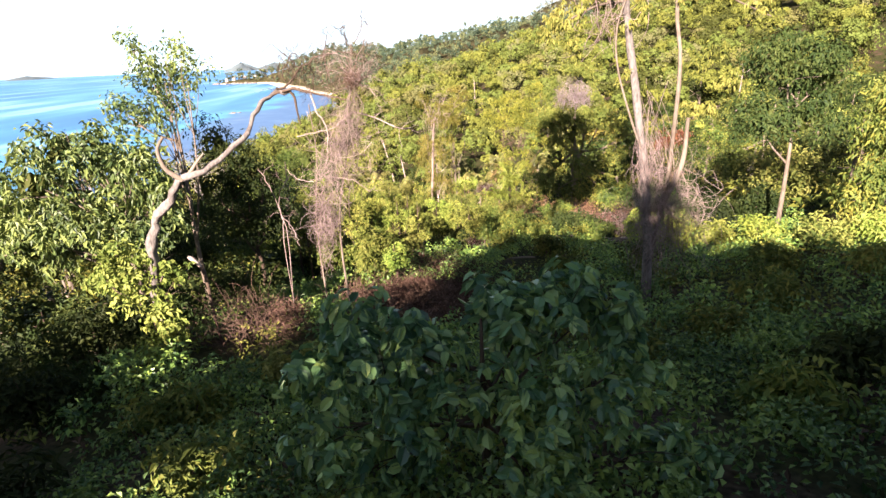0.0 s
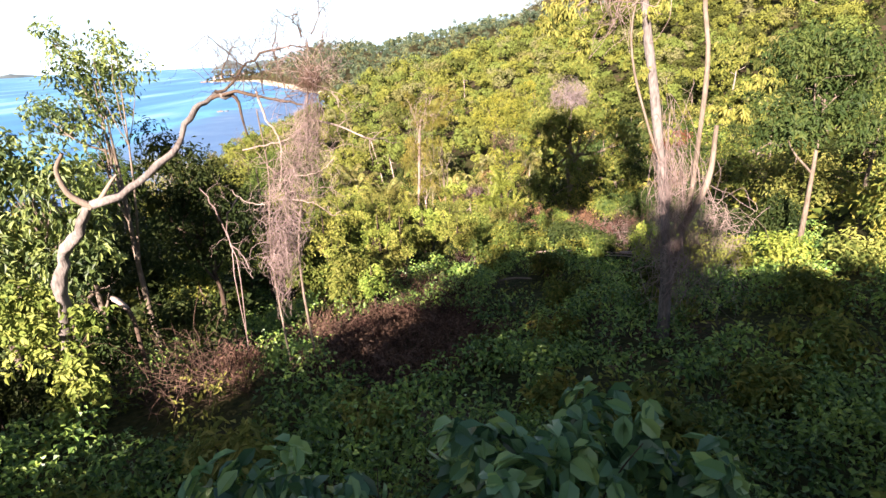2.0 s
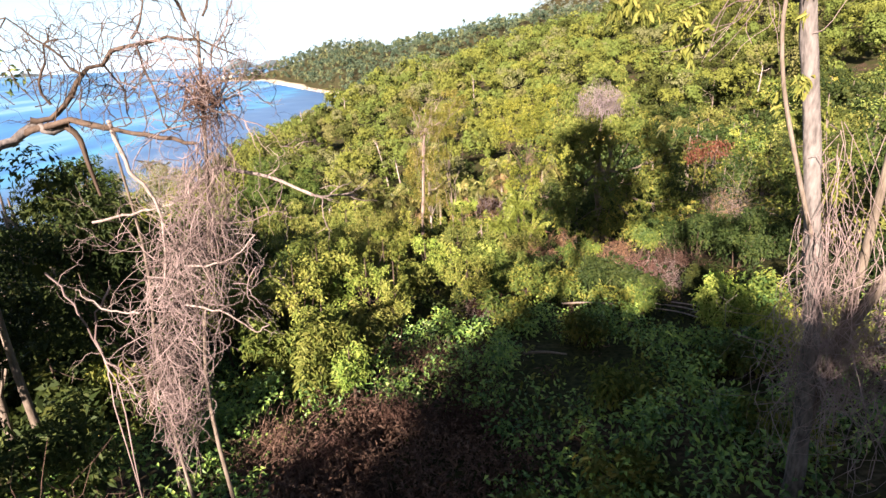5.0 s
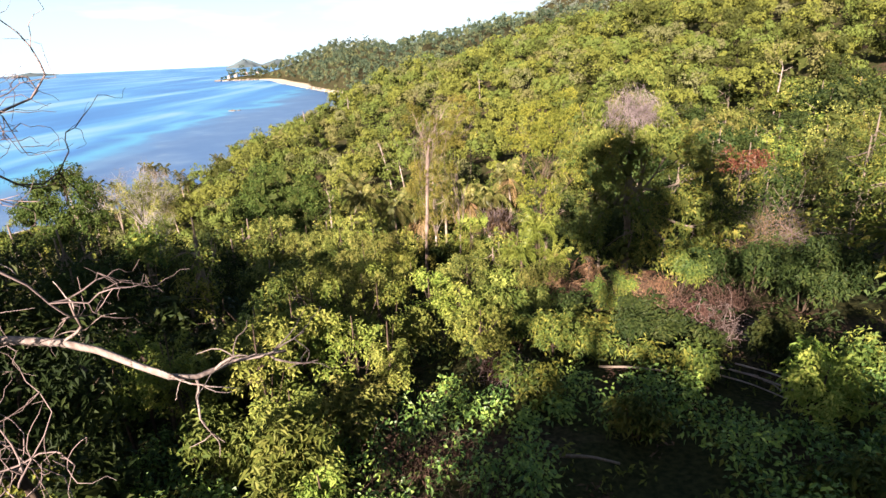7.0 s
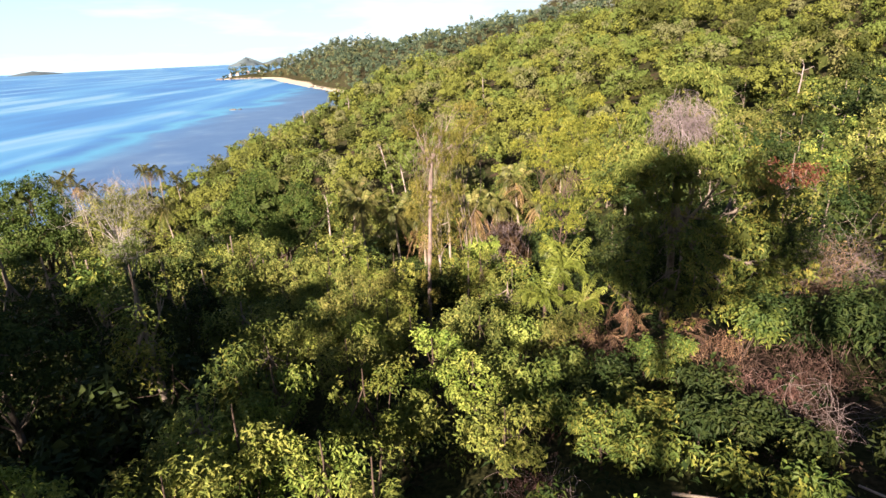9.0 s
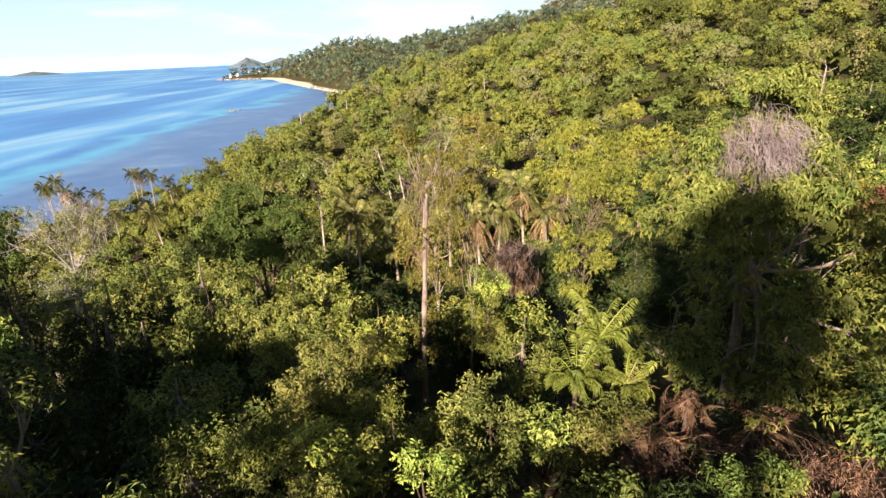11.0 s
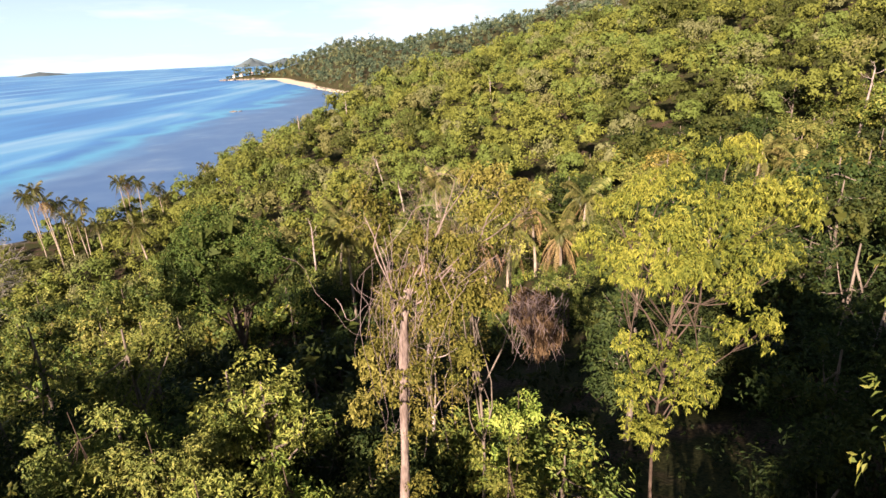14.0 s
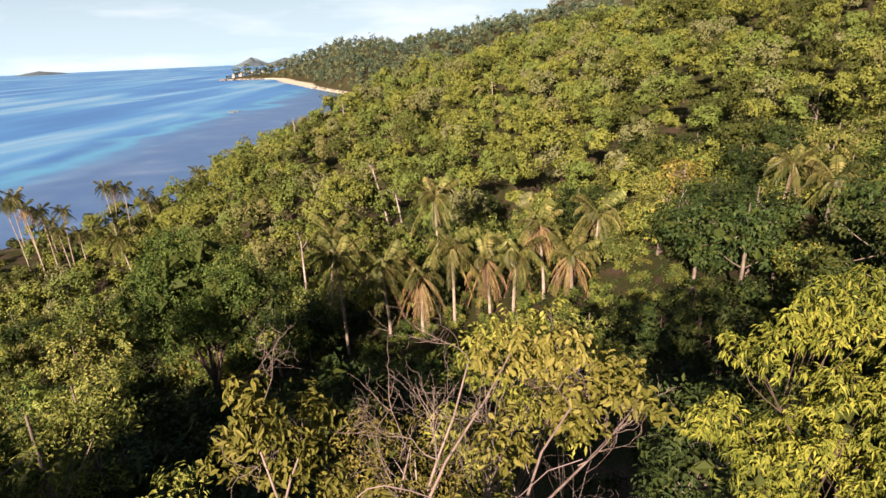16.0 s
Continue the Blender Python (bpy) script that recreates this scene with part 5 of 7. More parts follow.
# bare forked branch that reaches out of the vines
o = np.array(p_vines)
rng = np.random.default_rng(17)
g = Geo()
line = spline(np.array([(-2.9, 15.05, 38.3), (-2.5, 15.1, 38.62), (-2.26, 15.15, 38.58), (-1.86, 15.35, 38.42), (-1.36, 15.4, 38.15), (-1.15, 15.7, 38.08), (-0.9, 15.95, 38.0)]) - o, 18)
add_tube(g, line, np.linspace(0.034, 0.01, 18), 6)
for j, d, l in [(8, (0.7, 0.1, 0.5), 0.45), (10, (0.8, 0, -0.5), 0.4), (12, (0.2, 0, -1), 0.4), (13, (0.5, 0.2, 0.7), 0.5), (14, (0.9, 0.1, 0.1), 0.5), (5, (0.3, 0, 0.8), 0.4), (16, (0.6, 0.2, -0.4), 0.35)]:
    add_branches(g, rng, line[j], d, l, 0.011, 1, 3, 0.2, 4, 0.02)
part("branch", g.mesh("branch", BARK_PALE, True), vines, "pale bare forked branch")

for i, (a, b, r) in enumerate([((-2.6, 25.4), (-1.5, 27.0), 0.07), ((-2.0, 25.0), (-1.2, 26.2), 0.05), ((8.0, 27.0), (8.8, 24.4), 0.034), ((7.7, 26.4), (8.3, 24.2), 0.026), ((8.6, 27.2), (9.2, 24.8), 0.03), ((7.0, 27.2), (8.6, 26.0), 0.022), ((8.9, 26.2), (8.4, 24.6), 0.02), ((4.4, 26.8), (6.0, 25.9), 0.04), ((2.4, 22.4), (3.5, 21.8), 0.045)]):
    g = Geo()
    s, e = at(*a, 0.35), at(*b, 0.95 if i < 2 else 0.6)
    ob = thing("log", at(*a), "weathered grey fallen log lying on brush", "log", "fallen logs")
    mid = (np.array(s) + e) / 2 + (0.03, 0.04, 0.03)
    add_tube(g, spline([np.array(s) - at(*a), mid - at(*a), np.array(e) - at(*a)], 9), np.linspace(r, r * 0.6, 9), 7)
    part("stem", g.mesh("stem", BARK_PALE if 1 < i < 7 else BARK_GREY, True), ob)

# ---- halfway down: frond plant, draped tree, slender tree, yellow tree ----
def frond_plant(x, y, z, seed, scale, n=13):
    rng = np.random.default_rng(seed)
    ob = thing("fern_palm", at(x, y), "bright yellow-green feathery fronds of a young palm", "fern palm")
    h = z - ground_z(x, y)
    g = Geo()
    add_tube(g, [(0, 0, -0.2), (0, 0, h * 0.5), (0, 0, h)], [0.1, 0.08, 0.07], 7)
    part("trunk", g.mesh("trunk", BARK_BROWN, True), ob)
    for i in range(n):
        f = part("frond", BRIGHT_MESHES[i % 3], ob)
        k = scale * rng.uniform(0.8, 1.15)
        f.matrix_basis = Matrix.Translation((0, 0, h)) @ Matrix.Rotation(i * 2.4 + rng.normal() * 0.2, 4, "Z") @ Matrix.Rotation(rng.normal() * 0.35, 4, "Y") @ Matrix.Rotation(rng.normal() * 0.4, 4, "X") @ Matrix.Diagonal((k, k, k, 1))


frond_plant(4.3, 38.3, 31.4, 61, 0.62, 30)
frond_plant(3.5, 37.6, 30.4, 62, 0.56, 30)
frond_plant(5.0, 37.6, 30.2, 63, 0.5, 26)


def dead_frond_heap(x, y, z, seed, n, scale):
    """Withered fronds that hang down round a dead young palm."""
    rng = np.random.default_rng(seed)
    h = z - ground_z(x, y)
    ob = thing("dead_palm", at(x, y), "collapsed dead young palm with hanging red-brown fronds", "dead palm", "dead palms")
    g = Geo()
    add_tube(g, [(0, 0, -0.2), (0.03, 0, h * 0.5), (0, 0, h)], [0.09, 0.08, 0.06], 7)
    part("trunk", g.mesh("trunk", BARK_BROWN, True), ob)
    for i in range(n):
        f = part("dry_frond", RUST_MESHES[i % 3], ob)
        k = scale * rng.uniform(0.5, 1.2)
        f.matrix_basis = Matrix.Translation((rng.normal() * 0.45, rng.normal() * 0.3, h - abs(rng.normal()) * 0.5)) @ Matrix.Rotation(rng.uniform(0, 6.28), 4, "Z") @ Matrix.Rotation(rng.normal() * 0.45, 4, "Y") @ Matrix.Rotation(rng.normal() * 0.7, 4, "X") @ Matrix.Diagonal((k, k, k, 1))


for i, (x, y, z, n, k) in enumerate([(5.1, 35.9, 29.9, 34, 0.5), (4.6, 35.2, 29.4, 20, 0.42), (6.6, 37.0, 30.4, 18, 0.4), (8.4, 36.2, 29.8, 18, 0.42)]):
    dead_frond_heap(x, y, z, 640 + i, n, k)

for i, (x, y, r, h, m) in enumerate([(3.6, 35.9, 1.1, 2.6, LEAF_OLIVE), (4.8, 36.3, 0.9, 2.2, LEAF_OLIVE), (2.4, 36.4, 1.0, 2.4, LEAF_YELLOW)]):
    shrub(at(x, y), r, h, 650 + i, m, "olive-green leafy shrub in the brush", tips=170, k=11, length=0.17, width=0.07, scatter=0.12, group="shrubs of the clearing")
p = at(9.0, 39.5)
draped = broad_tree(p, 9, 4, 601, LEAF_GREEN, "big tree draped in climbing leaves, dead crown on top", BARK_GREY, 0.2,
                    rel(p, [(7.0, 38.6, 35.0, 1.5, 1.4), (8.6, 38.4, 34.6, 1.6, 1.5), (10.4, 38.6, 34.8, 1.6, 1.4), (7.4, 37.8, 33.0, 1.5, 1.3), (9.2, 37.6, 32.4, 1.6, 1.3), (11.2, 38.0, 32.6, 1.6, 1.4), (6.6, 37.6, 31.4, 1.2, 1.0),
                            (8.4, 37.2, 30.6, 1.4, 1.0), (10.6, 37.0, 30.6, 1.4, 1.1), (12.6, 38.0, 31.2, 1.5, 1.3), (8.8, 39.6, 36.6, 1.3, 1.0), (10.0, 40.0, 36.4, 1.3, 0.9), (12.2, 38.6, 33.8, 1.3, 1.2), (9.6, 40.2, 38.0, 0.9, 0.6), (6.8, 39.6, 36.2, 1.0, 0.9), (7.0, 40.4, 36.8, 0.8, 0.6)]), tips=1900, k=12, length=0.165, width=0.068, droop=0.6, scatter=0.06, shell=(0.6, 1.18), core=0.4)
rng = np.random.default_rng(602)
g = Geo()
o = np.array(p)
top = np.array((8.6, 38.85, 36.3)) - o
for _ in range(26):
    d = unit(np.array([[rng.normal() * 0.75, rng.normal() * 0.45, rng.uniform(0.25, 1)]]))[0]
    add_branches(g, rng, top + d * [0.5, 0.4, 0.5], d * [0.8, 0.8, 1.1], rng.uniform(0.7, 1.15), 0.013, 2, 5, 0.22, 3, -0.02)
for _ in range(520):
    d = unit(np.array([[rng.normal(), rng.normal() - 0.4, rng.uniform(-0.1, 1.3)]]))[0]
    s0 = top + [0, 0, 0.3] + d * [1.5, 0.8, 1.6] * rng.uniform(0.4, 1.0)
    add_tube(g, walk_line(rng, s0, (d[0] * 0.5, -0.3, rng.uniform(-0.9, 0.3)), rng.uniform(0.4, 1.1), 6, 0.3, 0.22), np.linspace(0.0065, 0.003, 7), 3)
part("dead_crown", g.mesh("dead_crown", TWIG_ASH, True), draped, "bare dead pinkish-grey twigs")
g = Geo()
t, d = lobe_tips(rng, rel(p, [(8.9, 39.0, 38.7, 0.6, 0.28), (9.6, 39.0, 38.35, 0.5, 0.35), (8.1, 38.9, 38.65, 0.35, 0.22), (10.1, 38.8, 37.6, 0.4, 0.55), (7.0, 38.6, 36.9, 0.4, 0.6), (10.0, 38.5, 36.7, 0.5, 0.6), (7.1, 38.2, 35.9, 0.55, 0.5), (6.5, 37.9, 35.4, 0.4, 0.5), (8.0, 37.9, 35.6, 0.45, 0.45), (9.2, 37.9, 35.8, 0.5, 0.45), (10.3, 38.0, 35.7, 0.5, 0.5), (7.3, 38.8, 37.7, 0.25, 0.35)]), 900)
add_rosettes(g, rng, t, d, 10, 0.16, 0.065, 0.7, scatter=0.05)
part("leafy_spray", g.mesh("leafy_spray", LEAF_YELLOW), draped, "yellow-green leaves on top")

p = at(-1.2, 43.2)
o = np.array(p)
slender = thing("tree", p, "tall slender pale trunk with a thin dying crown", "tree")
g = Geo()
line = spline(np.array([(-1.4, 43.1, p[2] - 0.4), (-1.38, 43.1, 28.0), (-1.2, 43.1, 31.0), (-1.0, 43.0, 34.2), (-0.85, 43.1, 35.4)]) - o, 22)
add_tube(g, line, np.interp(np.linspace(0, 1, 22), [0, 0.2, 1], [0.15, 0.105, 0.075]) * (1 + 0.08 * np.sin(np.arange(22) * 2.1)), 10, 0.14)
part("trunk", g.mesh("trunk", BARK_PINK, True), slender)
rng = np.random.default_rng(603)
g = Geo()
for e in [(-1.8, 44.2, 37.0), (-1.4, 44.4, 36.7), (-0.4, 44.0, 36.7), (0.6, 44.4, 37.4), (1.4, 44.6, 37.1), (1.8, 44.6, 36.6), (-1.6, 43.2, 35.4), (0.8, 43.8, 35.4), (0.2, 44.4, 37.3)]:
    a = line[int(rng.integers(17, 22))]
    e = np.array(e) - o
    l2 = spline([a, (a + e) / 2 + rng.normal(size=3) * 0.15, e], 8)
    add_tube(g, l2 + rng.normal(size=l2.shape) * [[0.03, 0.03, 0.02]], np.linspace(0.024, 0.008, 8), 5)
    for _ in range(3):
        add_branches(g, rng, l2[int(rng.integers(3, 8))], rng.normal(size=3) + [0, 0, 0.3], 0.7, 0.008, 2, 4, 0.25, 3)
part("limb", g.mesh("limb", BARK_PINK, True), slender)
thin = rel(p, [(-1.8, 44.2, 36.9, 0.34, 0.3), (-1.4, 44.4, 36.7, 0.3, 0.3), (-2.1, 44.3, 36.4, 0.25, 0.25), (-1.5, 44.3, 36.2, 0.28, 0.25), (-1.2, 44.4, 35.8, 0.25, 0.25), (0.5, 44.4, 37.35, 0.35, 0.26), (1.0, 44.5, 37.35, 0.32, 0.24), (1.4, 44.5, 37.0, 0.3, 0.24), (1.8, 44.6, 36.7, 0.26, 0.26), (1.1, 44.4, 36.6, 0.28, 0.22),
                (0.5, 44.2, 36.6, 0.3, 0.24), (-0.5, 43.6, 36.1, 0.45, 0.35), (0.2, 43.6, 36.0, 0.45, 0.35), (-0.6, 43.2, 35.5, 0.5, 0.4), (0.1, 43.2, 35.3, 0.55, 0.45), (0.6, 43.4, 35.1, 0.45, 0.4), (-1.1, 43.0, 35.2, 0.4, 0.35), (-0.2, 43.0, 34.7, 0.4, 0.35),
                (-1.8, 43.0, 33.9, 0.45, 0.45), (-1.4, 42.9, 33.3, 0.4, 0.45), (-1.9, 42.9, 32.8, 0.35, 0.4), (-0.6, 42.8, 33.8, 0.35, 0.4), (-0.7, 42.9, 32.4, 0.28, 0.45), (0.3, 43.4, 33.7, 0.35, 0.35), (-0.8, 42.9, 30.8, 0.26, 0.45), (-1.55, 43.0, 31.6, 0.26, 0.5), (-1.0, 42.9, 29.8, 0.26, 0.5), (-1.6, 42.9, 29.2, 0.28, 0.5), (-0.95, 42.9, 28.4, 0.3, 0.5), (-1.5, 42.9, 27.6, 0.3, 0.5)])
g = Geo()
t, d = lobe_tips(rng, thin, 1500, shell=(0.5, 1.35), sub=5)
add_rosettes(g, rng, t, d, 8, 0.095, 0.05, 0.6, oval=True, scatter=0.04)
part("crown", g.mesh("crown", LEAF_PALE), slender)
g = Geo()
for _ in range(14):
    add_branches(g, rng, np.array((rng.uniform(-0.7, 0.9), 44.3 + rng.normal() * 0.2, rng.uniform(34.6, 35.8))) - o, (rng.normal() * 0.4, 0.1, 1), 1.1, 0.0045, 2, 4, 0.24, 3, 0.06)
add_vines(g, rng, 45, np.array((-0.7, 42.9, 36.0)) - o, (0.7, 0.4, 0.5), np.array((-1.2, 42.8, 32.5)) - o, (0.5, 0.3, 1.0), 0.0045, 0.5)
part("vine_tangle", g.mesh("vine_tangle", DRY_TWIG, True), slender, "dry hanging vines")

p = at(-1.0, 49.6)
broad_tree(p, 33.2 - p[2], 2, 606, LEAF_PALE, "pale fine-leaved tree with soft yellowish foliage", BARK_PALE, 0.07,
           rel(p, [(-1.6, 49.4, 32.4, 0.9, 0.8), (-0.4, 49.2, 32.2, 0.9, 0.8), (-1.0, 48.8, 31.2, 1.0, 0.9), (0.2, 49.0, 30.8, 0.9, 0.9), (-2.1, 49.2, 31.0, 0.8, 0.8), (-1.4, 48.6, 29.8, 1.0, 0.8), (0.0, 48.6, 29.6, 1.0, 0.8)]), tips=420, k=12, length=0.11, width=0.045, droop=0.6, scatter=0.1, core=0.35, group="pale trees")
p = at(0.6, 46.8)
broad_tree(p, 11, 2, 605, LEAF_PALE, "pale yellowish tree with thin sunlit foliage", BARK_GREY, 0.06,
           rel(p, [(0.4, 46.4, 36.0, 0.6, 0.5), (1.1, 46.6, 36.3, 0.6, 0.5), (1.7, 46.8, 35.9, 0.55, 0.5), (0.8, 46.2, 35.3, 0.6, 0.5), (-0.1, 46.4, 34.9, 0.6, 0.6), (1.4, 46.6, 35.0, 0.5, 0.4), (0.5, 46.4, 34.2, 0.5, 0.5), (-0.2, 46.4, 33.2, 0.5, 0.6), (0.3, 46.4, 31.8, 0.5, 0.7)]), tips=380, k=10, length=0.11, width=0.05, droop=0.6, scatter=0.05)
p = at(6.0, 47.0)
broad_tree(p, 11, 4, 604, LEAF_LONG, "large sunlit tree with long yellow-green leaves", BARK_BROWN, 0.055,
           rel(p, [(4.4, 46.4, 34.6, 0.8, 0.6), (5.2, 46.2, 35.3, 0.85, 0.7), (6.2, 46.6, 35.6, 0.9, 0.8), (5.5, 45.8, 34.4, 0.8, 0.6), (6.7, 46.0, 34.6, 0.9, 0.8), (7.6, 46.8, 36.0, 0.9, 0.7), (7.3, 46.0, 33.8, 0.6, 0.5), (8.8, 46.8, 35.6, 0.8, 0.8), (8.7, 46.4, 34.2, 0.6, 0.6), (7.4, 47.6, 36.9, 0.7, 0.5),
                   (4.7, 46.0, 32.1, 0.6, 0.55), (4.9, 46.0, 30.9, 0.7, 0.6), (6.0, 46.0, 32.0, 0.65, 0.6), (6.4, 45.8, 30.8, 0.7, 0.6), (8.0, 46.0, 32.6, 0.4, 0.8), (7.0, 45.8, 32.7, 0.4, 0.4), (5.4, 46.2, 29.4, 0.7, 0.6),
                   (3.6, 46.4, 35.1, 0.45, 0.45), (4.1, 46.6, 35.9, 0.5, 0.4), (4.9, 47.0, 36.2, 0.6, 0.45), (5.7, 47.2, 36.4, 0.6, 0.45), (3.9, 46.0, 34.5, 0.5, 0.5)]), tips=2600, k=11, length=0.11, width=0.038, droop=0.8, scatter=0.03, shell=(0.55, 1.2), core=0.34)
# dark leaves on many of these trees paint the slope's shade
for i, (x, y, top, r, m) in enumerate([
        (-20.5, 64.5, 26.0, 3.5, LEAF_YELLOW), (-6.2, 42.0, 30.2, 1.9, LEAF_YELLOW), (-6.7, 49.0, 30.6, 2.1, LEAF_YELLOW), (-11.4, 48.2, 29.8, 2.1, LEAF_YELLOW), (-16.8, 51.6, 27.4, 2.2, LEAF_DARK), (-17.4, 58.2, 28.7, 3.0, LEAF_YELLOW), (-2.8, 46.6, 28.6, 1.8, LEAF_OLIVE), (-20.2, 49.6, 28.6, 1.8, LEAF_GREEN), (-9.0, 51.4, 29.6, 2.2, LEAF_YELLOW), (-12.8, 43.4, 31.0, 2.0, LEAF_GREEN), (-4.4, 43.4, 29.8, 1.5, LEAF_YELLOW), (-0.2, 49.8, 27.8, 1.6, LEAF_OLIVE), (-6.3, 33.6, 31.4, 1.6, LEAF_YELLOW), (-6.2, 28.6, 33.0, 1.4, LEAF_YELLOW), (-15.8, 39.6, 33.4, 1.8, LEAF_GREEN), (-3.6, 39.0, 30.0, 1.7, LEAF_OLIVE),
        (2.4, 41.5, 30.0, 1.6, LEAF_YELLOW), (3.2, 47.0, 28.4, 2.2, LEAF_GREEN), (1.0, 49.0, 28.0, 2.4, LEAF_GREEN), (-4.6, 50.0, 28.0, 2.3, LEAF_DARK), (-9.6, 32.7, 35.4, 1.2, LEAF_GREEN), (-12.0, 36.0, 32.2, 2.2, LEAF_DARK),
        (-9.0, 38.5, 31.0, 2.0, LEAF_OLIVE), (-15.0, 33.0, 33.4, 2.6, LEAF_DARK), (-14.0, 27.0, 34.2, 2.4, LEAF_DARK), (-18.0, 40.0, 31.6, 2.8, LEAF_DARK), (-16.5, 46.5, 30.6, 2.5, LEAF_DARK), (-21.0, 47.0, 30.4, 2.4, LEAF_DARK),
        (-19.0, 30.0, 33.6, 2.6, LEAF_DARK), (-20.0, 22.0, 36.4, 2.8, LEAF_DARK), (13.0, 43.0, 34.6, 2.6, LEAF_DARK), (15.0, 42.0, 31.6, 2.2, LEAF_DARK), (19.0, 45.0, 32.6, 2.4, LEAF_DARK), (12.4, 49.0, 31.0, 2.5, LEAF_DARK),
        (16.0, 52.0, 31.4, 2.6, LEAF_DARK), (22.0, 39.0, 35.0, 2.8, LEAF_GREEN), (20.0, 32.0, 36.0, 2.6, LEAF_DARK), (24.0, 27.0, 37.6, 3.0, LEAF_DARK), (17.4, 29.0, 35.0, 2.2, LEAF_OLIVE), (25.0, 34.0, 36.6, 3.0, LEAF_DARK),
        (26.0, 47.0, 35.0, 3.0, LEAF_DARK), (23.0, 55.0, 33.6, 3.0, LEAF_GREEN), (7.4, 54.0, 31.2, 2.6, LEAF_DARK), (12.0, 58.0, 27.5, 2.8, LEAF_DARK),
        # (-21.8, 19.4) and (-17.8, 18.2) are unseen, added to block the sun
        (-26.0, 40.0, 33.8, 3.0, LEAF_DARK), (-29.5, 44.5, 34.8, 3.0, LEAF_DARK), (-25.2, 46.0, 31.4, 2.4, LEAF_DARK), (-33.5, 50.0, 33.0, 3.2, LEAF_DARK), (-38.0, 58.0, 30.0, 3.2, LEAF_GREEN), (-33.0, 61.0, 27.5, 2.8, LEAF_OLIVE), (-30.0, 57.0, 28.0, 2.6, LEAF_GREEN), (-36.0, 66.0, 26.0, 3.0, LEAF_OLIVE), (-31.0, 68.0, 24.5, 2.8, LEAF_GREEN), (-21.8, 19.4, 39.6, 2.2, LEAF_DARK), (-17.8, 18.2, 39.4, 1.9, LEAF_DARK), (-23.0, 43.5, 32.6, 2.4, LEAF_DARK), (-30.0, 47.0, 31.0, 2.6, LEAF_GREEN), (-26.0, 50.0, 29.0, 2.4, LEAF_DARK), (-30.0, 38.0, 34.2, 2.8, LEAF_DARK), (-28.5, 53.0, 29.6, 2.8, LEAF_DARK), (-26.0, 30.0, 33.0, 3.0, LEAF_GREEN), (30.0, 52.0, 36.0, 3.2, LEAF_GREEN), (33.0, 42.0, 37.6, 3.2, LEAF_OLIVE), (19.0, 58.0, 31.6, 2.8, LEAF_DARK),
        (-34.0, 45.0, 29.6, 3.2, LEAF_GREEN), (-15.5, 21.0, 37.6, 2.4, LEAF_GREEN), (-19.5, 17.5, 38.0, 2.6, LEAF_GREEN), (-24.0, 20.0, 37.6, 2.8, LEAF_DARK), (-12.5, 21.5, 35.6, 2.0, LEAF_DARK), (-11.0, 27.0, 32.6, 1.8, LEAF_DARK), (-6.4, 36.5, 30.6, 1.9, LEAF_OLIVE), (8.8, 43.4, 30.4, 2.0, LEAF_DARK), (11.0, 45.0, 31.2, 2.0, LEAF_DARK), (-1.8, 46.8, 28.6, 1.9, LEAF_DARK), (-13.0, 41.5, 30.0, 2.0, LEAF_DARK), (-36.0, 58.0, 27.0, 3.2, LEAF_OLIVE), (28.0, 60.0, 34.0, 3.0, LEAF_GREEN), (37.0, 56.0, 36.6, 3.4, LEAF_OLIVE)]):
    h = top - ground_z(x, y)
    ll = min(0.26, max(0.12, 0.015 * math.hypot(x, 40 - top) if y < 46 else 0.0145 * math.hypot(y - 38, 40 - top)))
    words = {"leaf_yellow_green": "sunlit yellow-green tree on the slope", "leaf_olive": "olive-green leafy tree on the slope", "leaf_green": "green leafy tree on the slope", "leaf_dark_green": "leafy slope tree, dark green leaves deepened for shade"}[m.name]
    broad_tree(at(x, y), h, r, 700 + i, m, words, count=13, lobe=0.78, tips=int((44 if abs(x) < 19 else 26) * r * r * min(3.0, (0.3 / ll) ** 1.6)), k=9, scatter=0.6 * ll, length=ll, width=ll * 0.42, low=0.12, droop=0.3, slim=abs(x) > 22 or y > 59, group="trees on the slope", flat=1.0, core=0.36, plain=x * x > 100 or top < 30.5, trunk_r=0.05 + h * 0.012)

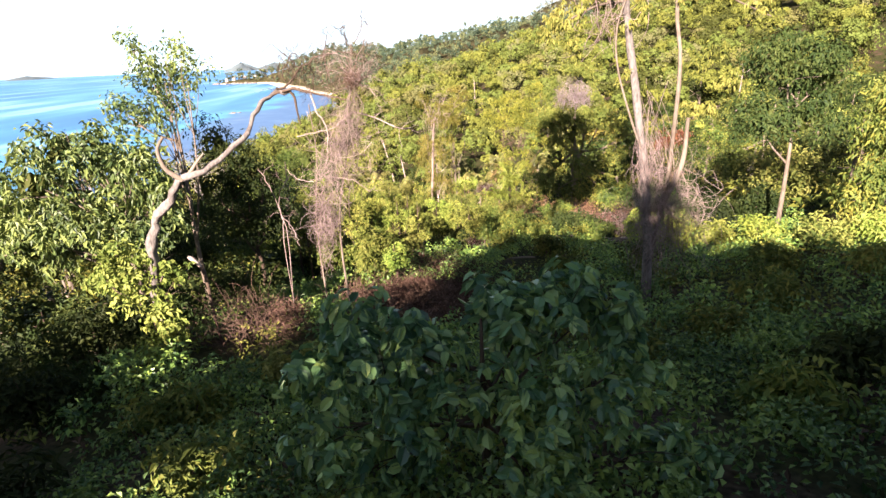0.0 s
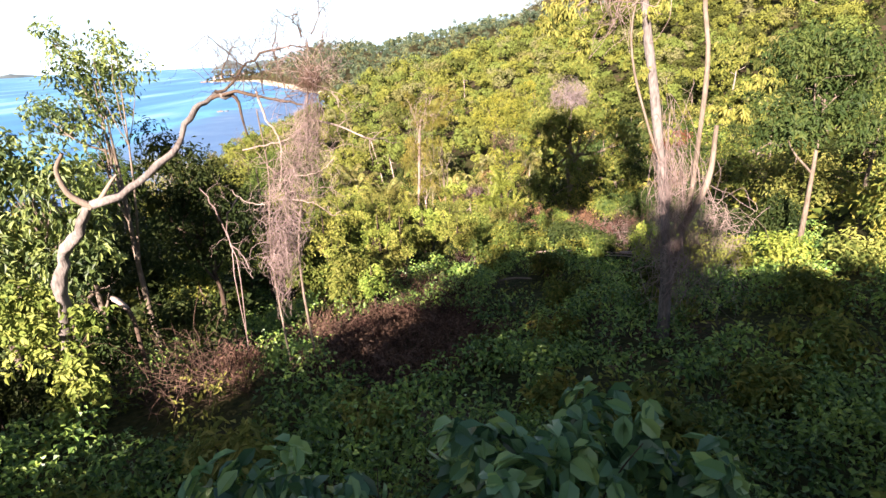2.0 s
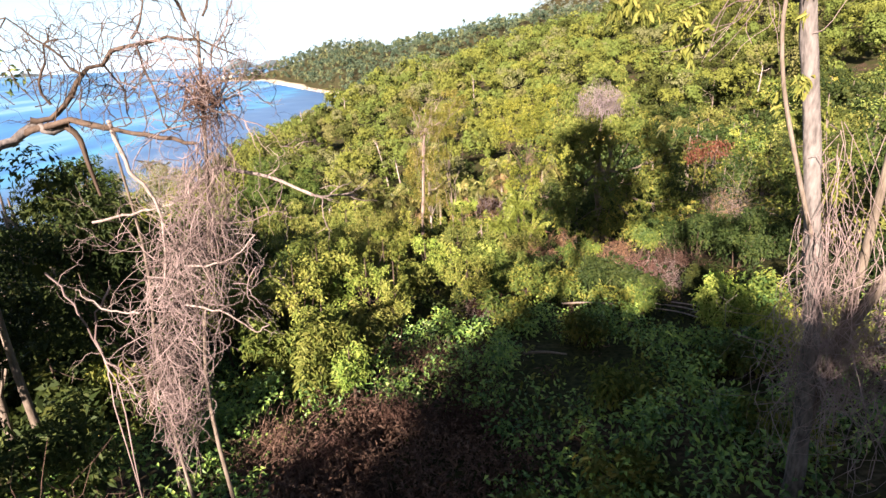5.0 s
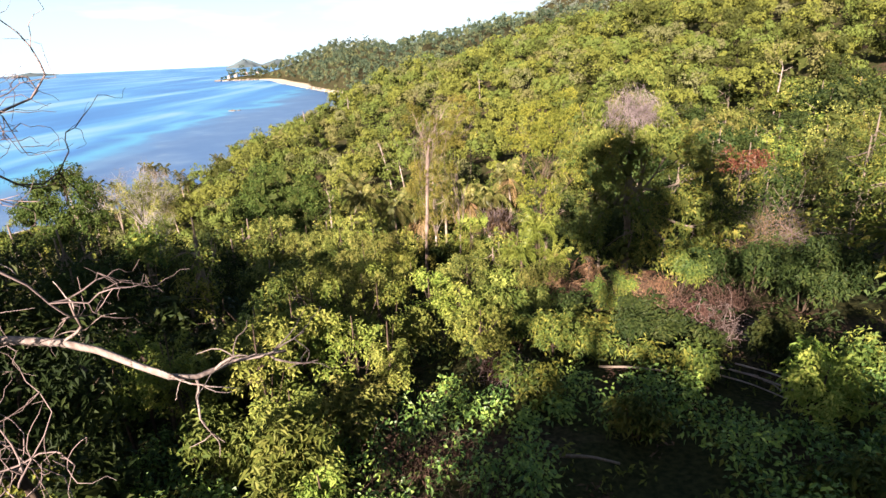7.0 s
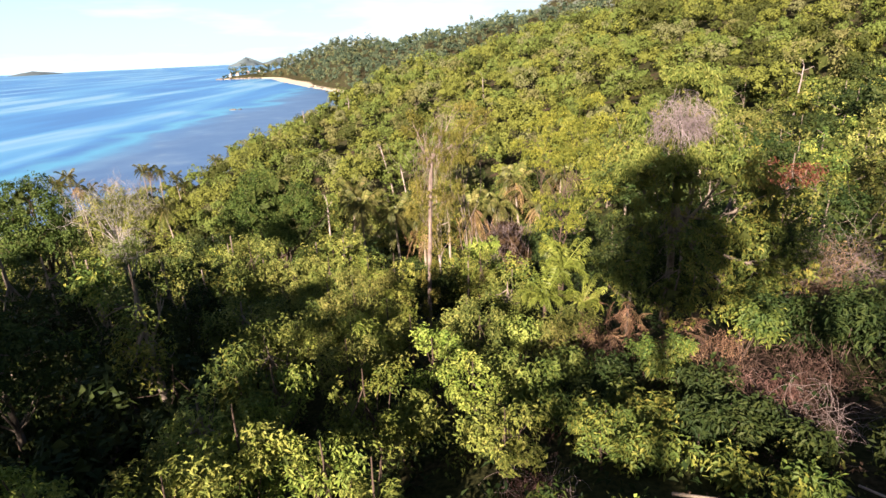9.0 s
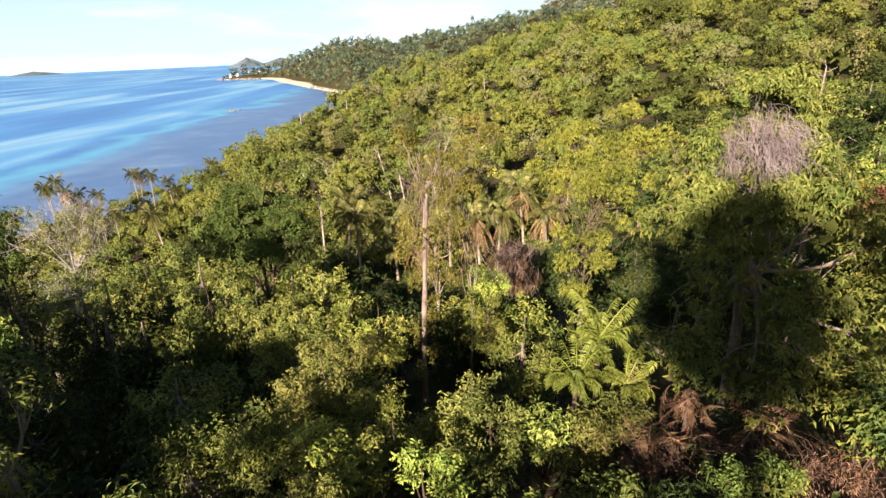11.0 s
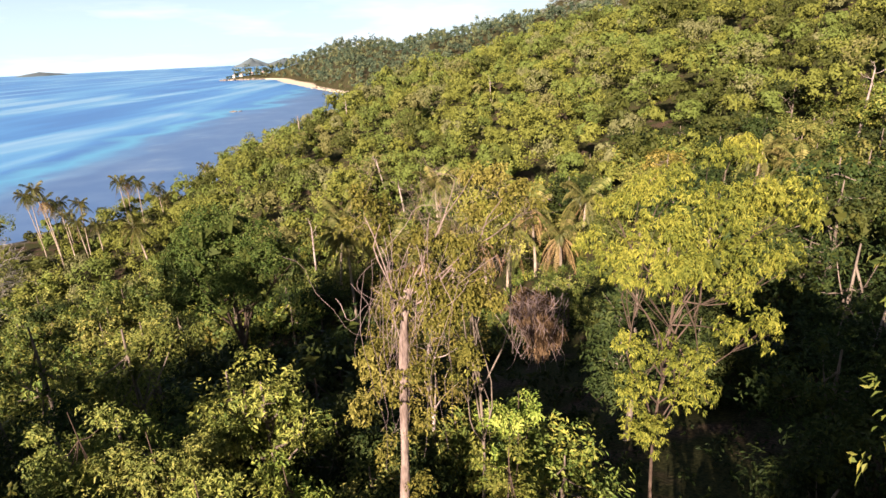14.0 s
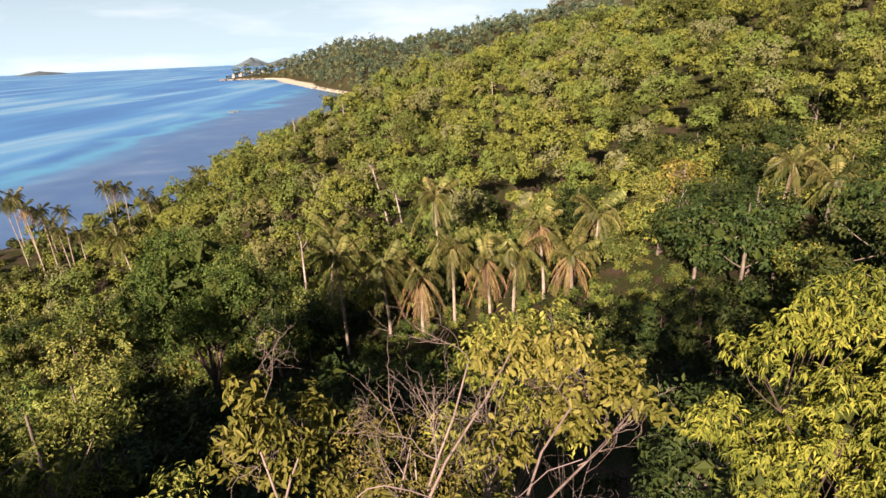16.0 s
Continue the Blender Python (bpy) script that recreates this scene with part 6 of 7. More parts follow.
def grey_tree(place, crown_z, radius, half, seed, label, limbs=14):
    """Half-dead tree: a dome of bare pale branches with a few leaves left."""
    rng = np.random.default_rng(seed)
    tree = thing("dead_tree", place, label, "dead tree", "grey dying trees")
    h = crown_z - place[2]
    fork = np.array((0, 0, h - half * 0.9))
    g = Geo()
    add_tube(g, walk_line(rng, (0, 0, -0.3), (0, 0, 1), h - half * 0.8 + 0.3, 8, 0.05), np.linspace(0.17, 0.1, 9), 7)
    part("trunk", g.mesh("trunk", BARK_GREY, True), tree)
    g, ends = Geo(), []
    for _ in range(limbs):
        d = unit(np.array([[rng.normal(), rng.normal(), rng.uniform(0.0, 1.5)]]))[0]
        e = np.array((0, 0, h)) + d * [radius, radius, half] * rng.uniform(0.7, 0.95)
        l = spline([fork, fork + (e - fork) * 0.5 + rng.normal(size=3) * 0.2 + [0, 0, 0.25], e], 9)
        add_tube(g, l, np.linspace(0.05, 0.016, 9), 5)
        for j in (4, 5, 6, 7, 8):
            add_branches(g, rng, l[j], d + rng.normal(size=3) * 0.7, radius * rng.uniform(0.28, 0.45), 0.022, 2, 4, 0.24, 3, 0.03)
            ends.append(l[j])
    part("branchwork", g.mesh("branchwork", BARK_ASH, True), tree)
    g = Geo()
    t, d = lobe_tips(rng, [(*q, 0.5, 0.45) for q in ends], limbs * 36, shell=(0.4, 1.3))
    add_rosettes(g, rng, t, d, 7, 0.16, 0.075, 0.5, scatter=0.12)
    part("foliage", g.mesh("foliage", LEAF_OLIVE), tree)


grey_tree(at(-27.0, 59.5), 28.6, 3.2, 2.7, 800, "large half-dead tree with bare ash-grey branches and few leaves", 24)
grey_tree(at(-21.6, 51.6), 27.6, 1.7, 1.5, 801, "half-dead tree with bare ash-grey branches and few leaves", 9)
dead_tree(at(-19.0, 44.0), 7.0, 802, "leafless pale dead tree with fine branches", BARK_GREY, 0.15, 3, 5)
p = at(20.5, 51.0)
broad_tree(p, 33.4 - p[2], 1.5, 811, LEAF_RED, "small tree with bright red dying leaves", BARK_BROWN, 0.06, count=6, tips=90, k=9, length=0.26, width=0.09, low=0.5, plain=True, scatter=0.15)
# bushy young trees in full sun on the near slope
for i, (x, y, top, r, m) in enumerate([
        (-4.2, 26.2, 34.6, 1.1, LEAF_FRESH), (-2.5, 25.7, 34.0, 0.9, LEAF_FRESH), (-1.5, 25.2, 34.0, 0.7, LEAF_YELLOW), (-2.2, 28.6, 33.7, 1.1, LEAF_FRESH), (1.0, 27.8, 32.9, 1.0, LEAF_YELLOW), (-4.3, 28.6, 33.9, 0.9, LEAF_FRESH),
        (-4.5, 24.2, 34.7, 0.8, LEAF_YELLOW), (-6.5, 24.0, 34.7, 0.9, LEAF_YELLOW), (6.6, 33.2, 31.1, 1.0, LEAF_GREEN), (-4.2, 38.2, 32.0, 1.8, LEAF_OLIVE), (0.8, 35.2, 31.5, 1.2, LEAF_OLIVE), (-3.4, 22.8, 33.6, 0.9, LEAF_YELLOW),
        (-2.2, 20.2, 33.5, 0.6, LEAF_FRESH), (1.8, 47.2, 31.0, 1.2, LEAF_FRESH), (1.3, 45.0, 30.6, 1.0, LEAF_FRESH), (-7.4, 49.2, 30.2, 1.8, LEAF_YELLOW), (-9.1, 46.2, 30.8, 1.8, LEAF_OLIVE), (-11.4, 46.4, 31.6, 1.6, LEAF_OLIVE),
        (-2.9, 42.0, 31.8, 1.1, LEAF_FRESH), (-6.4, 43.6, 31.2, 1.5, LEAF_YELLOW), (-4.6, 44.6, 30.6, 1.2, LEAF_FRESH),
        (0.4, 30.6, 32.4, 0.9, LEAF_FRESH), (-3.2, 31.6, 32.8, 1.1, LEAF_OLIVE), (-0.8, 32.8, 32.0, 1.0, LEAF_FRESH), (3.4, 28.4, 32.2, 0.8, LEAF_GREEN), (8.4, 23.2, 33.4, 0.8, LEAF_FRESH), (-3.4, 33.4, 32.4, 1.2, LEAF_FRESH), (-1.6, 34.6, 32.0, 1.1, LEAF_YELLOW), (-5.0, 34.6, 32.6, 1.2, LEAF_YELLOW), (-2.6, 36.4, 31.8, 1.2, LEAF_FRESH), (0.4, 37.6, 31.2, 1.0, LEAF_OLIVE), (-6.9, 24.4, 34.2, 0.9, LEAF_FRESH), (-8.0, 25.2, 33.8, 1.0, LEAF_FRESH), (-8.9, 25.4, 33.2, 0.7, LEAF_YELLOW)]):
    words = {"leaf_yellow_green": "bushy sunlit young tree with yellow-green leaves", "leaf_olive": "bushy young tree with olive-green leaves", "leaf_green": "bushy young tree with green leaves", "leaf_fresh_green": "bushy young tree with fresh green leaves"}[m.name]
    ll = 0.125 if y < 40 else 0.15
    broad_tree(at(x, y), top - ground_z(x, y), r, 1200 + i, m, words, BARK_BROWN, 0.05, count=12, lobe=0.75, tips=int(170 * r * r + 60), k=10, scatter=0.06, length=ll, width=ll * 0.44, low=0.2, droop=0.35, flat=0.9, plain=True, core=0.36, shell=(0.6, 1.12), group="young trees in the sun")
# withered climber hanging in the gully
p = at(4.8, 66.5)
o = np.array(p)
ob = thing("withered_climber", p, "mass of withered reddish climber hanging over trees", "dead vines")
g = Geo()
rng = np.random.default_rng(810)
zt = 24.6 - o[2]
add_vines(g, rng, 110, (0, -1.2, zt), (1.1, 0.6, 0.35), (0.3, -0.9, zt - 4.6), (0.9, 0.5, 0.9), 0.016, 0.5)
part("vine_tangle", g.mesh("vine_tangle", DRY_TWIG, True), ob)
g = Geo()
t, d = lobe_tips(rng, [(0.3, 0.0, zt - 0.6, 1.5, 0.8), (-0.4, 0.1, zt - 1.8, 1.5, 1.2), (0.6, 0.1, zt - 3.2, 1.3, 1.4), (0.2, -1.0, zt - 1.2, 1.1, 1.3), (0.4, -1.1, zt - 3.0, 0.9, 1.3)], 1000)
add_rosettes(g, rng, t, d, 8, 0.24, 0.11, 1.2, scatter=0.12)
part("dry_foliage", g.mesh("dry_foliage", LEAF_RUST), ob)

# round dark green tree in the valley
p = at(-22.0, 82.0)
broad_tree(p, 15, 6, 820, LEAF_DEEP, "large round dense green tree in the valley", BARK_BROWN, 0.35,
           rel(p, [(-22.0, 82.0, 24.4, 4.0, 3.0), (-25.4, 81.6, 23.0, 3.0, 2.6), (-18.4, 81.8, 23.2, 3.0, 2.6), (-22.0, 79.8, 22.6, 3.2, 2.6), (-27.0, 82.4, 21.2, 2.4, 2.2), (-16.8, 82.0, 21.4, 2.4, 2.2), (-20.4, 80.0, 20.8, 2.4, 1.8), (-24.6, 80.2, 20.6, 2.4, 1.8), (-22.0, 79.2, 19.6, 3.0, 1.6), (-25.6, 79.8, 19.4, 2.4, 1.6), (-18.6, 79.8, 19.6, 2.4, 1.6)]), tips=1700, k=12, length=0.28, width=0.15, droop=0.3, scatter=0.2, core=0.62)

# dense dark tree above the shore palms
p = at(-34.0, 60.5)
broad_tree(p, 32.2 - p[2], 4, 821, LEAF_DEEP, "tall dense dark green tree above the shore", BARK_BROWN, 0.28,
           rel(p, [(-34.0, 60.5, 30.4, 2.0, 1.7), (-36.6, 60.8, 29.4, 1.9, 1.6), (-31.8, 60.4, 29.2, 1.8, 1.5), (-35.2, 59.4, 28.2, 2.0, 1.5), (-32.6, 59.2, 27.6, 1.9, 1.4), (-37.8, 60.2, 27.4, 1.8, 1.5), (-34.4, 58.8, 26.2, 2.0, 1.4), (-31.2, 59.6, 26.8, 1.4, 1.2)]), tips=1000, k=11, length=0.26, width=0.13, droop=0.4, scatter=0.16, core=0.5)

# ---- coconut palms ----
for i, (x, y, z, dry) in enumerate([(-14.4, 100, 17.5, 0), (-9.6, 102, 15.5, 0), (-5.0, 103, 13.8, 1), (-1.0, 104, 17.0, 0), (3.1, 104, 15.4, 1), (9.9, 106, 18.9, 1), (6.9, 104, 16.0, 0), (-3.2, 112, 21.4, 0), (18.2, 110, 18.8, 0), (13.5, 104, 15.4, 1),
                                    (43.7, 104, 23.7, 0), (40.9, 108, 25.0, 0), (-17.0, 110, 17.0, 0), (-72.4, 150, 5.5, 0)]):
    palm(x, y, z, 900 + i, bool(dry), 1.1, label="coconut palm with withered brown fronds" if dry else "coconut palm with slender grey trunk and arching fronds")
for i, (x, y, z) in enumerate([(-105.5, 166, 11.5), (-101.7, 163, 9.3), (-100.3, 166, 7.7), (-96.3, 168, 6.9), (-92.7, 160, 4.4), (-88.0, 160, 3.5), (-92.5, 180, 9.8), (-92.7, 184, 8.8), (-88.6, 182, 8.8), (-91.4, 196, 4.2), (-88.3, 194, 1.4), (-93.7, 235, 2.7), (-92.7, 250, 3.7), (-87.3, 258, 1.3), (-112, 170, 9.0), (-110, 176, 4.4), (-104, 172, 3.0), (-120, 182, 6.0)]):
    palm(x, y, z, 930 + i, i % 6 == 1, 0.78)

# ---- woods of the valley: single trees ----
rng = np.random.default_rng(21)
GROUP = "trees of the valley woods"
spots = []
for step_y in np.arange(63, 137, 6.6):
    for step_x in np.arange(-0.80 * step_y - 4, min(0.86 * step_y, 82), 6.6):
        x, y = step_x + rng.uniform(-2.2, 2.2), step_y + rng.uniform(-2.2, 2.2)
        z = ground_z(x, y)
        if z < SEA + 0.8 or (-18 < x < 20 and 80 < y < 108) or math.hypot(x + 22, y - 82) < 8 or math.hypot(x - 4.8, y - 66) < 4 or (36 < x < 46 and 92 < y < 107) or (-38 < x < 2 and y < 76) or (-32 < x < 2 and y < 80) or (4 < x < 15 and y < 76) or (10 < x < 25 and 58 < y < 86):
            continue
        spots.append((x, y))
SPECIES = [(LEAF_OLIVE, 7.5, 3.9, "leafy olive-green tree in the dense valley woods"), (LEAF_GREEN, 7.5, 3.8, "leafy green tree in the dense valley woods"),
           (LEAF_YELLOW, 7.0, 3.6, "sunlit yellow-green tree in the dense valley woods"), (LEAF_DARK, 8.5, 4.3, "dark green tree in the dense valley woods"),
           (LEAF_PALE, 7.0, 3.6, "pale olive tree with thin foliage in the valley woods"), (LEAF_OLIVE, 6.0, 3.9, "low spreading olive-green tree in the valley woods"),
           (LEAF_GREEN, 9.0, 3.5, "tall green tree in the dense valley woods")]
near_kinds, far_kinds = {}, {}
for i, (x, y) in enumerate(spots):
    # dark species are raised beyond x = 18 to imitate shadowed woods
    s = int(rng.choice(7, p=[0.14, 0.17, 0.02, 0.53, 0.01, 0.06, 0.07] if x > 18 and y < 98 else [0.2, 0.25, 0.04, 0.3, 0.02, 0.1, 0.09] if x > 18 else [0.24, 0.23, 0.12, 0.12, 0.05, 0.14, 0.1]))
    place = (x, y, ground_z(x, y))
    near = y < 80 and abs(x) < 46
    store = near_kinds if near else far_kinds
    if s not in store:
        mat, h, rad, label = SPECIES[s]
        store[s] = broad_tree(place, h, rad, 100 + s, mat, label, count=15, lobe=0.8, tips=640 if near else 430, k=6, length=0.27 if near else 0.38, width=0.14 if near else 0.24, low=0.12, droop=0.3, flat=0.9, group=GROUP, plain=True, core=0.5, scatter=0.16 if near else 0.2, slim=True)
    else:
        k = rng.uniform(0.75, 1.25)
        m = Matrix.Translation(place) @ Matrix.Rotation(rng.uniform(0, 6.28), 4, "Z") @ Matrix.Diagonal((k, k, k * rng.uniform(0.85, 1.15), 1))
        copy_thing(store[s], m)

# low growth filling the gully, most leaves darkened to carry the shade
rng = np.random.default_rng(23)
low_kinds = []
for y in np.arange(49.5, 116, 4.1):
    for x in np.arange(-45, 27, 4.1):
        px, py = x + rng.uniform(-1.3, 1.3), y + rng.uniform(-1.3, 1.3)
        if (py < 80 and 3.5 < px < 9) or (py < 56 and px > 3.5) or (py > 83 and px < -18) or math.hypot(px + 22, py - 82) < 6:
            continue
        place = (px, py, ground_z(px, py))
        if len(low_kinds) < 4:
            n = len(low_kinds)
            low_kinds.append(broad_tree(place, 2.6, 2.0, 1300 + n, LEAF_DARK if n < 3 else LEAF_GREEN, "low gully bush, shade put into its dark leaves" if n < 3 else "low green bush in the gully", BARK_BROWN, 0.05, count=9, tips=120, k=6, length=0.32, width=0.17, low=0.0, droop=0.25, flat=0.7, plain=True, core=0.5, scatter=0.15, slim=True, lobe=0.85, name="bush", category="bush", group="bushes of the gully"))
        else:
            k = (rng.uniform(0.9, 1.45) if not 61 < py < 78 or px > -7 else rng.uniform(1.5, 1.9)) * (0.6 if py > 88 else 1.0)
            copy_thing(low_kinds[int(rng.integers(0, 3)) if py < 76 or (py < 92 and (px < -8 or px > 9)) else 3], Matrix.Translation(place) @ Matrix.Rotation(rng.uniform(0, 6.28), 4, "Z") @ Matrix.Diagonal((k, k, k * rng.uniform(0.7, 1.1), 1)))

# more dark-leaved bushes, coloured for the shade on the left slope
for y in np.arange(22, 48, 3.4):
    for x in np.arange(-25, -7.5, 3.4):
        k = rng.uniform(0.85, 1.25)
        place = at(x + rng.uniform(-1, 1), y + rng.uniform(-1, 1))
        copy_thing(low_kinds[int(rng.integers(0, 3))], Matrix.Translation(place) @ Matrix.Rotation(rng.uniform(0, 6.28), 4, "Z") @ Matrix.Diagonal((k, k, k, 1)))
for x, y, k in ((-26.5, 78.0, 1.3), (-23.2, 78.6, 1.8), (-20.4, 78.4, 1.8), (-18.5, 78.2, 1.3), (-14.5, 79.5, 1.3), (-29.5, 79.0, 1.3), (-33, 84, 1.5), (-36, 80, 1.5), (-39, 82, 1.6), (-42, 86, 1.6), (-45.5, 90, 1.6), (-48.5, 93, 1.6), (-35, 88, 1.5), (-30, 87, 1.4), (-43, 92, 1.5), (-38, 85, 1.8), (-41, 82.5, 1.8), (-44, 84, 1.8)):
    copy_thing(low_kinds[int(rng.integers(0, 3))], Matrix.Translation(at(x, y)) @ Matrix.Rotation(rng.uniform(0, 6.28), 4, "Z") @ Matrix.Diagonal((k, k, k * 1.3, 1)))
for y in np.arange(68, 100, 4.6):
    for x in np.arange(-64, -36, 4.6):
        k = rng.uniform(1.2, 1.9)
        copy_thing(low_kinds[3 if rng.uniform() < 0.4 else 1], Matrix.Translation(at(x + rng.uniform(-1.6, 1.6), y + rng.uniform(-1.6, 1.6))) @ Matrix.Rotation(rng.uniform(0, 6.28), 4, "Z") @ Matrix.Diagonal((k, k, k, 1)))

# ---- unseen trees behind the start, whose shade lies over the clearing ----
for i, (x, y, top, r) in enumerate([(-7.6, -8.0, 48.3, 1.9), (-5.2, -8.5, 49.0, 1.8), (-2.8, -8.0, 48.8, 1.8), (-0.4, -8.5, 47.5, 1.9), (2.2, -8.0, 46.4, 2.0), (4.8, -8.5, 45.1, 2.0), (7.6, -8.0, 43.5, 2.0), (10.4, -8.5, 42.9, 2.0), (13.4, -8.0, 42.6, 2.0),
                                    (-10.6, -7.5, 44.9, 1.6), (-13.4, -8.0, 43.8, 1.6), (-16.2, -8.5, 44.4, 1.6), (-19.0, -8.0, 44.9, 2.0), (-22.2, -8.5, 43.7, 2.0)]):
    broad_tree(at(x, y), top - ground_z(x, y), r, 950 + i, LEAF_DARK, "dark leafy tree on the hilltop", BARK_BROWN, 0.2, count=14, tips=int(104 * r * r), k=5, length=0.72, width=0.38, low=0.25 if x == -7.6 else 0.05, flat=1.6, group="trees on the hilltop")
# tall unseen trees added on the left to darken the gully
for i, x in enumerate((-46.0, -41.2, -36.4, -31.6, -27.2)):
    p = at(x, 20.0 + (i % 2))
    y = p[1]
    c = (42.0, 41.4, 40.6, 40.0, 41.2)[i]
    broad_tree(p, c + 1.5 - p[2], 3, 990 + i, LEAF_DARK, "unseen high-crowned tree added to shade the left slope", BARK_BROWN, 0.26,
               rel(p, [(x, y, c, 2.2, 1.5), (x - 1.8, y + 0.3, c - 0.5, 1.7, 1.4), (x + 1.8, y - 0.2, c - 0.5, 1.7, 1.4), (x, y, c - 1.5, 2.2, 1.3), (x, y, c - 3.2, 2.1, 1.4)]), tips=280, k=5, length=0.8, width=0.42, shell=(0.2, 1.05), core=0.7, group="trees on the hilltop")
# unseen high crowns, added to block sun from the near left slope
for i, (x, y) in enumerate([(-19.4, 8.0), (-22.0, 7.4), (-25.4, 8.2), (-28.8, 7.6)]):
    p = at(x, y)
    broad_tree(p, 44.8 - p[2], 2, 980 + i, LEAF_DARK, "unseen high-crowned tree added to shade the left slope", BARK_BROWN, 0.2,
               rel(p, [(x, y, 43.8, 1.6, 1.2), (x - 1.2, y + 0.3, 43.3, 1.3, 1.0), (x + 1.2, y - 0.2, 43.3, 1.3, 1.0), (x, y, 44.6, 1.0, 0.7)]), tips=150, k=5, length=0.8, width=0.42, shell=(0.2, 1.05), core=0.7, group="trees on the hilltop")
# small unseen crown, added to throw shade on the dead weeds
p = at(-9.6, -7.5)
broad_tree(p, 46.0 - p[2], 1.1, 1010, LEAF_DARK, "unseen high-crowned tree added to shade the clearing", BARK_BROWN, 0.18, count=8, tips=110, k=5, length=0.6, width=0.32, low=0.78, flat=0.8, group="trees on the hilltop", core=0.5)
p = at(-8.1, -7.0)
broad_tree(p, 17.4, 2.5, 970, LEAF_DARK, "tall dark tree with a round crown on the hilltop", BARK_BROWN, 0.24,
           rel(p, [(-8.1, -7.0, 53.6, 2.2, 2.42), (-7.2, -7.2, 52.5, 1.5, 1.49), (-9.2, -6.8, 52.7, 1.5, 1.49), (-7.9, -7.0, 55.1, 1.4, 1.12), (-8.4, -7.1, 51.9, 1.4, 0.93), (-7.8, -7.0, 50.9, 1.8, 1.02)]), tips=900, k=5, length=0.6, width=0.3, shell=(0.3, 1.05), core=0.75, group="trees on the hilltop")


# ---- low growth ----
def cover(name, label, seed, n, xr, yr, tall, k, length, width, mat, keep=None, clump=0.35):
    rng = np.random.default_rng(seed)
    x, y = rng.uniform(*xr, n), rng.uniform(*yr, n)
    if keep:
        ok = keep(x, y, rng)
        x, y = x[ok], y[ok]
    z = land(x, y)
    n = len(x)
    h = tall * rng.uniform(0.25, 1.0, n) * (0.55 + 0.45 * np.sin(x * 1.1 + seed) * np.cos(y * 0.9))
    c = np.stack([x, y, z + np.maximum(h, 0.08)], 1)
    p = np.repeat(c, k, 0)
    d = sphere_dirs(rng, n * k, 0.6)
    p = p + d * clump * rng.uniform(0.3, 1.0, (n * k, 1)) * [1, 1, 0.8]
    p[:, 2] = np.maximum(p[:, 2], land(p[:, 0], p[:, 1]) + 0.02)
    g = Geo()
    way = unit(d * 0.6 + rng.normal(size=d.shape) * 0.7 + [0, 0, -0.2])
    add_leaves(g, p, way, unit(d * 0.5 + [0, 0, 1] + rng.normal(size=d.shape) * 0.5), length * rng.uniform(0.6, 1.3, n * k), width * rng.uniform(0.7, 1.2, n * k), 0.2)
    return tagged(new(name, g.mesh(name, mat)), label, "undergrowth", kind="stuff")


def patch(x, y, rng):
    return np.sin(x * 0.7 + 2) * np.cos(y * 0.55 + x * 0.2) > -0.35


cover("undergrowth", "low green weeds and seedlings covering the shaded clearing", 31, 1900, (-9, 16), (9, 26), 1.0, 32, 0.15, 0.085, LEAF_WEED, lambda x, y, r: patch(x, y, r) & (((x + 1.1) / 3.1) ** 2 + ((y - 17.4) / 3.7) ** 2 > 0.6), 0.42)
cover("weeds", "small-leaved green weeds in the shade near the start", 36, 1150, (-6.5, 8.5), (1.5, 11), 0.7, 32, 0.115, 0.065, LEAF_WEED, None, 0.36)
cover("creepers", "yellow-green creepers over the brush", 32, 900, (-9, 15), (3, 30), 0.7, 13, 0.17, 0.08, LEAF_YELLOW, lambda x, y, r: (np.sin(x * 0.7 + 2) * np.cos(y * 0.55 + x * 0.2) < 0.1) & ((x < -4.4) | (x > 2) | (y < 12.5) | (y > 21)))
# the next two covers have shade put into their leaf colour
cover("dark_undergrowth", "undergrowth on the slope, shade put into dark leaves", 33, 2400, (-24, 24), (10, 62), 1.2, 12, 0.26, 0.12, LEAF_DARK, lambda x, y, r: (y > 26) | (x < -9) | (x > 17))
cover("valley_undergrowth", "dense valley undergrowth, shade put into dark leaves", 34, 2600, (-60, 50), (56, 116), 1.1, 12, 0.5, 0.22, LEAF_DARK)
cover("thicket", "dense green thicket covering the hilltop and slopes", 38, 4200, (-44, 44), (-24, 62), 1.9, 8, 0.7, 0.34, LEAF_GREEN, lambda x, y, r: (np.abs(x) > 16) | (y < -4), 0.8)
cover("dead_weeds", "dark reddish-brown dead weeds in the shade", 37, 2300, (-4.8, 2.6), (12.8, 21.5), 0.75, 12, 0.16, 0.05, LEAF_DRY, lambda x, y, r: ((x + 1.1) / 3.1) ** 2 + ((y - 17.4) / 3.7) ** 2 + r.normal(size=len(x)) * 0.3 < 0.85)
cover("dead_brush", "reddish-brown dead leaves and withered weeds on the slope", 39, 700, (1.5, 13), (26.5, 37), 0.4, 12, 0.13, 0.04, LEAF_DRY, lambda x, y, r: np.sin(x * 1.3 + 1) * np.cos(y * 1.1 + x * 0.5) > 0.5)
cover("dead_leaves", "fallen brown leaves and dead weeds", 35, 900, (-8, 14), (3, 40), 0.3, 12, 0.17, 0.07, LEAF_DRY, lambda x, y, r: np.sin(x * 0.9) * np.cos(y * 0.6 + 1) > 0.1)


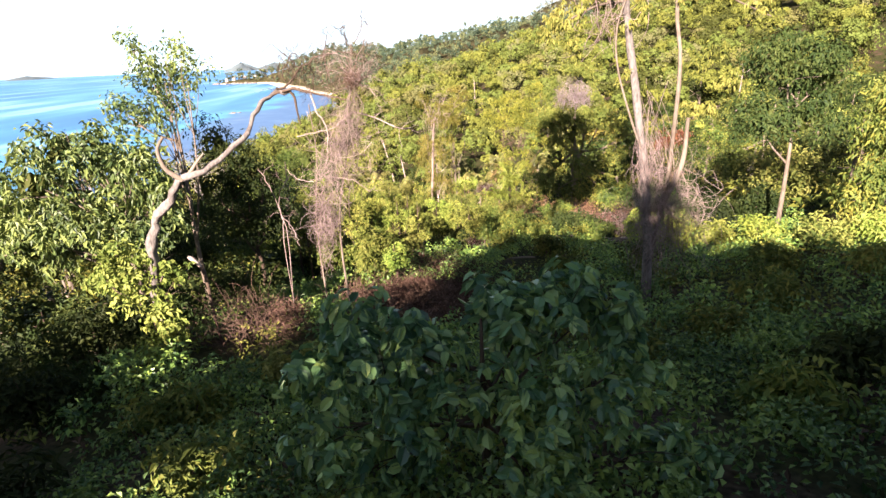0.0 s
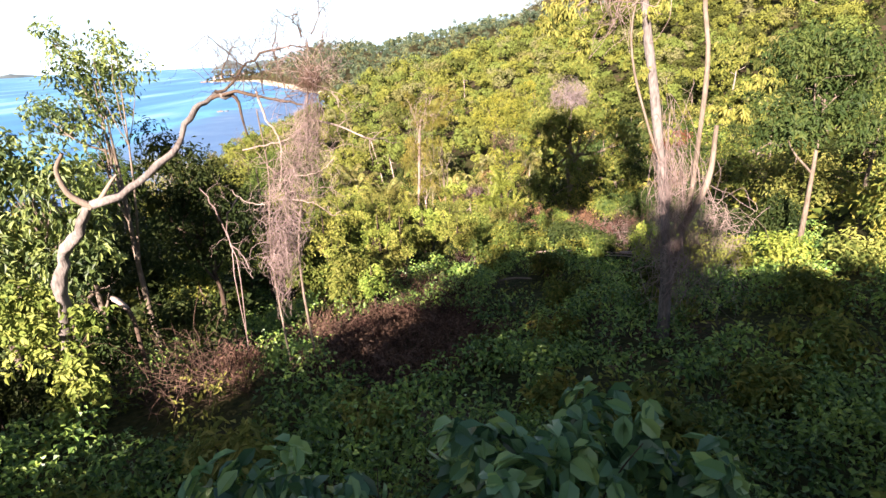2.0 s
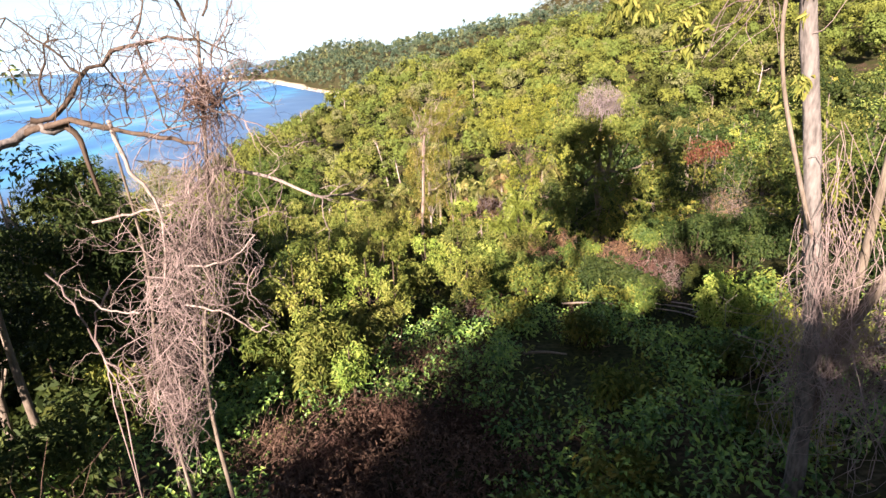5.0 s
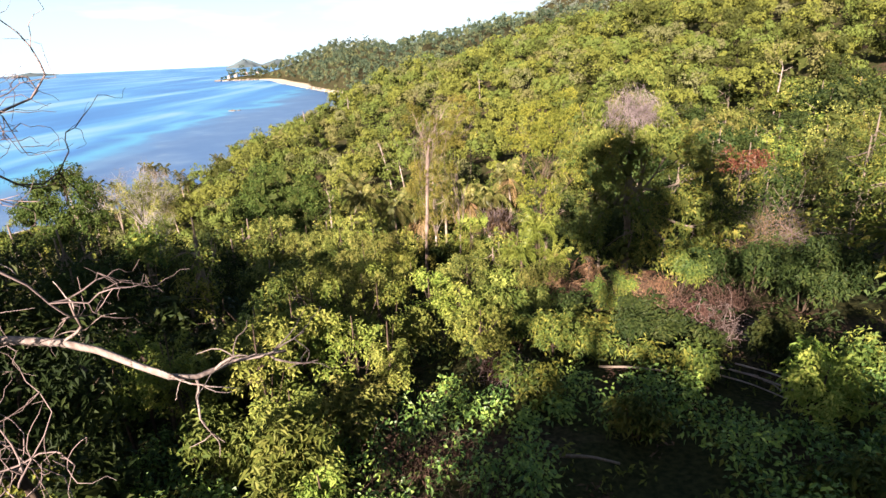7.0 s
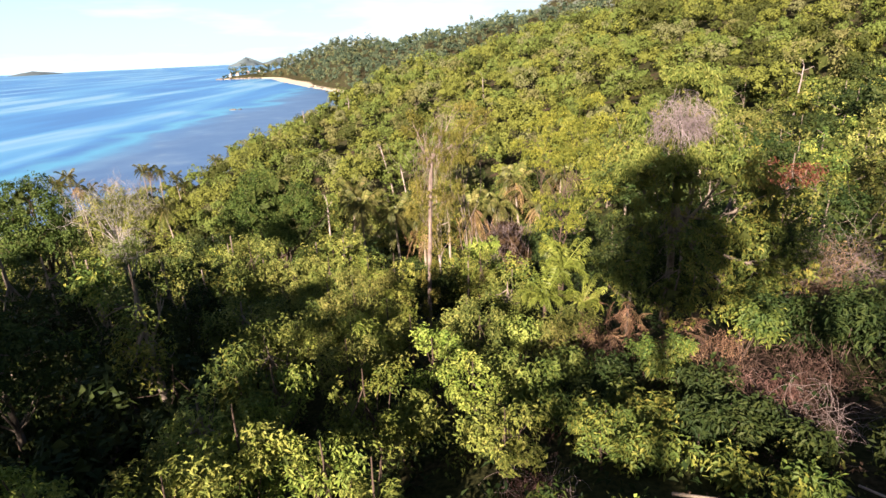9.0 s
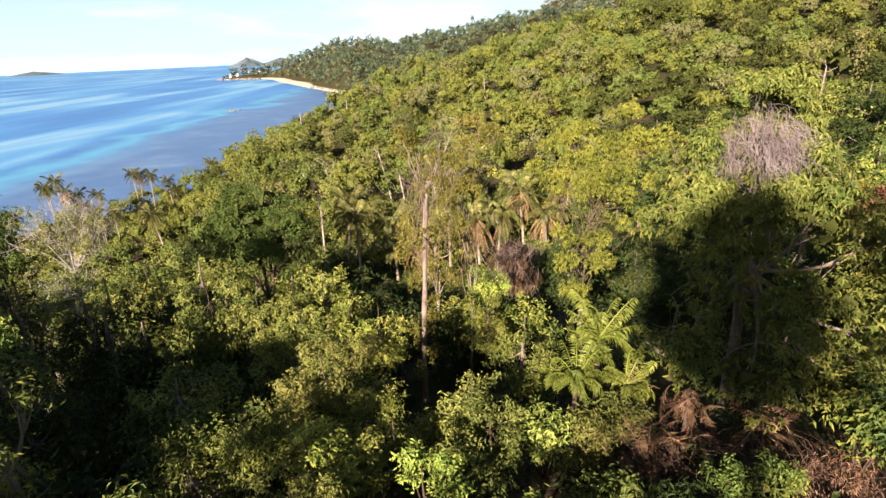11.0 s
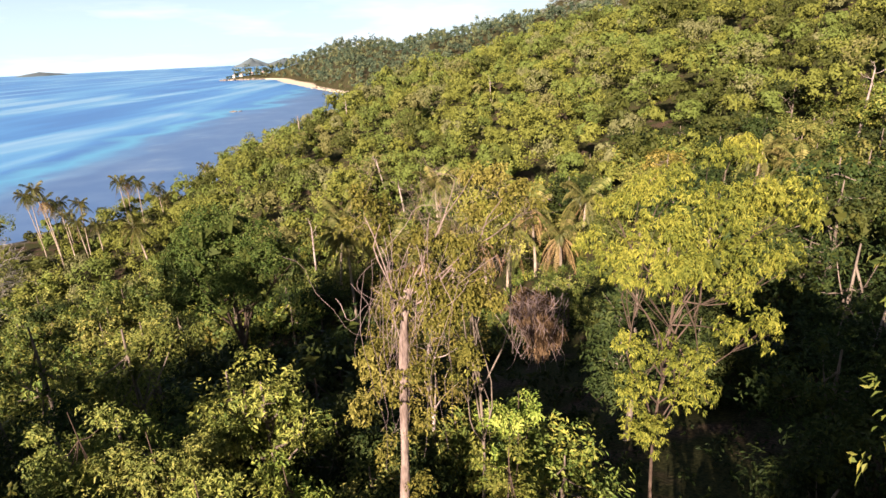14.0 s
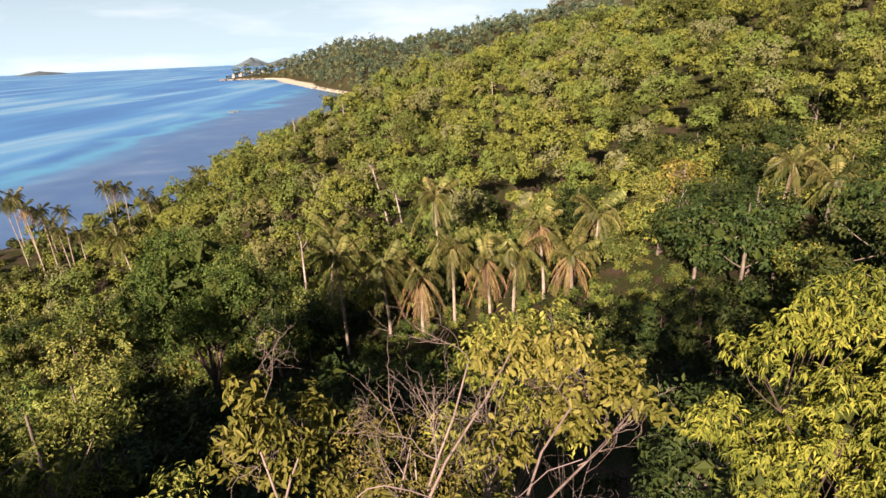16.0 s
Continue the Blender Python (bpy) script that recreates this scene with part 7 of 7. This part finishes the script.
# ---- distant details ----
def box(g, x0, x1, y0, y1, z0, z1):
    v = [(x, y, z) for z in (z0, z1) for x, y in ((x0, y0), (x1, y0), (x1, y1), (x0, y1))]
    f = [(0, 2, 1), (0, 3, 2), (4, 5, 6), (4, 6, 7)]
    for a in range(4):
        c = (a + 1) % 4
        f += [(a, c, c + 4), (a, c + 4, a + 4)]
    g.add(v, f)


def plain_material(name, c1, c2, scale, rough=0.85):
    m, n, l, bs = material(name, rough, 0.2)
    geo_ = n.new("ShaderNodeNewGeometry")
    tx = n.new("ShaderNodeTexNoise")
    tx.inputs["Scale"].default_value = scale
    tx.inputs["Detail"].default_value = 5.0
    l.new(geo_.outputs["Position"], tx.inputs["Vector"])
    rp = ramp(n, [(0.35, c1), (0.65, c2)])
    l.new(tx.outputs["Fac"], rp.inputs["Fac"])
    l.new(rp.outputs["Color"], bs.inputs["Base Color"])
    return m


WALL = plain_material("house_wall", (0.38, 0.34, 0.3), (0.5, 0.46, 0.41), 1.5)
ROOF = plain_material("house_roof", (0.42, 0.29, 0.24), (0.58, 0.43, 0.37), 2.0)
PANE = plain_material("window_pane", (0.03, 0.035, 0.04), (0.06, 0.065, 0.07), 3.0, 0.2)
ROCK = plain_material("rock", (0.1, 0.08, 0.065), (0.3, 0.26, 0.22), 0.8)


def house(x, y, z, w, d, h, label, turn=0.0):
    ob = thing("house", (x, y, z), label, "house", "distant houses")
    ob.matrix_basis = Matrix.Translation((x, y, z)) @ Matrix.Rotation(turn, 4, "Z")
    g = Geo()
    box(g, -w / 2, w / 2, -d / 2, d / 2, -2, h)
    part("wall", g.mesh("wall", WALL), ob)
    g = Geo()
    e, r = 0.6, w * 0.28
    v = [(-w / 2 - e, -d / 2 - e, h + 0.01), (w / 2 + e, -d / 2 - e, h + 0.01), (w / 2 + e, d / 2 + e, h + 0.01), (-w / 2 - e, d / 2 + e, h + 0.01), (-w / 2 + r, 0, h + d * 0.3), (w / 2 - r, 0, h + d * 0.3)]
    g.add(v, [(0, 1, 5), (0, 5, 4), (1, 2, 5), (2, 3, 4), (2, 4, 5), (3, 0, 4), (0, 2, 1), (0, 3, 2)])
    part("roof", g.mesh("roof", ROOF), ob)
    for i in range(3):
        g = Geo()
        cx = (i - 1) * w * 0.3
        box(g, cx - w * 0.09, cx + w * 0.09, -d / 2 - 0.05, -d / 2 + 0.05, h * 0.3, h * 0.8)
        part("window", g.mesh("window", PANE), ob)


house(106, 470, ground_z(106, 470) + 5.0, 13, 7, 3.2, "pale villa with a low roof among hillside trees", 0.1)
house(153, 462, ground_z(153, 462) + 6.0, 8, 6, 3.4, "small pale house high on the wooded slope", -0.2)
for hx, hy, hw in ((-556, 1538, 8), (-572, 1530, 6), (-530, 1545, 9), (-505, 1560, 8)):
    house(hx, hy, ground_z(hx, hy) + 0.5, hw, 7, 5, "tiny white building on the wooded headland")


def rock(x, y, z, r, seed, label, flat=0.5):
    rng = np.random.default_rng(seed)
    bm = bmesh.new()
    bmesh.ops.create_icosphere(bm, subdivisions=2, radius=r)
    for v in bm.verts:
        k = 1 + 0.3 * noise.noise(v.co * (1.6 / r) + Vector((seed, 0, 0)))
        v.co = Vector((v.co.x * k * 1.3, v.co.y * k, v.co.z * k * flat))
    me = bpy.data.meshes.new("rock")
    bm.to_mesh(me)
    bm.free()
    me.materials.append(ROCK)
    ob = new("rock", me)
    ob.matrix_basis = Matrix.Translation((x, y, z)) @ Matrix.Rotation(rng.uniform(0, 6), 4, "Z")
    return tagged(ob, label, "rock", "shore rocks")


rock(-232.5, 624, SEA - 0.2, 3.6, 1, "dark wave-washed rock standing in the bay", 0.4)
rock(-226, 626, SEA + 0.1, 2.0, 2, "dark wave-washed rock standing in the bay", 0.4)
for i in range(16):
    rock(-606 + i * 8 + 3 * math.sin(i * 2.1), 1526 - i * 2.6, SEA + 0.6, 4 + 2 * math.sin(i * 1.7), 10 + i, "brown boulder at the foot of the headland", 0.7)

# bare dead trunks that stand out of the hillside woods
for i, (x, y, h, lx) in enumerate([(11.6, 222, 11, -0.1), (-14.2, 146, 13, -2.4), (-10.4, 138, 10, -1.2), (-24, 118, 12, 0.2), (-46, 190, 12, 0.3), (-58, 240, 13, 0.0), (-40, 240, 12, 0.2), (26.6, 110, 7, 0.2), (28.4, 110, 6.5, 0.0), (24, 480, 15, -5), (60, 118, 12, 0.5)]):
    ob = thing("bare_tree", at(x, y), "bare pale dead trunk standing among green crowns", "dead tree", "bare trunks")
    g = Geo()
    add_tube(g, spline([(0, 0, -0.3), (lx * 0.3, 0, h * 0.4), (lx * 0.8, 0, h * 0.8), (lx, 0, h)], 9), np.linspace(0.22, 0.09, 9), 6)
    part("trunk", g.mesh("trunk", BARK_PALE, True), ob)
    g = Geo()
    rg = np.random.default_rng(60 + i)
    for _ in range(4):
        add_branches(g, rg, (lx * 0.9, 0, h * rg.uniform(0.8, 1.0)), rg.normal(size=3) + [0, 0, 0.6], 1.6, 0.05, 1, 3, 0.2, 4)
    part("branchwork", g.mesh("branchwork", BARK_PALE, True), ob)

# dark trees and boulders along the headland and the far beach
rng = np.random.default_rng(77)
for i in range(9):
    x, y = -596 + i * 13 + rng.uniform(-5, 5), 1540 + rng.uniform(-8, 8)
    m = Matrix.Translation((x, y, max(ground_z(x, y), SEA + 1.5))) @ Matrix.Rotation(rng.uniform(0, 6), 4, "Z") @ Matrix.Scale(rng.uniform(1.0, 1.7), 4)
    tagged(copy_thing(far_kinds[3], m), "dark tree at the tip of the headland")
for i in range(22):
    y = 815 + i * 9 + rng.uniform(-4, 4)
    x = float(np.interp(y, SHORE_Y, SHORE_X)) + rng.uniform(2, 9)
    rock(x, y, SEA + 0.8, rng.uniform(1.2, 3.2), 40 + i, "brown boulder on the far beach", 0.6)
